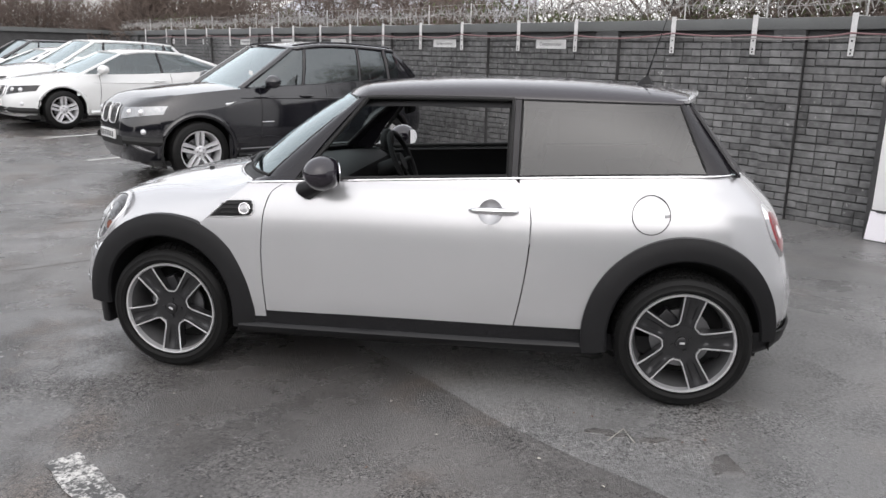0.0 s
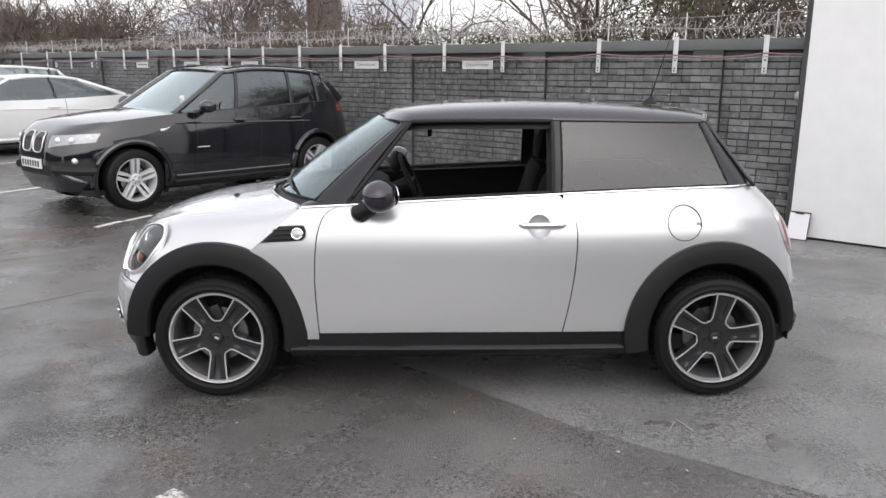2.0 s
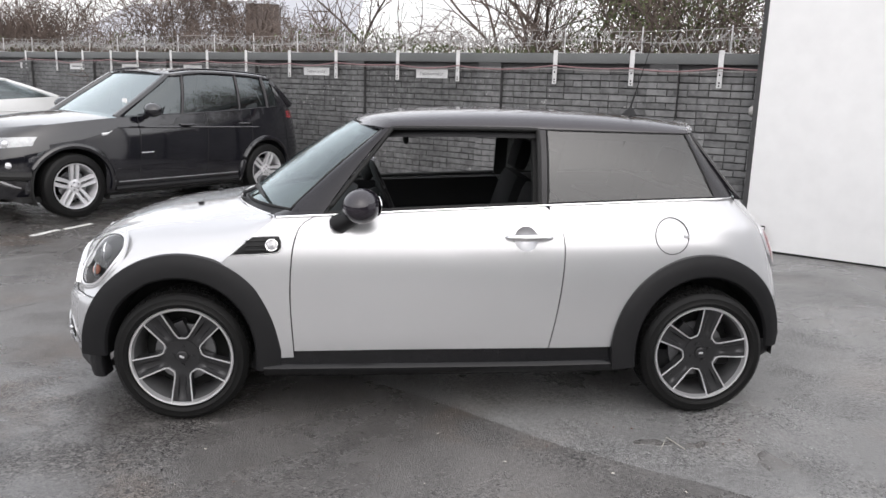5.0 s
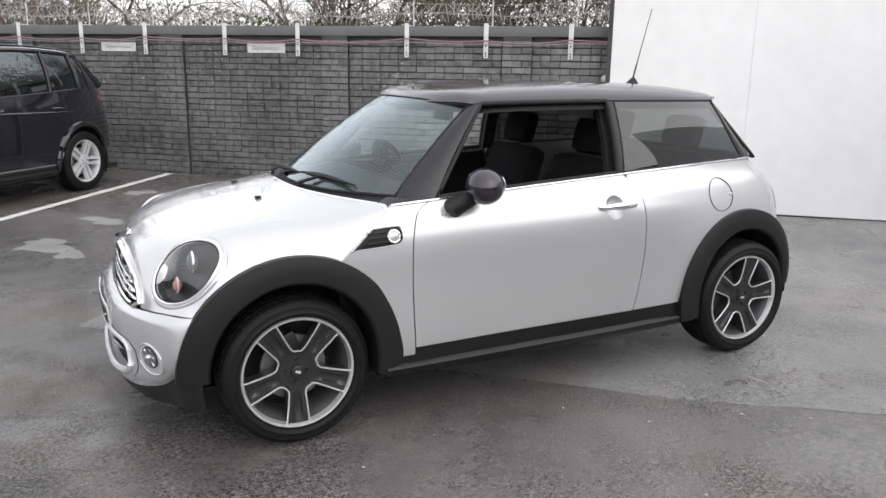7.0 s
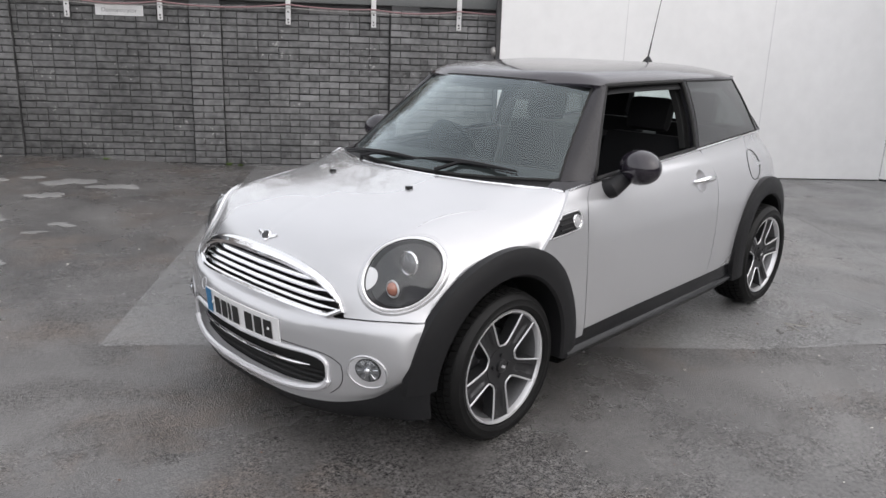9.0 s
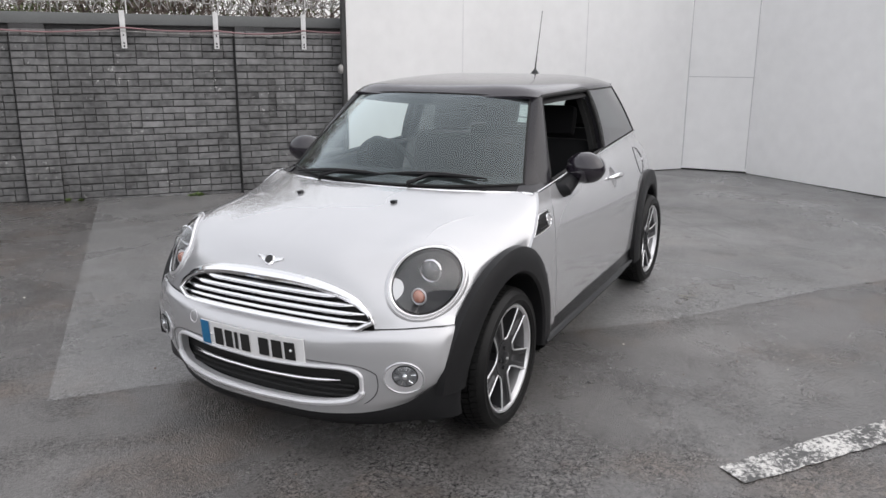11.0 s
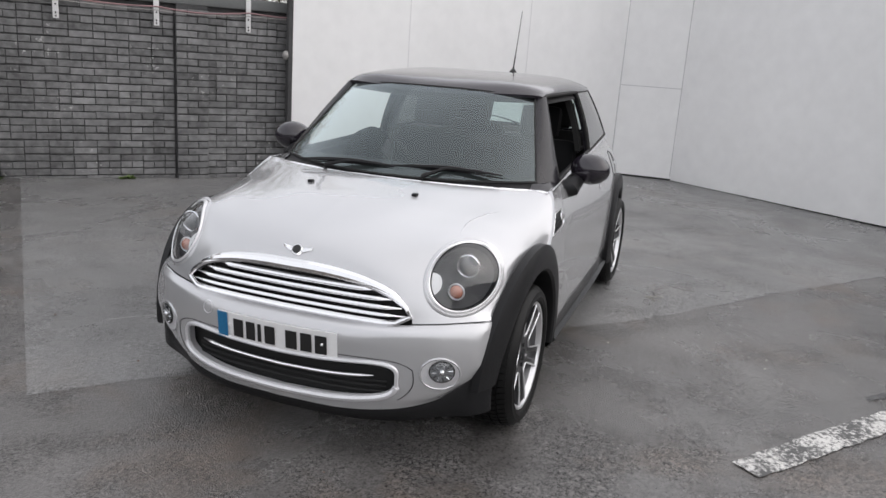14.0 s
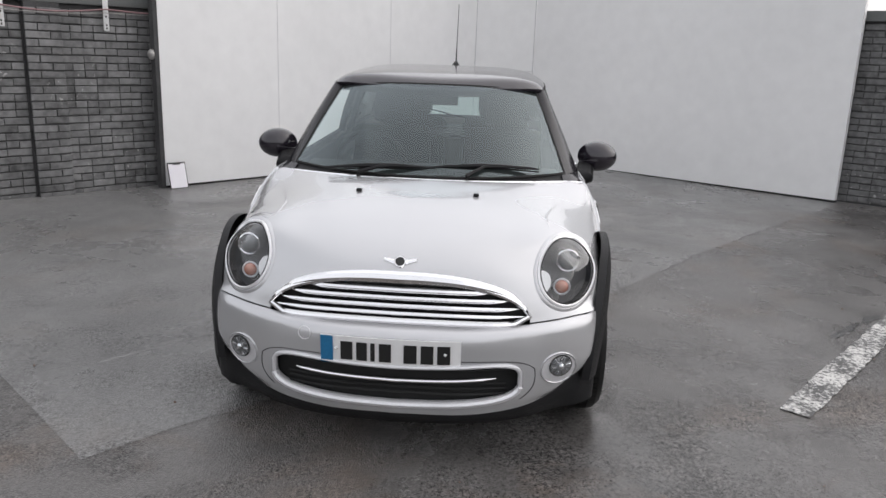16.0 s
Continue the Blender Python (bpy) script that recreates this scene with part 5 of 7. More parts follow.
# side vents with round indicator
for s in (-1, 1):
    def side_pt(x, z, lift):
        y = flank(x, z)
        return Vector((x, s * (y + lift), z))
    rows = []
    for k in range(13):
        t = k / 12
        zt = spline([(0, 0.874), (0.85, 0.878), (0.94, 0.873), (1, 0.856)], t)
        zb = spline([(0, 0.793), (0.5, 0.798), (0.85, 0.804), (0.94, 0.809), (1, 0.826)], t)
        row = []
        for j in range(5):
            z = zb + (zt - zb) * j / 4
            xl = spline([(0.757, -1.045), (0.80, -0.998), (0.86, -0.928), (0.91, -0.862)], z) + 0.008
            row.append(side_pt(xl + (-0.772 - xl) * t, z, 0.005 if 0 < j < 4 and 0 < k < 12 else 0.001))
        rows.append(row)
    vent = part("side_vent", grid(rows), M_PLASTIC, mini, "black side vent with chrome-ringed indicator")
    rim = [r[0] for r in rows] + rows[-1][1:] + [r[-1] for r in reversed(rows[:-1])] + list(reversed(rows[0][1:-1]))
    part("vent_rim", tube(bmesh.new(), [p + Vector((0, s * 0.002, 0)) for p in rim], 0.0028, 6, closed=True, up=(0, 1, 0)), M_SATIN, vent, "satin silver rim")
    for z in (0.816, 0.836, 0.856):
        bm = bmesh.new()
        tube(bm, [side_pt(x, z + (x + 0.95) * 0.03, 0.008) for x in [-0.930 + 0.085 * k / 8 for k in range(9)]], 0.004, 6)
        part("vent_slat", bm, M_DARKGAP, vent)
    bm = bmesh.new()
    ringp = [side_pt(-0.815 + 0.026 * math.cos(a), 0.840 + 0.0245 * math.sin(a), 0.010) for a in [2 * math.pi * k / 24 for k in range(24)]]
    tube(bm, ringp, 0.004, 6, closed=True)
    part("indicator_ring", bm, M_CHROME, vent)
    rows = [[side_pt(-0.815 + 0.024 * rr * math.cos(a), 0.840 + 0.0225 * rr * math.sin(a), 0.013 - 0.003 * rr) for a in [2 * math.pi * k / 24 for k in range(25)]] for rr in (0.001, 0.5, 1.0)]
    part("side_indicator", grid(rows), M_CLEARLAMP, vent, "clear side indicator")

# black wheel-arch flares
for s in (-1, 1):
    for hx in (-HUB_X, HUB_X):
        front = hx < 0
        a0, a1 = (radians(-9), radians(180)) if front else (radians(3), radians(189))
        rows = []
        for k in range(57):
            a = a0 + (a1 - a0) * k / 56
            ca, sa = math.cos(a), math.sin(a)
            if front:
                yo = spline([(radians(-20), 0.838), (radians(20), 0.843), (radians(75), 0.840), (radians(110), 0.830), (radians(145), 0.808), (radians(170), 0.784), (radians(182), 0.774)], a)
                fall = spline([(radians(-9), 0.0), (radians(95), 0.0), (radians(125), 0.012), (radians(144), 0.020), (radians(158), 0.024), (radians(182), 0.024)], a)
                big = spline([(radians(-9), 0.448), (radians(20), 0.462), (radians(60), 0.482), (radians(95), 0.484), (radians(130), 0.474), (radians(165), 0.466), (radians(191), 0.462)], a)
            else:
                fall = 0.0
                yo = spline([(radians(-16), 0.745), (radians(30), 0.772), (radians(75), 0.796), (radians(110), 0.810), (radians(150), 0.830), (radians(192), 0.838)], a)
                big = spline([(radians(0), 0.402), (radians(25), 0.428), (radians(60), 0.470), (radians(95), 0.482), (radians(130), 0.475), (radians(165), 0.458), (radians(191), 0.450)], a)
            low = 0.338 + 0.036 * abs(sa) ** 1.5
            rows.append([Vector((hx + r * ca, s * y, HUB_Z + r * sa)) for r, y in ((low - 0.012, yo - 0.19), (low - 0.004, yo - 0.05), (low, yo + 0.000), (low + 0.010, yo + 0.010), ((low + big) / 2, yo + 0.011 - fall * 0.28), (big - 0.018, yo + 0.003 - fall * 0.85), (big, yo - 0.004 - fall), (big + 0.001, yo - 0.035 - fall))])
        part("arch_flare", grid(rows), M_PLASTIC, mini, "black plastic wheel-arch flare")
        rows = []
        for k in range(25):
            a = radians(-4) + radians(188) * k / 24
            rows.append([Vector((hx + r * math.cos(a), s * y, HUB_Z + r * math.sin(a))) for r, y in ((0.385, 0.76), (0.385, 0.45), (0.05, 0.45))])
        part("wheel_well", grid(rows), M_DARKGAP, mini)

# sills
for s in (-1, 1):
    prof = [(0.348, 0.822), (0.345, 0.832), (0.306, 0.834), (0.282, 0.838), (0.274, 0.852), (0.266, 0.858), (0.255, 0.855), (0.234, 0.838), (0.212, 0.808), (0.200, 0.70)]
    rows = []
    for k in range(25):
        t = k / 24
        x = -0.86 + 1.74 * t
        dy = spline([(-0.9, 0.0), (-0.2, -0.004), (0.4, -0.012), (0.9, -0.035)], x)
        rows.append([Vector((x, s * (y + dy), z)) for z, y in prof])
    part("sill", grid(rows), M_SILL, mini, "black plastic side sill")


# ---- glasshouse, roof and cabin of the hatchback ----
def roof_w(x):
    return spline([(-0.50, 0.530), (-0.25, 0.566), (0.1, 0.582), (0.5, 0.580), (0.9, 0.556), (1.20, 0.510), (1.32, 0.475)], x)


def roof_c(x):
    return spline([(-0.52, 1.374), (-0.44, 1.392), (-0.25, 1.424), (0.1, 1.443), (0.45, 1.447), (0.85, 1.435), (1.15, 1.408), (1.30, 1.380)], x)


def gutter_z(x):
    return spline([(-0.52, 1.340), (-0.25, 1.360), (0.2, 1.366), (0.6, 1.363), (1.2, 1.353), (1.32, 1.349)], x)


def belt_y(x):
    return flank(x, belt_z(x)) - 0.004


ROOF_F, ROOF_R = -0.480, 1.285
rows = []
for i in range(49):
    t = i / 48
    r = []
    for j in range(21):
        v = j / 20
        yy = math.sin(v * math.pi / 2) ** 0.9
        xf = ROOF_F + 0.155 * yy**2.2
        xr = ROOF_R - 0.095 * yy**2.0
        x = xf + (xr - xf) * t
        w, c, g = roof_w(x), roof_c(x), gutter_z(x)
        y = w * yy
        lip = 1 - 0.75 * max(0, (0.05 - t) / 0.05) ** 2
        z = g + (c - g) * max(0, 1 - yy**4.8) ** 0.62 * lip
        r.append(Vector((x, y, z)))
    rows.append(r)
roof_half = rows
bm = grid(mirrored(rows))
rim = [e for e in bm.edges if e.is_boundary]
for v in [g for g in bmesh.ops.extrude_edge_only(bm, edges=rim)["geom"] if isinstance(g, bmesh.types.BMVert)]:
    v.co += Vector((0, -0.012 * math.copysign(1, v.co.y) if abs(v.co.y) > 0.3 else 0, -0.014))
roof = part("roof", bm, M_ROOF, mini, "gloss black painted roof")
lining = [[p + Vector((0.035 * (1 - i / 24), 0, -0.045)) for p in r] for i, r in enumerate(roof_half)]
part("headlining", grid(mirrored(lining)), M_INT, roof)
# small rear spoiler
rows = [[Vector((1.20 + 0.115 * u - 0.10 * (yy / 0.5) ** 2, yy, 1.406 - 0.012 * u - 0.030 * (yy / 0.5) ** 2 + 0.006 * u * u)) for yy in [-0.50 + k / 20 for k in range(21)]] for u in (0, 0.4, 0.8, 1.0)]
part("roof_spoiler", solid(grid(rows), 0.014), M_SILVER, roof, "silver-edged rear roof spoiler")
# aerial
bm = bmesh.new()
ax, az = 1.055, 1.422
rows = [[Vector((ax + 0.046 * (1 - t) * math.cos(a) + 0.012 * t, 0.034 * (1 - t) * math.sin(a), az + 0.048 * t ** 0.8)) for a in [2 * math.pi * k / 16 for k in range(17)]] for t in (0, 0.3, 0.6, 0.85, 0.99)]
aerial = part("aerial", grid(rows), M_PLASTIC, roof, "black whip aerial on a rubber foot")
bm = bmesh.new()
p, q = Vector((ax + 0.006, 0, az + 0.035)), Vector((ax + 0.115, 0, az + 0.43))
cyl(bm, p, p.lerp(q, 0.22), 0.005, 0.0045, 8)
cyl(bm, p.lerp(q, 0.2), q, 0.0028, 0.002, 8)
part("aerial_rod", bm, M_PLASTIC, aerial)


# windscreen
def screen_base(y):
    v = abs(y) / 0.668
    return Vector((-1.022 + 0.275 * v**2.4, y, 0.977 + 0.004 * v))


def screen_top(y):
    v = abs(y) / 0.505
    yy = min(1, abs(y) / 0.53)
    return Vector((ROOF_F + 0.012 + 0.150 * yy**2.2, y, roof_c(ROOF_F) + (gutter_z(-0.32) - roof_c(ROOF_F)) * yy**2.6 - 0.012))


rows = []
for i in range(15):
    t = i / 14
    r = []
    for j in range(25):
        v = -1 + 2 * j / 24
        a, b = screen_base(v * 0.668), screen_top(v * 0.520)
        p = a.lerp(b, t)
        p += Vector((-0.6, 0, 0.8)) * (0.020 - 0.012 * v * v) * math.sin(math.pi * t)
        r.append(p)
    rows.append(r)
screen_rows = rows
screen = part("windscreen", grid(rows), M_SCREEN, mini, "green-tinted curved windscreen with sky reflections")
screen.visible_shadow = False
bm = bmesh.new()
edge = [r[0] for r in rows] + rows[-1][1:] + [r[-1] for r in reversed(rows[:-1])] + list(reversed(rows[0][1:-1]))
tube(bm, [p + Vector((0.002, 0, -0.002)) for p in edge], 0.0075, 6, closed=True)
part("windscreen_seal", bm, M_SHUT, screen)
# dark ceramic band along the foot of the glass, cowl and wiper pit
rows = []
for t in (0, 0.3, 0.65, 1.0):
    r = []
    for v in [-1 + k / 16 for k in range(33)]:
        a = Vector((-1.056 + 0.230 * abs(v) ** 2.4, v * 0.672, 0.968 - 0.016 * abs(v) ** 3))
        b = screen_base(v * 0.672) + Vector((0.01, 0, 0.002))
        r.append(a.lerp(b, t) + Vector((0, 0, -0.012 * math.sin(math.pi * t))))
    rows.append(r)
part("cowl", solid(grid(rows), 0.006), M_PLASTIC, mini, "black plastic cowl under the windscreen")

for s in (-1, 1):
    # A-pillar between windscreen and door window
    w_lo, w_hi = Vector((-0.592, belt_y(-0.59), belt_z(-0.59) + 0.006)), Vector((-0.285, roof_w(-0.25) + 0.004, gutter_z(-0.25) - 0.006))
    rows = []
    for i in range(15):
        t = i / 14
        a = screen_rows[i][-1] + Vector((0.002, 0.004, 0))
        if i == 0:
            a = Vector((-0.744, 0.676, 0.972))
        b = w_lo.lerp(w_hi, t) + Vector((0.012 * math.sin(math.pi * t) * -1, 0.004 * math.sin(math.pi * t), 0))
        mid = a.lerp(b, 0.5) + Vector((-0.008, 0.008, 0.006))
        rows.append([Vector((p.x, s * p.y, p.z)) for p in (a, a.lerp(mid, 0.5) + Vector((-0.004, 0.005, 0.002)), mid, mid.lerp(b, 0.5) + Vector((-0.003, 0.006, 0)), b)])
    bm = grid(rows)
    part("a_pillar", solid(bm, 0.012), M_PILLAR, mini, "gloss black windscreen pillar")
    foot = [[Vector((-0.820, 0.660, 0.956)), Vector((-0.815, 0.705, 0.950)), Vector((-0.770, 0.740, 0.952)), Vector((-0.690, belt_y(-0.66) - 0.002, 0.956)), Vector((-0.590, belt_y(-0.56) - 0.002, 0.962))],
            [Vector((-0.770, 0.655, 0.976)), Vector((-0.750, 0.690, 0.976)), Vector((-0.720, 0.712, 0.976)), Vector((-0.660, 0.725, 0.979)), Vector((-0.580, belt_y(-0.55) - 0.006, 0.982))]]
    part("pillar_foot", solid(grid(flip(foot, s)), 0.008), M_PILLAR, mini)

    def glass_pt(x, t):
        """On the side glass: t from the belt (0) to the gutter (1)."""
        a = Vector((x, belt_y(x) - 0.006, belt_z(x) + 0.008))
        b = Vector((x, roof_w(x) - 0.004, gutter_z(x) - 0.004))
        p = a.lerp(b, t)
        p.y += 0.014 * math.sin(math.pi * t)
        return Vector((p.x, s * p.y, p.z))

    # window frames: seals round the open door window
    def win_front(t):
        return w_lo.x + (w_hi.x - w_lo.x) * t + 0.012
    loop = [glass_pt(win_front(t), t) for t in [k / 12 for k in range(13)]] + [glass_pt(x, 1.0) for x in [-0.245 + 0.665 * k / 12 for k in range(13)]] + [glass_pt(0.424, 1 - k / 10) for k in range(1, 11)] + [glass_pt(0.412 - 0.97 * k / 14, 0.0) for k in range(15)]
    bm = bmesh.new()
    tube(bm, loop, 0.011, 8, closed=True)
    part("window_frame", bm, M_DARKGAP, mini, "black rubber frame of the open door window")
    # B-pillar
    rows = [[glass_pt(x, t) + Vector((0, s * 0.004, 0)) for t in [k / 10 for k in range(11)]] for x in (0.418, 0.432, 0.447, 0.460)]
    part("b_pillar", solid(grid(rows), 0.03), M_PILLAR, mini, "gloss black door pillar")
    rows = [[glass_pt(x, t) + Vector((0, -s * 0.05, 0)) for t in [k / 10 for k in range(11)]] for x in (0.402, 0.427, 0.452, 0.477)]
    part("belt_frame", solid(grid(rows), 0.03), M_DARKGAP, mini)
    # quarter glass, tinted, and the black rear pillar behind it
    def q_rear(t):
        return 1.300 - 0.125 * t
    rows = [[glass_pt(0.464 + (q_rear(t) - 0.464) * i / 14, t) for t in [k / 10 for k in range(11)]] for i in range(15)]
    qg = part("quarter_glass", grid(rows), M_PRIVACY, mini, "dark tinted rear side window")
    qg.visible_shadow = False
    bm = bmesh.new()
    loop = [glass_pt(0.466, k / 8) for k in range(9)] + [glass_pt(0.466 + (q_rear(1) - 0.466) * k / 10, 1) for k in range(1, 11)] + [glass_pt(q_rear(1 - k / 8), 1 - k / 8) for k in range(1, 9)] + [glass_pt(q_rear(0) - (q_rear(0) - 0.466) * k / 10, 0) for k in range(1, 10)]
    tube(bm, loop, 0.006, 6, closed=True)
    part("glass_seal", bm, M_SHUT, qg)
    def c_rear(t):
        return 1.475 - 0.225 * t
    rows = []
    for i in range(11):
        r = []
        for k in range(11):
            t = k / 10
            x = q_rear(t) + (c_rear(t) - q_rear(t)) * i / 10
            p = glass_pt(x, t)
            p.y -= s * 0.11 * (i / 10) ** 2.2
            r.append(p + Vector((0, s * 0.002, 0)))
        rows.append(r)
    crows = rows
    part("c_pillar", solid(grid(rows), 0.01), M_PILLAR, mini, "gloss black rear pillar")
    # chrome strip along the waist
    bm = bmesh.new()
    x0 = -0.80 if s < 0 else -0.56
    xs = [x0 + (1.46 - x0) * k / 50 for k in range(51)]
    pts = [Vector((x, s * (belt_y(x) + 0.004 - 0.11 * max(0, (x - 1.28) / 0.19) ** 2.2), belt_z(x) + 0.002)) for x in xs]
    tube(bm, pts, 0.0062, 8, flat=0.9)
    part("waist_strip", bm, M_CHROME, mini, "chrome waist strip")

# chrome strip behind the bonnet
bm = bmesh.new()
pts = [Vector((-1.060 + 0.230 * (abs(v)) ** 2.4, v * 0.672, 0.968 - 0.016 * abs(v) ** 3)) for v in [-1 + k / 20 for k in range(41)]]
pts = [Vector((-0.822, -0.748, 0.950))] + pts
tube(bm, pts, 0.0062, 8, flat=0.9)
part("cowl_strip", bm, M_CHROME, mini, "chrome strip at the bonnet's rear edge")

# hatch: rear glass and tailgate
rows = []
for i in range(9):
    t = i / 8
    half = 0.60 - 0.16 * t
    r = []
    for j in range(17):
        v = -1 + 2 * j / 16
        r.append(Vector((1.478 - 0.228 * t - 0.035 * abs(v) ** 2.5, v * half, 1.045 + 0.323 * t)))
    rows.append(r)
hatch = part("hatch_glass", grid(rows), M_SCREEN, mini, "tinted rear hatch window")
hatch.visible_shadow = False
bm = bmesh.new()
edge = [r[0] for r in rows] + rows[-1][1:] + [r[-1] for r in reversed(rows[:-1])] + list(reversed(rows[0][1:-1]))
tube(bm, edge, 0.010, 6, closed=True)
part("hatch_seal", bm, M_PILLAR, hatch)
rows = [[Vector((1.440 - 0.9 * u, y, 0.990 - 0.05 * u)) for y in [-0.54 + 1.08 * k / 10 for k in range(11)]] for u in (0, 0.3, 0.6)]
part("parcel_shelf", solid(grid(rows), 0.02), M_INT, mini)
bm = bmesh.new()
tube(bm, [Vector((1.535, -0.10, 1.026)), Vector((1.540, 0.0, 1.034)), Vector((1.492, 0.16, 1.078)), Vector((1.455, 0.30, 1.104))], [0.010, 0.008, 0.005, 0.004], 6)
part("rear_wiper", bm, M_PLASTIC, mini)

# wipers
for a, b, pivot in (((-0.995, 0.46, 0.998), (-0.975, -0.06, 1.011), (-1.03, 0.30, 0.970)), ((-0.975, -0.02, 1.014), (-0.877, -0.54, 1.014), (-1.03, -0.20, 0.970))):
    bm = bmesh.new()
    a, b, pivot = Vector(a), Vector(b), Vector(pivot)
    pts = [a.lerp(b, k / 10) + Vector((-0.018 * math.sin(math.pi * k / 10), 0, 0.014 * math.sin(math.pi * k / 10))) for k in range(11)]
    tube(bm, pts, [0.004 + 0.008 * math.sin(math.pi * k / 10) for k in range(11)], 6)
    wiper = part("wiper", bm, M_PLASTIC, mini, "black windscreen wiper")
    bm = bmesh.new()
    tube(bm, [a.lerp(b, 0.66) + Vector((-0.012, 0, 0.014)), a.lerp(b, 0.5) + Vector((-0.03, 0, 0.012)), pivot + Vector((0, 0, 0.02)), pivot], [0.006, 0.008, 0.010, 0.013], 6)
    part("wiper_arm", bm, M_PLASTIC, wiper)
    bm = bmesh.new()
    tube(bm, [p + Vector((0.008, 0, -0.014)) for p in pts], 0.003, 5)
    part("wiper_blade", bm, M_DARKGAP, wiper)

# door mirrors
for s in (-1, 1):
    bm = bmesh.new()
    c = Vector((-0.412, s * 0.860, 1.027))
    bmesh.ops.create_uvsphere(bm, u_segments=28, v_segments=18, radius=1.0)
    for v in bm.verts:
        x, y, z = v.co
        x = min(x, 0.75)
        v.co = c + Vector((x * 0.092, y * 0.095, z * 0.078)) + Vector((0.018 * y * s * -1, 0, 0))
    turn = Matrix.Translation(c) @ Matrix.Rotation(radians(-24 * s), 4, "Z") @ Matrix.Translation(-c)
    bmesh.ops.transform(bm, matrix=turn, verts=bm.verts[:])
    mirror = part("door_mirror", bm, M_ROOF, mini, "gloss black oval door mirror")
    bm = bmesh.new()
    base = Vector((-0.515, s * (belt_y(-0.53) + 0.012), 0.936))
    tube(bm, [base + Vector((0.015, -s * 0.02, -0.02)), base + Vector((0.0, s * 0.035, 0.0)), c + Vector((-0.01, -s * 0.055, -0.045)), c + Vector((0, -s * 0.02, -0.03))], [0.066, 0.058, 0.045, 0.034], 14, flat=0.75)
    part("mirror_foot", bm, M_PLASTIC, mirror)
    bm = bmesh.new()
    bmesh.ops.create_cone(bm, cap_ends=True, segments=28, radius1=1, radius2=1, depth=0.004, matrix=turn @ Matrix.Translation(c + Vector((0.0700, 0, 0))) @ Matrix.Rotation(radians(90), 4, "Y") @ Matrix.Diagonal((0.049, 0.059, 1, 1)))
    part("mirror_glass", bm, M_CHROME, mirror)


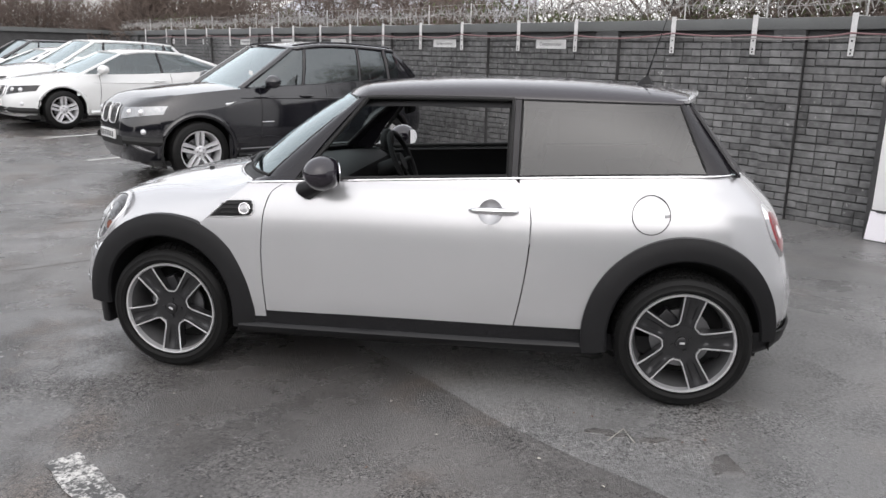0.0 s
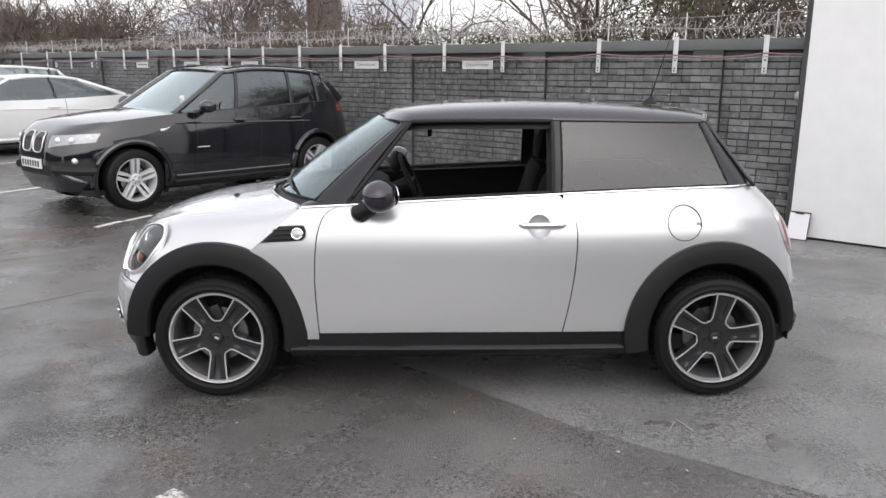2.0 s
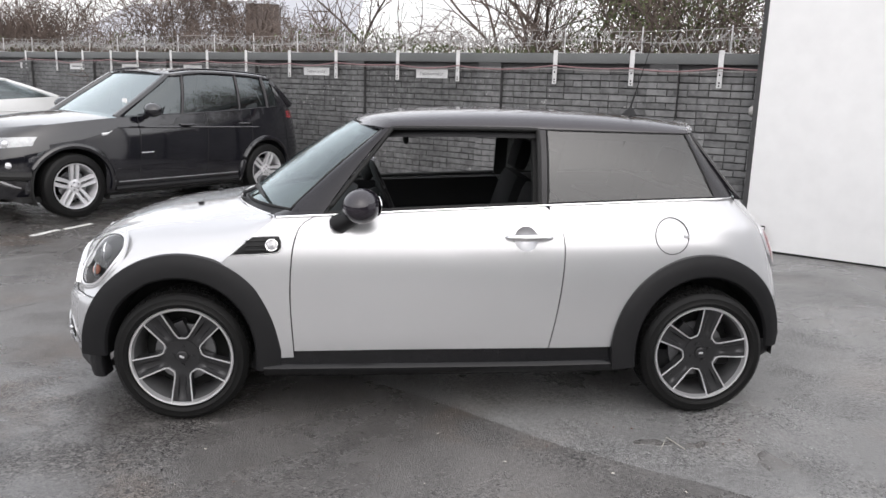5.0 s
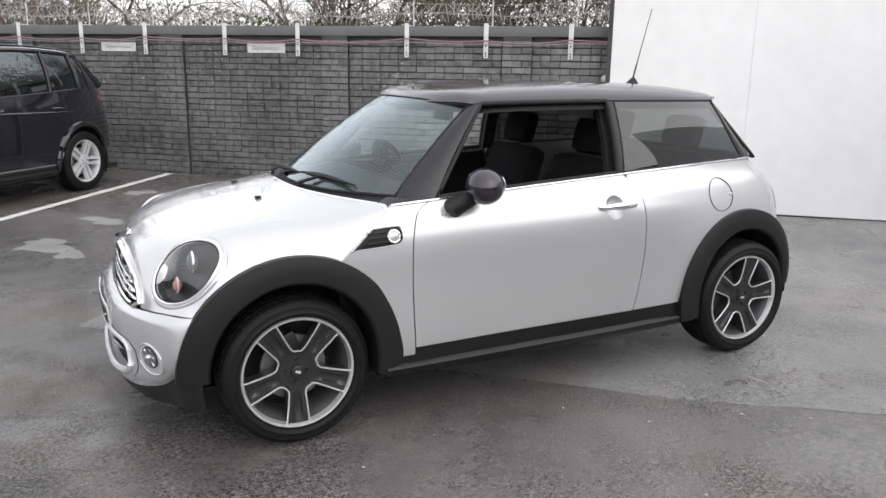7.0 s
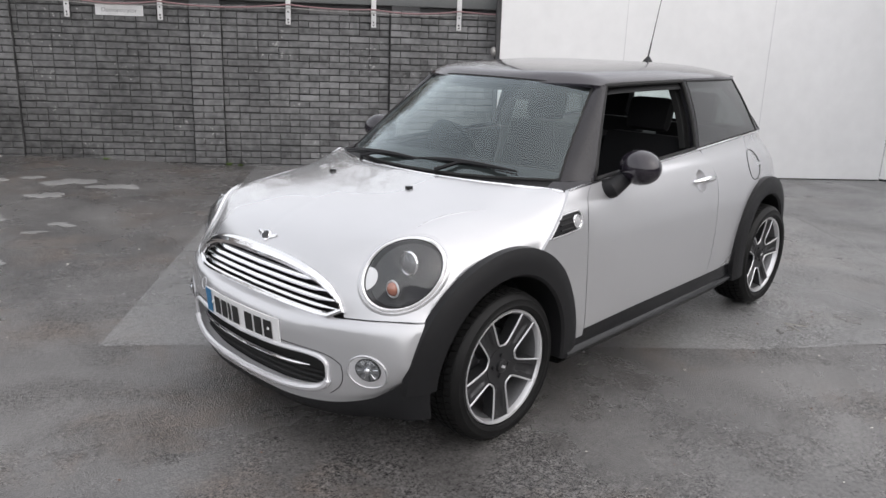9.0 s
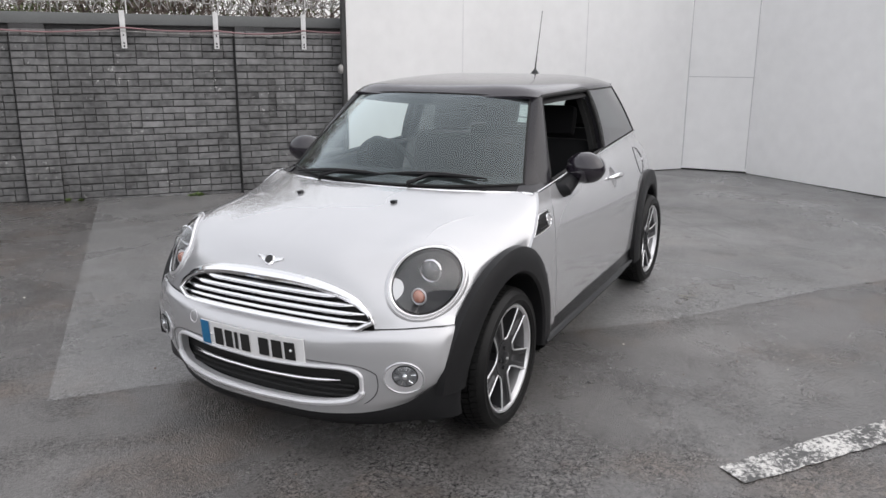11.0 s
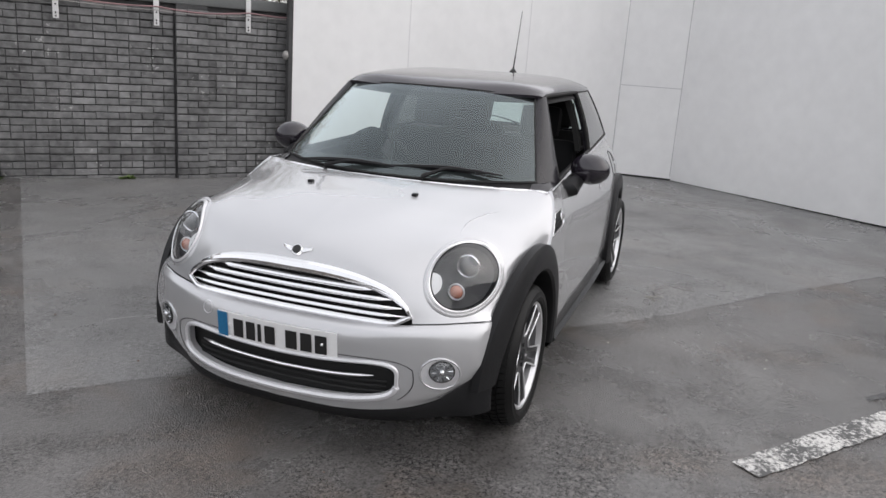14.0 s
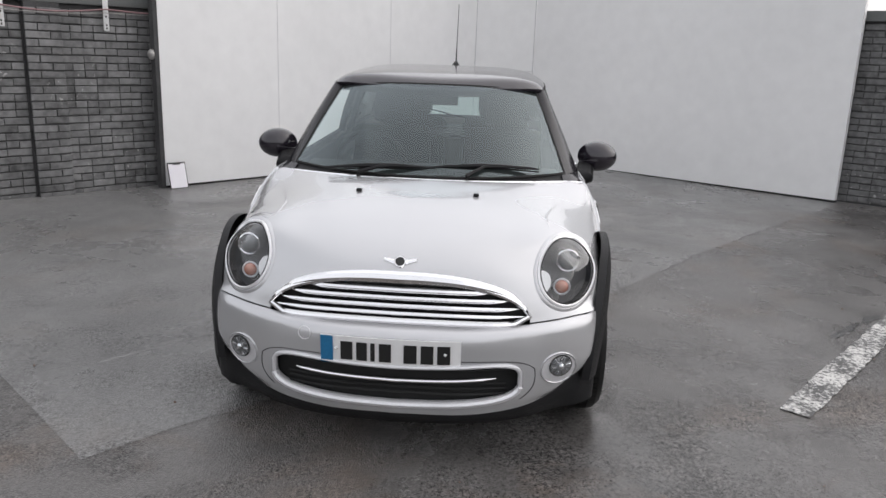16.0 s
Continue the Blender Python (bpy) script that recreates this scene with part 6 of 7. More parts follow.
# wheels
def make_wheel(name, dark, edge, spokes, tyre_r, rim_r, width, parent, twin=False, label="", seg=56):
    """Tyre, barrel, spokes and hub; the outer face is at y = 0 and looks along -y."""
    w = new(name)
    w.parent = parent
    w["label"] = label
    h = width
    k = tyre_r / 0.303
    prof = [(rim_r - 0.006, 0.012), (rim_r + 0.004, 0.004), (rim_r + 0.008 * k, -0.010), (rim_r + 0.022 * k, -0.016), (rim_r + 0.026 * k, -0.013), (rim_r + (tyre_r - rim_r) * 0.62, -0.014), (tyre_r - 0.018, -0.003), (tyre_r - 0.012, 0.004), (tyre_r - 0.008, 0.010), (tyre_r - 0.008, 0.03)]
    prof += [(tyre_r - 0.008, h - 0.03), (tyre_r - 0.014, h), (rim_r, h)]
    tyre = part("tyre", revolve(prof, seg), M_RUBBER, w, "black tyre with blocked tread")
    # tread: rounded blocks in five bands
    verts, faces = [], []
    count = 66
    for band in range(5):
        y0 = 0.006 + (h - 0.012) * band / 5 + 0.003
        y1 = 0.006 + (h - 0.012) * (band + 1) / 5 - 0.003
        for i in range(count):
            a0 = 2 * math.pi * (i + 0.5 * (band % 2)) / count
            a1 = a0 + 2 * math.pi / count * 0.80
            skew = 0.02 * (1 if band < 2 else -1)
            q = len(verts)
            for rr in (tyre_r - 0.010, tyre_r):
                inset = 0.001 if rr == tyre_r else 0
                drop = 0.006 if band in (0, 4) else 0.0
                for a, y in ((a0, y0), (a1, y0), (a1 + skew, y1), (a0 + skew, y1)):
                    d0 = drop if (band == 0 and y == y0) or (band == 4 and y == y1) else 0
                    verts.append(((rr - d0) * math.cos(a), y + inset * (1 if y == y0 else -1), (rr - d0) * math.sin(a)))
            faces += [(q + 4, q + 5, q + 6, q + 7), (q, q + 1, q + 5, q + 4), (q + 1, q + 2, q + 6, q + 5), (q + 2, q + 3, q + 7, q + 6), (q + 3, q, q + 4, q + 7)]
    me = bpy.data.meshes.new("tread")
    me.from_pydata(verts, [], faces)
    me.materials.append(M_RUBBER)
    ob = new("tread", me)
    ob.parent = w
    ob["kind"] = "stuff"
    part("rim", revolve([(rim_r - 0.002, 0.016), (rim_r + 0.002, 0.002), (rim_r - 0.002, -0.004), (rim_r - 0.010, -0.002), (rim_r - 0.014, 0.008), (rim_r - 0.018, 0.022)], seg), edge, w, "bright machined rim edge")
    part("barrel", revolve([(rim_r - 0.010, 0.004), (rim_r - 0.022, 0.03), (rim_r - 0.035, h * 0.5), (rim_r - 0.03, h - 0.01)], seg), M_ALLOYBARREL if not twin else dark, w)
    part("brake_disc", revolve([(0.001, 0.075), (0.07, 0.075), (0.07, 0.085), (0.135 * k, 0.085), (0.135 * k, 0.10)], 32), M_DISC, w)
    part("brake_caliper", boxed((0.055, 0.06, -0.06), (0.15, 0.12, 0.06), 0.012, Matrix.Rotation(radians(-150), 4, "Y")), M_LAMPHOUSING, w)
    part("wheel_back", revolve([(0.001, h - 0.02), (rim_r - 0.02, h - 0.02)], 24), M_DARKGAP, w)
    r_in, r_out = 0.045, rim_r - 0.014

    def half_at(r):
        return 0.0315 + 0.0150 * max(0.0, (r - 0.06) / (0.2125 - 0.06)) ** 1.2

    def face_y(r):
        t = (r - r_in) / (r_out - r_in)
        return 0.018 - 0.012 * t + 0.012 * (1 - t) ** 2

    for i in range(spokes):
        a = 2 * math.pi * i / spokes + math.pi / 2
        rot = Matrix.Rotation(-a, 4, "Y")
        pairs = ((-0.028, -0.016), (0.028, 0.016)) if twin else ((0.0, 0.0),)
        for off0, off1 in pairs:
            rows = []
            for t in [q / 12 for q in range(13)]:
                r = r_in + (r_out - r_in) * t
                y = face_y(r)
                if twin:
                    half = 0.014 + 0.008 * t
                    c = (off0 + (off1 - off0) * t) * (1 + t)
                    cols = ((-1.2, 0.035), (-1, 0.0), (-0.5, 0.002), (0, 0.003), (0.5, 0.002), (1, 0.0), (1.2, 0.035))
                else:
                    half, c = half_at(r), 0.0
                    dip = 0.013 * max(0.0, math.sin(math.pi * min(1, max(0, (t - 0.28) / 0.66)))) ** 0.6
                    cols = ((-1.10, 0.050), (-1.0, 0.0), (-0.80, 0.001), (-0.50, 0.002), (-0.34, 0.002 + dip * 0.85), (0, 0.003 + dip), (0.34, 0.002 + dip * 0.85), (0.50, 0.002), (0.80, 0.001), (1.0, 0.0), (1.10, 0.050))
                rows.append([Vector((r, y + dy, c + half * u)) for u, dy in cols])
            bm = grid(rows)
            bmesh.ops.transform(bm, matrix=rot, verts=bm.verts[:])
            part("spoke", bm, dark, w, angle=30)
    if not twin:
        # bright edges that run down one spoke, round the hub and up the next
        for i in range(spokes):
            a0 = 2 * math.pi * i / spokes + math.pi / 2
            a1 = a0 + 2 * math.pi / spokes

            def at(a, r, side):
                hh = half_at(r) * side
                return Vector((r * math.cos(a) - hh * math.sin(a), face_y(r) - 0.001, r * math.sin(a) + hh * math.cos(a)))
            down = [at(a0, r_out + (0.104 - r_out) * q / 8, 1) for q in range(9)]
            up = [at(a1, 0.104 + (r_out - 0.104) * q / 8, -1) for q in range(9)]
            am = (a0 + a1) / 2
            low = Vector((0.080 * math.cos(am), face_y(0.085) - 0.001, 0.080 * math.sin(am)))
            p, q3 = down[-1], up[0]
            c1 = at(a0, 0.088, 1)
            c2 = at(a1, 0.088, -1)
            m1, m2 = low.lerp(c1, 0.55), low.lerp(c2, 0.55)
            bend = [(1 - t) ** 2 * p + 2 * t * (1 - t) * c1 + t * t * m1 for t in (0.25, 0.5, 0.75, 1.0)] + [(1 - t) ** 2 * m2 + 2 * t * (1 - t) * c2 + t * t * q3 for t in (0.0, 0.25, 0.5, 0.75)]
            bm = bmesh.new()
            tube(bm, down + bend + up, 0.0040, 6, up=(0, 1, 0))
            part("spoke_edge", bm, edge, w, "bright machined spoke edge")
        hubp = [(0.001, 0.010), (0.020, 0.010), (0.026, 0.013), (0.028, 0.024), (0.050, 0.026), (0.066, 0.0245), (0.078, 0.0235), (0.080, 0.07)]
    else:
        hubp = [(0.001, 0.010), (0.020, 0.010), (0.024, 0.013), (0.026, 0.022), (0.060, 0.022), (0.076, 0.030), (0.078, 0.06)]
    hub = part("hub", revolve(hubp, 30), dark, w)
    n_bolts = 5 if twin else 4
    for i in range(n_bolts):
        a = 2 * math.pi * i / n_bolts + 0.6
        bm = cyl(bmesh.new(), (0.044 * math.cos(a), 0.034, 0.044 * math.sin(a)), (0.044 * math.cos(a), 0.017, 0.044 * math.sin(a)), 0.0105, 0.009, 8)
        part("wheel_bolt", bm, M_DISC if twin else M_ALLOYDARK, w)
    part("cap_mark", boxed((-0.011, 0.007, -0.005), (0.011, 0.011, 0.005), 0.001, Matrix.Rotation(radians(-14), 4, "Y")), M_ALLOYSILVER, w)
    return w


wheel = make_wheel("wheel", M_ALLOYDARK, M_ALLOY, 5, 0.309, 0.2340, 0.20, mini, label="five-spoke anthracite alloy wheel with bright edges")
wheel.matrix_basis = pose(-HUB_X, -WHEEL_Y - 0.005, HUB_Z, 0, 38, 0)
for x, s in ((HUB_X, -1), (-HUB_X, 1), (HUB_X, 1)):
    wheel2 = copy_thing(wheel, pose(x, s * (WHEEL_Y + 0.005), HUB_Z, 0, 11 if s < 0 else 0, 0 if s < 0 else 180))

# cabin: floor, dashboard, steering wheel on the far side, seats
part("cabin_floor", boxed((-0.95, -0.72, 0.22), (1.45, 0.72, 0.30)), M_INT, mini)
part("bulkhead", boxed((-1.0, -0.66, 0.25), (-0.93, 0.66, 0.90)), M_INT, mini)
bm = bmesh.new()
rows = []
for i in range(13):
    y = -0.64 + 1.28 * i / 12
    rows.append([Vector((x, y, z)) for x, z in ((screen_base(y * 0.95).x + 0.035, 0.950), (-0.64, 0.962), (-0.52, 0.965), (-0.46, 0.93), (-0.45, 0.84), (-0.52, 0.62), (-0.60, 0.45))])
part("dashboard", grid(rows), M_INT, mini, "black dashboard")
bm = bmesh.new()
sc, sq = Vector((-0.30, 0.36, 0.93)), Vector((1, 0, 0.45)).normalized().to_track_quat("Z", "Y").to_matrix()
tube(bm, [sc + sq @ Vector((0.185 * math.cos(a), 0.185 * math.sin(a), 0)) for a in [2 * math.pi * k / 36 for k in range(36)]], 0.016, 8, closed=True)
steer = part("steering_wheel", bm, M_INT, mini, "black three-spoke steering wheel")
bm = bmesh.new()
for a in (0, math.pi, -math.pi / 2):
    cyl(bm, sc + sq @ Vector((0.04 * math.cos(a), 0.04 * math.sin(a), -0.02)), sc + sq @ Vector((0.18 * math.cos(a), 0.18 * math.sin(a), 0)), 0.014, 0.012, 8)
cyl(bm, sc + sq @ Vector((0, 0, -0.03)), sc + sq @ Vector((0, 0, 0.0)), 0.065, 0.055, 16)
cyl(bm, sc + sq @ Vector((0, 0, -0.03)), sc + sq @ Vector((0, 0, -0.22)), 0.045, 0.05, 12)
part("wheel_spokes", bm, M_INT, steer)
bm = bmesh.new()
bmesh.ops.create_uvsphere(bm, u_segments=18, v_segments=12, radius=0.075, matrix=Matrix.Translation((-0.40, 0.36, 1.055)) @ Matrix.Diagonal((0.55, 1.0, 0.9, 1)))
part("rev_counter", bm, M_INT, steer, "round dial on the steering column")


def seat(x, y, w=0.25, rear=False):
    bm = bmesh.new()
    box(bm, (x - 0.26, y - w, 0.38), (x + 0.22, y + w, 0.54), 0.05)
    st = part("seat", bm, M_FABRIC, mini, "black cloth car seat")
    bm = bmesh.new()
    box(bm, (-0.06, -w, 0.0), (0.06, w, 0.62), 0.055, Matrix.Translation((x + 0.22, y, 0.47)) @ Matrix.Rotation(radians(18), 4, "Y"))
    part("backrest", bm, M_FABRIC, st)
    bm = bmesh.new()
    box(bm, (-0.045, -0.13, 0.63), (0.045, 0.13, 0.82), 0.045, Matrix.Translation((x + 0.22, y, 0.47)) @ Matrix.Rotation(radians(16), 4, "Y"))
    part("headrest", bm, M_FABRIC, st)


seat(0.10, -0.36)
seat(0.10, 0.36)
seat(0.78, -0.30, 0.24)
seat(0.78, 0.30, 0.24)
bm = bmesh.new()
box(bm, (-0.20, -0.10, 1.245), (-0.175, 0.10, 1.300), 0.012)
part("rear_view_mirror", bm, M_INT, mini)

# ---- parked cars ----
def super_pt(a, n):
    c, s = math.cos(a), math.sin(a)
    return math.copysign(abs(c) ** (2 / n), c), math.copysign(abs(s) ** (2 / n), s)


def parked_car(name, label, m, paint, spec):
    """A parked car, nose to -x, standing on z = 0 between its wheels."""
    car = thing(name, label, "car", m, "parked cars")
    L0, L1, W, wb, wr = spec["nose"], spec["tail"], spec["half"], spec["base"] / 2, spec["wheel"]
    deck, roofc = spec["deck"], spec["roof"]
    ar = wr * 1.20
    N = 96

    def plan(t, k):
        a = 2 * math.pi * k / N
        ex, ey = super_pt(a, 4.6)
        bulge = spline([(0, 0.93), (0.18, 0.985), (0.45, 1.0), (0.75, 0.985), (1.0, 0.93)], t)
        nose = L0 + spline(spec["nose_in"], t)
        tail = L1 - spline(spec["tail_in"], t)
        x = (nose + tail) / 2 + (tail - nose) / 2 * ex
        pin = 1 - 0.13 * max(0, (abs(x) - wb * 0.9) / (L1 - wb * 0.9)) ** 2
        return x, W * bulge * ey * pin

    rows = []
    for j in range(17):
        t = j / 16
        row = []
        for k in range(N):
            x, y = plan(t, k)
            z0 = spec["floor"]
            row.append(Vector((x, y, z0 + (spline(deck, x) - z0) * t)))
        rows.append(row + row[:1])
    for j in range(1, 7):
        f = 1 - (j / 6) ** 1.5
        row = []
        for k in range(N):
            x, y = plan(1.0, k)
            xx = x * (0.9 + 0.1 * f) if f > 0 else x * 0.9
            row.append(Vector((xx, y * f, spline(deck, xx) + spec["crown"] * (1 - f * f))))
        rows.append(row + row[:1])

    def clear(p):
        return min(math.hypot(p.x - wb, p.z - wr), math.hypot(p.x + wb, p.z - wr)) > ar or abs(p.y) < 0.4
    body = part("body", grid(rows, keep=clear), paint, car)
    tree = bvh_of(rows)

    def side(x, z, s, lift=0.0):
        hit, nn, _, _ = tree.ray_cast(Vector((x, s * 3, z)), Vector((0, -s, 0)))
        if hit is None:
            hit, nn = Vector((x, s * W * 0.9, z)), Vector((0, s, 0))
        return hit + Vector((0, s * lift, 0))

    def front(y, z, lift=0.0):
        hit, nn, _, _ = tree.ray_cast(Vector((-5, y, z)), Vector((1, 0, 0)))
        if hit is None:
            hit = Vector((L0 + 0.1, y, z))
        return hit - Vector((lift, 0, 0))

    # glasshouse: glass shell, painted roof and pillars
    g = spec["glass"]  # windscreen foot, roof front, roof rear, rear glass foot

    def house(u, v):
        """u round the side line from the windscreen (0) to the tail (1), v from the waist (0) up to the roof (1)."""
        xa = g[0] + (g[3] - g[0]) * u
        xb = 0.22 * (g[1] + (g[2] - g[1]) * u) + 0.78 * max(g[1], min(g[2], xa))
        x = xa + (xb - xa) * v
        za = spline(deck, max(min(xa, g[3]), g[0])) - 0.01
        zb = spline(roofc, xb) - 0.045
        wl, wh = W * 0.90, W * spec.get("top", 0.70)
        e = 1 - (0.13 if u < 0.5 else 0.24) * abs(2 * u - 1) ** 4
        y = (wl + (wh - wl) * v) * e + 0.02 * math.sin(math.pi * v)
        return Vector((x, y, za + (zb - za) * v))

    U = 22
    half = [[house(u / U, v / 8) for v in range(9)] for u in range(U + 1)]
    for s in (-1, 1):
        rr = [[Vector((p.x, s * p.y, p.z)) for p in r] for r in half]
        ob = part("side_glass", grid(rr), M_CARGLASS if spec.get("clear") else M_DARKGLASS, car, "dark side windows")
        ob.visible_shadow = False
        for u, w in spec["pillars"]:
            bm = bmesh.new()
            tube(bm, [Vector((p.x, s * (p.y + 0.004), p.z)) for p in [house(u, v / 8) for v in range(9)]], w, 6)
            part("pillar", bm, paint if u in (0, 1) else M_PILLAR, car)
        bm = bmesh.new()
        tube(bm, [Vector((p.x, s * (p.y + 0.006), p.z)) for p in [house(u / U, 0.02) for u in range(U + 1)]], 0.012, 6)
        part("waist_trim", bm, M_PILLAR if not spec.get("chrome") else M_CHROME, car)
        bm = bmesh.new()
        tube(bm, [Vector((p.x, s * p.y, p.z)) for p in [house(u / U, 1.0) for u in range(U + 1)]], 0.030, 8)
        part("roof_rail", bm, paint, car)
    for nm, u in (("windscreen", 0), ("rear_window", U)):
        r = [[Vector((p.x + (-0.10 if u == 0 else 0.06) * (1 - (y / 1.0) ** 2), p.y * y, p.z + 0.02 * (1 - y * y))) for y in [-1 + k / 6 for k in range(13)]] for p in half[u]]
        ob = part(nm, grid(r), M_CARGLASS, car, "car window glass")
        ob.visible_shadow = False
    r = []
    for u in range(U + 1):
        p = house(u / U, 1.0)
        r.append([Vector((p.x - 0.10 * (1 - y * y) * (1 - u / U) + 0.06 * (1 - y * y) * u / U, p.y * y, p.z + 0.055 * (1 - abs(y) ** 2.6) + (spline(roofc, p.x) - 0.045 - p.z))) for y in [-1 + k / 8 for k in range(17)]])
    part("roof", solid(grid(r), 0.03), paint, car)
    part("cabin", boxed((g[0] + 0.25, -W * 0.8, spec["floor"]), (g[3] - 0.2, W * 0.8, spline(deck, 0) - 0.08), 0.05), M_INT, car)
    for sx in (g[1] + 0.45, g[1] + 1.35):
        for sy in (-0.38, 0.38):
            part("seat_back", boxed((sx, sy - 0.22, 0.7), (sx + 0.14, sy + 0.22, spline(roofc, 0) - 0.28), 0.06), M_FABRIC, car)

    # wheels, wells and arch lips
    w0 = make_wheel("wheel", M_ALLOYSILVER, M_ALLOYSILVER, 5, wr, wr * 0.70, 0.23, car, twin=True, label="twin-spoke silver alloy wheel", seg=40)
    w0.matrix_basis = pose(-wb, -W * 0.985 + 0.01, wr)
    for x, s in ((wb, -1), (-wb, 1), (wb, 1)):
        copy_thing(w0, pose(x, s * (W * 0.985 - 0.01), wr, 0, 20, 0 if s < 0 else 180))
    for s in (-1, 1):
        for x in (-wb, wb):
            rr = [[Vector((x + q * math.cos(a), s * y, wr + q * math.sin(a))) for q, y in ((ar + 0.015, W * 0.93), (ar + 0.01, 0.4), (0.05, 0.4))] for a in [radians(-25 + 230 * k / 20) for k in range(21)]]
            part("wheel_well", grid(rr), M_DARKGAP, car)
            bm = bmesh.new()
            tube(bm, [side(x + (ar + 0.012) * math.cos(a), wr + (ar + 0.012) * math.sin(a), s, 0.0) for a in [radians(-8 + 196 * k / 28) for k in range(29)]], 0.036 if spec.get("suv") else 0.028, 8)
            part("arch_lip", bm, paint, car)
        # shut lines and handles
        for x in spec["doors"]:
            bm = bmesh.new()
            tube(bm, [side(x + 0.05 * math.sin(t * 2), spec["floor"] + 0.12 + t * (spline(deck, x) - spec["floor"] - 0.13), s, 0.001) for t in [k / 10 for k in range(11)]], 0.004, 5)
            part("door_line", bm, M_SHUT, car)
        for x in spec["handles"]:
            bm = bmesh.new()
            tube(bm, [side(x + 0.2 * (k / 6 - 0.5), spline(deck, 0) - 0.13, s, 0.012 + 0.02 * math.sin(math.pi * k / 6)) for k in range(7)], 0.014, 6)
            part("door_handle", bm, paint, car)
        bm = bmesh.new()
        tube(bm, [side(x, spline(deck, 0) - 0.16 - 0.02 * x, s, 0.0) for x in [-wb * 0.6 + wb * 1.5 * k / 16 for k in range(17)]], 0.012, 6)
        part("flank_crease", bm, paint, car)
        bm = bmesh.new()
        tube(bm, [side(x, spec["floor"] + 0.05, s, 0.004) for x in [-wb + ar + 0.05 + (2 * wb - 2 * ar - 0.1) * k / 12 for k in range(13)]], 0.035, 8)
        part("sill", bm, M_PLASTIC if spec.get("suv") else paint, car)
        # mirror
        bm = bmesh.new()
        c = Vector((g[0] + 0.32, s * (W + 0.09), spline(deck, g[0]) + 0.09))
        bmesh.ops.create_uvsphere(bm, u_segments=16, v_segments=10, radius=1, matrix=Matrix.Translation(c) @ Matrix.Diagonal((0.10, 0.12, 0.085, 1)))
        cyl(bm, c + Vector((0, -s * 0.05, -0.03)), c + Vector((0.0, -s * 0.19, -0.09)), 0.035, 0.045, 8)
        part("door_mirror", bm, paint, car)
        # lamps
        lz = spec["lamp_z"]
        reach = 0.43
        rows2 = []
        for k in range(11):
            t = k / 10
            y = s * W * (0.42 + reach * t)
            zt, zb = lz + 0.066 + 0.026 * t, lz - 0.074 + 0.068 * t
            rows2.append([front(y, zb + (zt - zb) * q / 4, 0.012) for q in range(5)])
        lamp = part("headlamp", grid(rows2), M_LAMPHOUSING if not spec.get("bright") else M_CARLAMP, car, "clear-lensed headlamp")
        for t in (0.30, 0.66):
            bm = bmesh.new()
            bmesh.ops.create_uvsphere(bm, u_segments=14, v_segments=8, radius=0.042, matrix=Matrix.Translation(front(s * W * (0.42 + 0.40 * t), lz + 0.01, -0.012)))
            part("lamp_bulb", bm, M_ALLOYSILVER, lamp)
        bm = bmesh.new()
        bmesh.ops.create_uvsphere(bm, u_segments=12, v_segments=8, radius=0.04, matrix=Matrix.Translation(front(s * W * 0.72, lz - 0.22, -0.025)))
        part("fog_lamp", bm, M_ALLOYSILVER, car)
        bm = bmesh.new()
        tube(bm, [front(s * W * (0.5 + 0.35 * k / 8), lz - 0.32 - 0.02 * k / 8, 0.0) for k in range(9)], 0.05, 8)
        part("side_intake", bm, M_DARKGAP, car)
        # twin rounded grille frame
        bm = bmesh.new()
        gy, gz = 0.145, spec["lamp_z"] - 0.02
        gh = 0.115 if spec.get("suv") else 0.090
        tube(bm, [front(s * gy + 0.122 * super_pt(a, 3.4)[0], gz + gh * super_pt(a, 3.4)[1], 0.014) for a in [2 * math.pi * k / 32 for k in range(32)]], 0.009, 6, closed=True, up=(-1, 0, 0))
        gr = part("grille_frame", bm, M_SATIN, car, "chrome grille frame")
        rows2 = [[front(s * gy + 0.115 * q, gz + gh * 0.94 * r2, 0.006) for q in (-1, -0.5, 0, 0.5, 1)] for r2 in (-1, -0.5, 0, 0.5, 1)]
        part("grille_mesh", grid(rows2), M_DARKGAP, gr)
        for q in range(6):
            bm = bmesh.new()
            yb = s * gy - 0.09 + 0.18 * q / 5
            tube(bm, [front(yb, gz + gh * 0.88 * (k / 2 - 1), 0.010) for k in range(5)], 0.004, 5)
            part("grille_bar", bm, M_ALLOYBARREL, gr)
        # tail lamps, wrapped round the rear corner of the flank
        tz = spline(deck, L1 - 0.3) - 0.13
        rows2 = [[side(L1 - 0.46 + 0.30 * k / 6, tz + (0.05 + 0.02 * k / 6) * q, s, 0.006) for q in (-1, -0.4, 0.4, 1)] for k in range(7)]
        part("tail_lamp", solid(grid(rows2), 0.004), M_REDLENS, car, "red tail lamp")
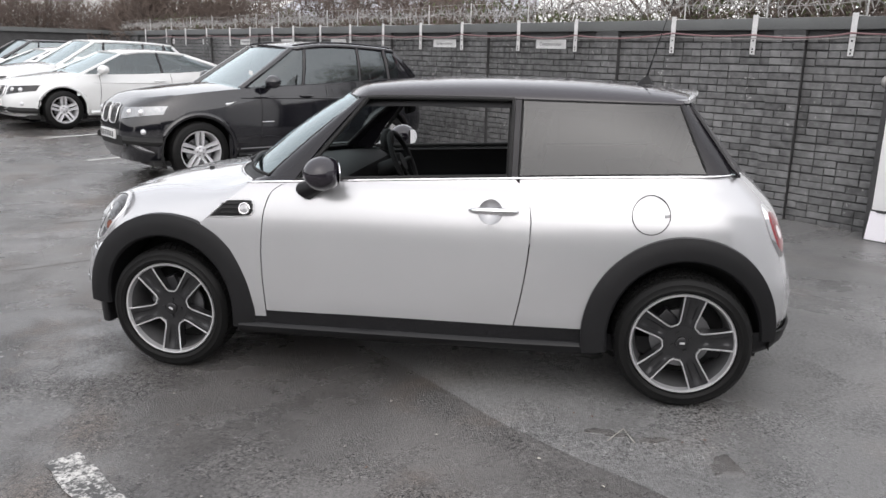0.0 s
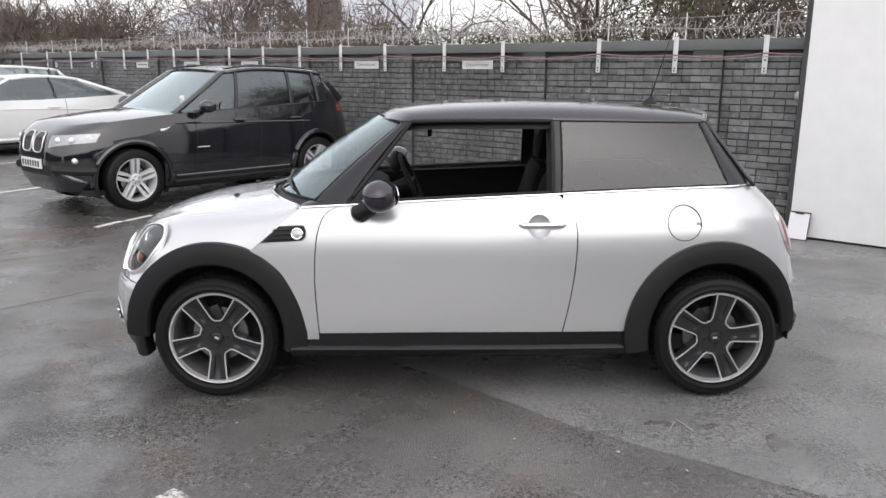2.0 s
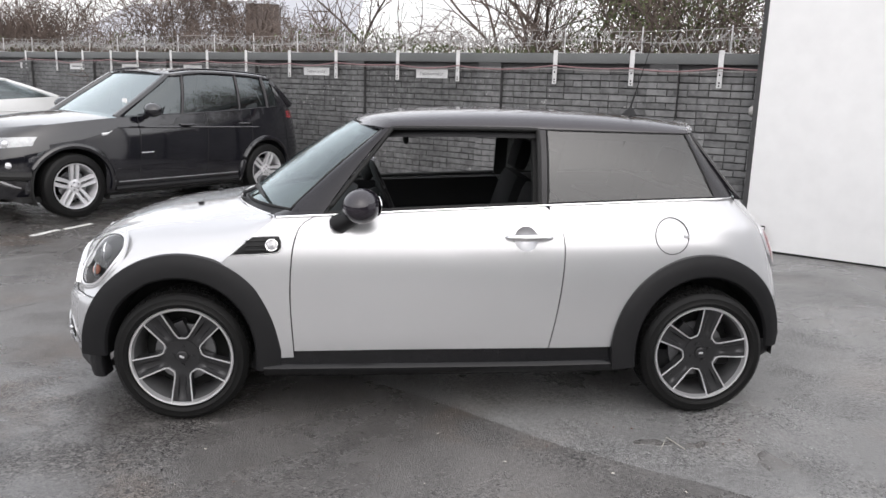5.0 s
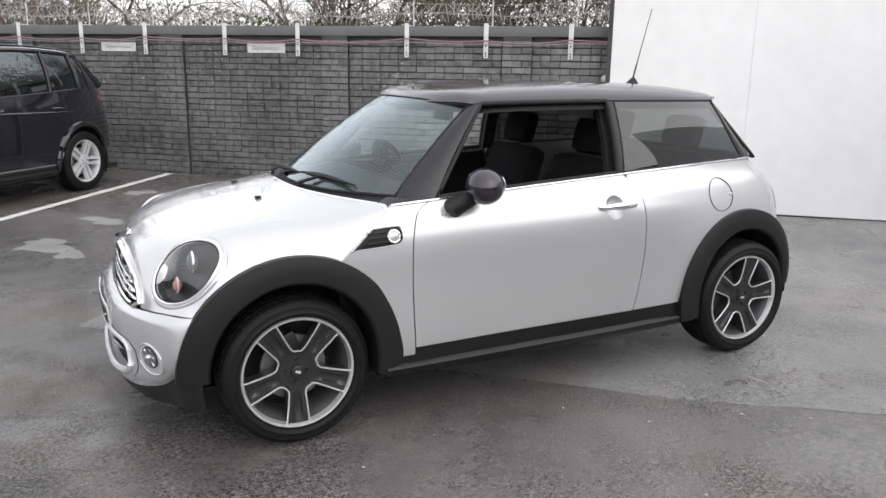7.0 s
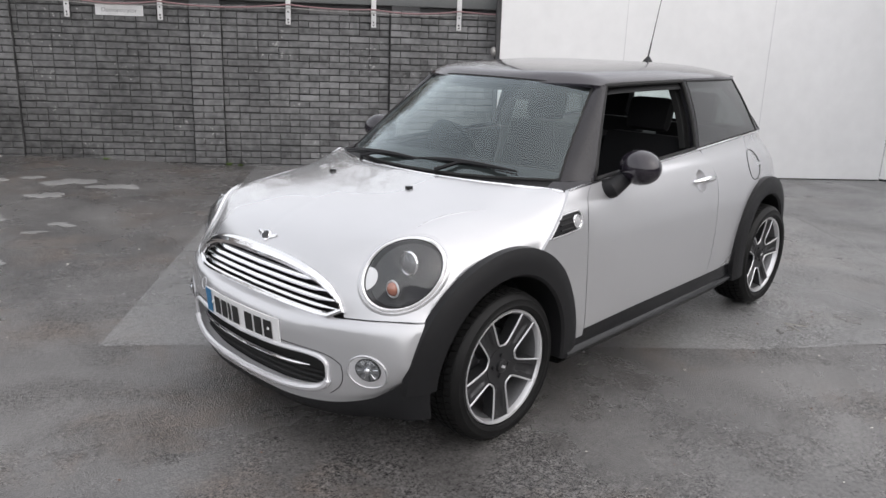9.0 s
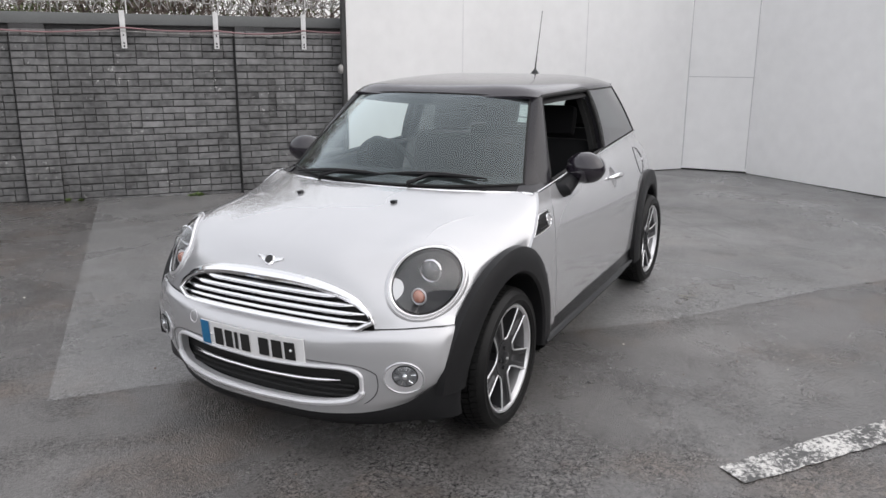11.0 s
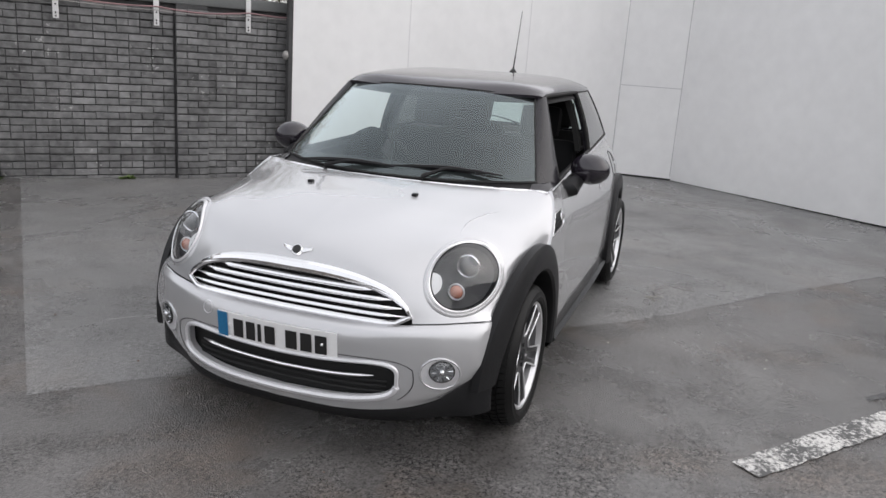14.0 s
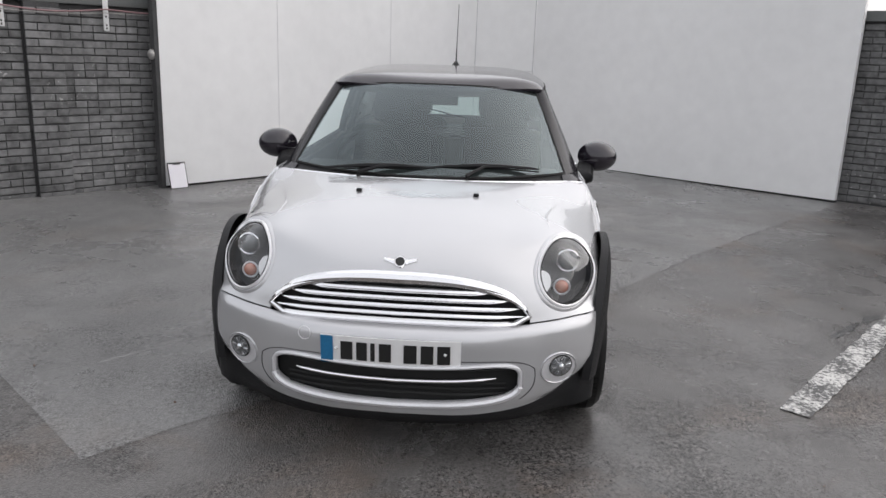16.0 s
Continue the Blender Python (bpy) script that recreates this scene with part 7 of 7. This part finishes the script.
    if spec.get("suv"):
        for s in (-1, 1):
            bm = bmesh.new()
            tube(bm, [side(-1.06 + 0.13 * k / 6, 0.945 + 0.035 * (k / 6) ** 2, s, 0.006) for k in range(7)], [0.004 + 0.016 * math.sin(math.pi * min(1, k / 6 + 0.25)) for k in range(7)], 6)
            part("side_marker", bm, M_SATIN, car, "silver side marker")
            part("door_badge", tube(bmesh.new(), [side(-0.58 + 0.17 * k / 6, 0.715, s, 0.003) for k in range(7)], 0.006, 6), M_ALLOYSILVER, car, "small silver badge strip")
            bm = bmesh.new()
            tube(bm, [front(s * W * (0.58 + 0.20 * k / 8), 0.50 - 0.13 * k / 8, 0.010) for k in range(9)], [0.006 + 0.020 * math.sin(math.pi * (k + 0.5) / 9) for k in range(9)], 6)
            part("bumper_fin", bm, M_ALLOYBARREL, car, "grey bumper fin")
            bm = bmesh.new()
            tube(bm, [Vector((p.x, s * (p.y - 0.05), p.z + 0.045)) for p in [house(0.10 + 0.85 * k / 16, 1.0) for k in range(17)]], 0.012, 8)
            part("roof_bar", bm, M_PILLAR, car, "black roof bar")
            bm = bmesh.new()
            tube(bm, [side(x, spec["floor"] + 0.13, s, 0.006) for x in [-wb + ar + 0.08 + (2 * wb - 2 * ar - 0.16) * k / 12 for k in range(13)]], 0.010, 6)
            pillar = [[Vector((p.x + 0.004, s * (p.y + 0.007), p.z)) for p in [house(u, v / 8) for v in range(9)]] for u in (0.87, 0.91, 0.95, 1.0)]
            part("rear_pillar", solid(grid(pillar), 0.004), paint, car)
            part("sill_strip", bm, M_ALLOYBARREL, car, "grey sill strip")
    # lower intake, plate, bumper lip, wipers
    bm = bmesh.new()
    rows2 = [[front(y, z, 0.004) for y in [-0.5 + k / 8 for k in range(9)]] for z in (spec["lamp_z"] - 0.40, spec["lamp_z"] - 0.34, spec["lamp_z"] - 0.28)]
    part("lower_intake", grid(rows2), M_DARKGAP, car)
    p = front(0, spec["plate_z"], 0.022)
    plate = part("number_plate", boxed((p.x - 0.006, -0.26, p.z - 0.055), (p.x + 0.02, 0.26, p.z + 0.055), 0.004), M_PLATE, car, "white number plate with dark bars")
    for k in range(7):
        y = -0.21 + 0.07 * k
        part("plate_bar", boxed((p.x - 0.0075, y - 0.02, p.z - 0.035), (p.x - 0.006, y + 0.02, p.z + 0.035)), M_PLATEBLACK, plate)
    part("underside", boxed((L0 + 0.25, -W * 0.85, spec["floor"] - 0.04), (L1 - 0.25, W * 0.85, spec["floor"] + 0.02)), M_DARKGAP, car)
    for s in (-1, 1):
        bm = bmesh.new()
        a = half[0][0]
        tube(bm, [Vector((a.x - 0.10, 0.45 * s, a.z + 0.02)), Vector((a.x - 0.09, 0.0 + 0.1 * s, a.z + 0.045))], 0.012, 6)
        part("wiper", bm, M_PLASTIC, car)
    if spec.get("sticker"):
        a, b = half[0][2], half[0][4]
        c = a.lerp(b, 0.2)
        part("screen_sticker", boxed((c.x - 0.01, c.y * 0.80 * -1 - 0.05, c.z - 0.02), (c.x + 0.004, c.y * 0.80 * -1 + 0.04, c.z + 0.07), 0.004, ), M_SIGN, car, "white sticker on the windscreen")
    return car


SUV = dict(nose=-2.21, tail=2.38, half=0.94, base=2.81, wheel=0.37, floor=0.25, crown=0.05, suv=True, bright=True, sticker=True,
           deck=[(-2.28, 0.93), (-2.1, 0.99), (-1.6, 1.06), (-1.0, 1.12), (-0.6, 1.14), (0.6, 1.19), (1.6, 1.25), (2.37, 1.28)],
           roof=[(-0.2, 1.63), (0.1, 1.69), (0.5, 1.73), (1.2, 1.715), (1.8, 1.66), (2.1, 1.60)],
           nose_in=[(0, 0.09), (0.2, 0.02), (0.5, 0.0), (0.75, 0.03), (0.9, 0.08), (1.0, 0.22)], tail_in=[(0, 0.14), (0.3, 0.0), (0.6, 0.03), (1.0, 0.14)],
           glass=(-0.78, 0.02, 1.72, 2.08), pillars=((0, 0.040), (0.30, 0.022), (0.62, 0.022), (0.80, 0.03), (1, 0.05)), doors=(-0.62, 0.36, 1.10), handles=(0.10, 1.02), lamp_z=0.84, plate_z=0.57, top=0.76)
COUPE = dict(nose=-2.20, tail=2.40, half=0.91, base=2.81, wheel=0.33, floor=0.22, crown=0.04, bright=False,
             deck=[(-2.20, 0.72), (-2.05, 0.78), (-1.6, 0.86), (-1.0, 0.93), (-0.4, 0.93), (0.6, 0.95), (1.5, 0.99), (2.40, 1.00)],
             roof=[(-0.5, 1.28), (0.0, 1.36), (0.45, 1.375), (1.0, 1.33), (1.6, 1.18)],
             nose_in=[(0, 0.10), (0.2, 0.01), (0.5, 0.0), (0.8, 0.05), (1.0, 0.14)], tail_in=[(0, 0.14), (0.3, 0.0), (0.6, 0.02), (1.0, 0.10)],
             glass=(-1.05, -0.20, 1.05, 1.95), pillars=((0, 0.03), (0.50, 0.02), (1, 0.05)), doors=(-0.80, 0.55), handles=(0.35,), lamp_z=0.66, plate_z=0.45, top=0.66)
ESTATE = dict(SUV, nose=-2.2, tail=2.3, half=0.90, floor=0.24, wheel=0.34, suv=False, bright=False, sticker=False, clear=True,
              deck=[(-2.2, 0.80), (-2.0, 0.88), (-1.5, 0.97), (-1.0, 1.03), (-0.4, 1.03), (0.6, 1.05), (1.6, 1.07), (2.3, 1.08)],
              roof=[(-0.6, 1.46), (-0.2, 1.52), (0.4, 1.55), (1.2, 1.53), (1.9, 1.47), (2.1, 1.44)], lamp_z=0.74, plate_z=0.50)


def bay(x, y, turn=55.0, scale=1.0):
    """Where a car stands, nose to the yard and tail to the wall."""
    return Matrix.Translation((x, y, ground_z(x, y) + 0.005)) @ Matrix.Rotation(radians(turn), 4, "Z") @ Matrix.Scale(scale, 4)


parked_car("suv_car", "gloss black estate-type off-roader parked on the tarmac", bay(-3.25, 5.58, 49.0, 0.92), M_BLACKPAINT, SUV)
parked_car("coupe_car", "white two-door coupe parked in a bay", bay(-7.95, 9.84), M_WHITEPAINT, COUPE)
parked_car("estate_car", "white estate car parked beyond the coupe", bay(-9.66, 11.25), M_WHITEPAINT, ESTATE)
parked_car("coupe_car", "white coupe parked further along the row", bay(-11.38, 12.58), M_WHITEPAINT, COUPE)
parked_car("estate_car", "dark grey estate car at the end of the row", bay(-13.08, 13.90), M_GREYPAINT, ESTATE)


# ---- bare trees, hedge and a far roof behind the wall ----
def twig_mesh(name, segs, material):
    """Tapered three-sided twigs, from rows of (ax, ay, az, bx, by, bz, ra, rb)."""
    s = np.array(segs)
    a, b, ra, rb = s[:, 0:3], s[:, 3:6], s[:, 6:7], s[:, 7:8]
    d = b - a
    d /= np.linalg.norm(d, axis=1, keepdims=True) + 1e-9
    ref = np.where(np.abs(d[:, 2:3]) < 0.9, [[0, 0, 1.0]], [[1.0, 0, 0]])
    u = np.cross(d, ref)
    u /= np.linalg.norm(u, axis=1, keepdims=True) + 1e-9
    v = np.cross(d, u)
    pts, n = [], len(s)
    for k in range(3):
        c, t = math.cos(2 * math.pi * k / 3), math.sin(2 * math.pi * k / 3)
        pts += [a + (u * c + v * t) * ra, b + (u * c + v * t) * rb]
    vs = np.stack(pts, 1).reshape(-1, 3)
    faces = []
    for k in range(3):
        j = (k + 1) % 3
        base = np.arange(n) * 6
        faces.append(np.stack([base + 2 * k, base + 2 * j, base + 2 * j + 1, base + 2 * k + 1], 1))
    me = bpy.data.meshes.new(name)
    me.from_pydata(vs.tolist(), [], np.concatenate(faces).tolist())
    me.materials.append(material)
    return me


def grow(rng, p, d, length, r, depth, big, small, spread, rise=0.25):
    """A limb in three bends, each of them with side limbs that lean away and lift a little."""
    for i in range(3):
        d = (d + Vector((rng.uniform(-1, 1), rng.uniform(-1, 1), rng.uniform(-0.6, 0.7))) * 0.22).normalized()
        q = p + d * length / 3
        r2 = max(r * 0.84, 0.006)
        (big if r > 0.014 else small).append((*p, *q, r, r2))
        p, r = q, r2
        if depth > 0:
            for _ in range(2):
                away = d.cross(Vector((rng.uniform(-1, 1), rng.uniform(-1, 1), rng.uniform(-1, 1)))).normalized()
                side = (d * 0.75 + away * spread * rng.uniform(0.6, 1.15) + Vector((0, 0, rise))).normalized()
                grow(rng, p, side, length * rng.uniform(0.48, 0.78), max(0.0065, r * 0.58), depth - 1, big, small, spread, rise)


def bare_tree(seed, x, y, h, spread=0.8, depth=4, stems=1, label="leafless brown tree behind the wall", thick=1.0):
    rng = random.Random(seed)
    big, small = [], []
    base = Vector((x, y, 0.0))
    many = stems > 1
    for k in range(stems):
        d = Vector((rng.uniform(-0.55, 0.55) * many, rng.uniform(-0.55, 0.55) * many, 1)).normalized()
        foot = base + Vector((rng.uniform(-1, 1), rng.uniform(-1, 1), 0)) * (0.12 * stems if many else 0)
        grow(rng, foot, d, h * 0.50 * rng.uniform(0.85, 1.1), 0.030 * h ** 0.8 / max(1, stems ** 0.4), depth, big, small, spread)
    t = thing("tree", label, "tree", group="trees behind the wall")
    for name, segs, material in (("trunk", big, M_BARK), ("crown", [(*q[:6], q[6] * thick, q[7] * thick) for q in small], M_TWIG)):
        ob = new(name, twig_mesh(name, segs, material))
        ob.parent = t
        if name == "crown":
            ob["kind"] = "stuff"
    return t


def from_view(px, dist):
    """A place behind the wall, by its bearing from the walk's first stretch."""
    a = math.atan((px - 784) / 1368) + radians(0.56)
    return -0.12 + math.sin(a) * dist, -4.43 + math.cos(a) * dist


# bearing, distance, height, spread, stems and depth of branching
SHRUBS = [
    (-420, 29, 3.8, 0.9, 6, 3),
    (-330, 28, 3.9, 0.9, 6, 3),
    (-240, 29, 4.0, 0.9, 6, 3),
    (-160, 27, 3.8, 0.9, 6, 3),
    (-85, 28, 3.6, 0.9, 8, 3),
    (-25, 27, 3.2, 0.9, 12, 3),
    (35, 26, 3.2, 0.9, 6, 4),
    (85, 25, 3.3, 0.9, 5, 4),
    (128, 25, 3.6, 0.9, 6, 4),
    (175, 25, 3.2, 0.9, 6, 4),
    (215, 24, 2.5, 1.0, 8, 3),
    (285, 23, 2.0, 1.0, 4, 3),
    (345, 22, 2.2, 1.0, 4, 3),
]
TREES = [
    (450, 20, 3.0, 1.0, 5, 3),
    (515, 19, 4.4, 1.0, 3, 4),
    (585, 18, 3.3, 1.0, 6, 3),
    (650, 17, 2.8, 1.0, 6, 3),
    (745, 17, 4.6, 0.9, 1, 3),
    (830, 18, 2.6, 1.0, 2, 3),
    (930, 16, 4.6, 0.95, 1, 3),
    (1010, 15, 5.0, 0.95, 1, 3),
    (1110, 14, 5.0, 0.95, 1, 4),
    (1230, 13, 5.0, 0.95, 1, 4),
    (1340, 12.5, 5.0, 0.95, 2, 3),
    (1460, 12.5, 4.6, 0.95, 3, 3),
]
for i, (px, dist, h, spread, stems, depth) in enumerate(SHRUBS + TREES):
    x, y = from_view(px, dist)
    bare_tree(20 + i, x, y, h, spread, depth, stems, "leafless brown shrub behind the wall" if stems > 3 else "leafless brown tree behind the wall", 1.1 if stems > 3 else 1.0)

# tangled hedge along the back of the wall, with some ivy
rng = random.Random(77)
segs = []
for _ in range(5000):
    s = rng.uniform(-19.5, 2.2)
    back = rng.uniform(0.35, 1.6)
    top = 2.25 + 0.18 * math.sin(s * 1.3) + 0.13 * math.sin(4.1 * s)
    z = 1.4 + (top - 1.4) * rng.random() ** 0.8
    p = WN * (WALL_D + back) + WU * s + Vector((0, 0, z))
    d = Vector((rng.uniform(-1, 1), rng.uniform(-1, 1), rng.uniform(-0.3, 1.0))).normalized() * rng.uniform(0.12, 0.4)
    segs.append((*p, *(p + d), rng.uniform(0.003, 0.007), 0.002))
ob = tagged(new("hedge", twig_mesh("hedge", segs, M_TWIG)), "tangled brown hedge behind the wall", "hedge", kind="stuff")
verts, faces = [], []
for _ in range(9000):
    s = rng.choice((rng.gauss(-0.4, 1.1), rng.gauss(-0.4, 1.1), rng.gauss(-3.0, 1.6), rng.uniform(-19, 2)))
    back = rng.uniform(0.3, 1.3)
    top = 2.25 + 0.18 * math.sin(s * 1.1 + 2)
    if s > -2.6:
        top += 1.5 * min(1.0, (s + 2.6) / 1.6)
        back += rng.uniform(0.2, 1.6)
    z = 1.7 + (top - 1.7) * rng.random() ** 0.7
    p = WN * (WALL_D + back) + WU * s + Vector((0, 0, z))
    q = Euler((rng.uniform(0, 6), rng.uniform(0, 6), rng.uniform(0, 6))).to_matrix()
    r = rng.uniform(0.015, 0.035)
    k = len(verts)
    verts += [p + q @ Vector(v) for v in ((-r, 0, 0), (0, -r * 0.6, 0.004), (r, 0, 0), (0, r * 0.6, 0.004))]
    faces.append((k, k + 1, k + 2, k + 3))
me = bpy.data.meshes.new("ivy")
me.from_pydata(verts, [], faces)
me.materials.append(M_LEAF)
tagged(new("ivy", me), "patchy olive-green ivy in the hedge", "ivy", kind="stuff")

# long low building far off, hipped grey roof
bl, br = Vector(from_view(225, 46)), Vector(from_view(720, 44))
d = (br - bl).normalized()
n2 = Vector((-d.y, d.x))
far_house = thing("far_building", "long low building with a pale grey hipped roof, far off", "building")
W2 = (br - bl).length
mB = Matrix(((d.x, n2.x, 0, bl.x), (d.y, n2.y, 0, bl.y), (0, 0, 1, 0), (0, 0, 0, 1)))
part("wall", boxed((0.3, 0.3, 0), (W2 - 0.3, 8.7, 3.05), 0, mB), M_FARWALL, far_house, smooth=False)
bm = bmesh.new()
vs = [bm.verts.new(mB @ Vector(p)) for p in ((0, 0, 3.0), (W2, 0, 3.2), (W2, 9, 3.2), (0, 9, 3.0), (3.2, 4.5, 5.6), (W2 + 1.0, 4.5, 6.6))]
for f in ((0, 1, 5, 4), (1, 2, 5), (2, 3, 4, 5), (3, 0, 4), (3, 2, 1, 0)):
    bm.faces.new([vs[i] for i in f])
part("roof", bm, M_ROOFTILE, far_house, smooth=False)
part("gable_block", boxed((W2 - 5.5, -0.6, 0), (W2 - 3.8, 3.5, 5.5), 0, mB), M_FARWALL, far_house, smooth=False)


# ---- bricks, last ----
def brick_mesh(name, w, h=0.0620, d=0.014):
    """A brick's visible end, with worn front edges."""
    bm = bmesh.new()
    c = 0.004
    back = [bm.verts.new(p) for p in ((-w / 2, 0, -h / 2), (w / 2, 0, -h / 2), (w / 2, 0, h / 2), (-w / 2, 0, h / 2))]
    mid = [bm.verts.new(p) for p in ((-w / 2, d - c, -h / 2), (w / 2, d - c, -h / 2), (w / 2, d - c, h / 2), (-w / 2, d - c, h / 2))]
    front = [bm.verts.new(p) for p in ((-w / 2 + c, d, -h / 2 + c), (w / 2 - c, d, -h / 2 + c), (w / 2 - c, d, h / 2 - c), (-w / 2 + c, d, h / 2 - c))]
    for i in range(4):
        j = (i + 1) % 4
        bm.faces.new((back[i], back[j], mid[j], mid[i]))
        bm.faces.new((mid[i], mid[j], front[j], front[i]))
    bm.faces.new(front)
    bmesh.ops.recalc_face_normals(bm, faces=bm.faces[:])
    me = bpy.data.meshes.new(name)
    bm.to_mesh(me)
    bm.free()
    me.materials.append(M_BRICK)
    return me


rng = random.Random(11)
BW, BH = 0.225, 0.0735
full = brick_mesh("brick", 0.2182)
head = brick_mesh("brick_header", 0.1064)
WALL_M = Matrix.Translation(WN * WALL_D) @ Matrix(((WU.x, -WN.x, 0, 0), (WU.y, -WN.y, 0, 0), (0, 0, 1, 0), (0, 0, 0, 1)))
joined_v, joined_f = [], []


def lay(me, s, z, o, as_part, base=WALL_M, parent=wall, long=1.0):
    m = base @ pose(s, o + rng.uniform(-0.004, 0.005), z + rng.uniform(-0.004, 0.004), 0, rng.uniform(-0.9, 0.9), rng.uniform(-1.2, 1.2)) @ Matrix.Diagonal((long, 1, 1, 1))
    if as_part:
        ob = new("brick", me)
        ob.parent = parent
        ob.matrix_basis = m
        return
    k = len(joined_v)
    joined_v.extend(m @ v.co for v in me.vertices)
    joined_f.extend(tuple(k + i for i in f.vertices) for f in me.polygons)


def courses(s_from, s_to, z_from, z_to, o, part_to, base=WALL_M, parent=wall):
    """Courses of bricks that fill the wall from s_from to s_to, with cut bricks at the ends."""
    row = 0
    z = z_from
    while z + 0.03 < z_to:
        hdr = row % 5 == 2
        s = s_to
        first = True
        while s - s_from > 0.015:
            use = head if hdr or rng.random() < 0.07 else full
            w = 0.1125 if use is head else BW
            if first and row % 2 and use is full:
                use, w = head, 0.1125
            first = False
            left = s - s_from
            if left < w + 0.05:
                long = left / (0.1125 if left < 0.17 else BW)
                use = head if left < 0.17 else full
                w = left
            else:
                long = 1.0
            c = s - w / 2
            lay(use, c, z, o, c > part_to and z < 1.95, base, parent, long)
            s -= w
        z += BH
        row += 1


edges = [S_END - 0.02] + [e for s in PIL for e in (s + PIL_W / 2 - 0.005, s - PIL_W / 2 - 0.012)] + [S_FAR]
for hi, lo in zip(edges[0::2], edges[1::2]):
    courses(lo, hi, 0.02, WALL_TOP - 0.01, -0.012, -1.6)
for n, s in enumerate(PIL):
    row, z = 0, 0.02
    while z + 0.03 < WALL_TOP - 0.01:
        layout = ((full, -0.0575), (head, 0.113)) if row % 2 else ((head, -0.113), (full, 0.0575))
        for me, ds in layout:
            lay(me, s + ds, z, PIL_O - 0.014, n == 0)
        z += BH
        row += 1
me = bpy.data.meshes.new("brickwork")
me.from_pydata(joined_v, [], joined_f)
me.materials.append(M_BRICK)
ob = new("brickwork", me)
ob.parent = wall
tagged(ob, kind="stuff")

joined_v, joined_f = [], []
ext, d, o = WALLB
mB = Matrix(((d.x, -o.x, 0, ext.x), (d.y, -o.y, 0, ext.y), (0, 0, 1, 0), (0, 0, 0, 1)))
courses(0.2, 6.0, 0.05, 2.01, -0.004, 99, base=mB)
me = bpy.data.meshes.new("brickwork")
me.from_pydata(joined_v, [], joined_f)
me.materials.append(M_BRICK)
ob = new("brickwork", me)
ob.parent = wall_b
tagged(ob, kind="stuff")
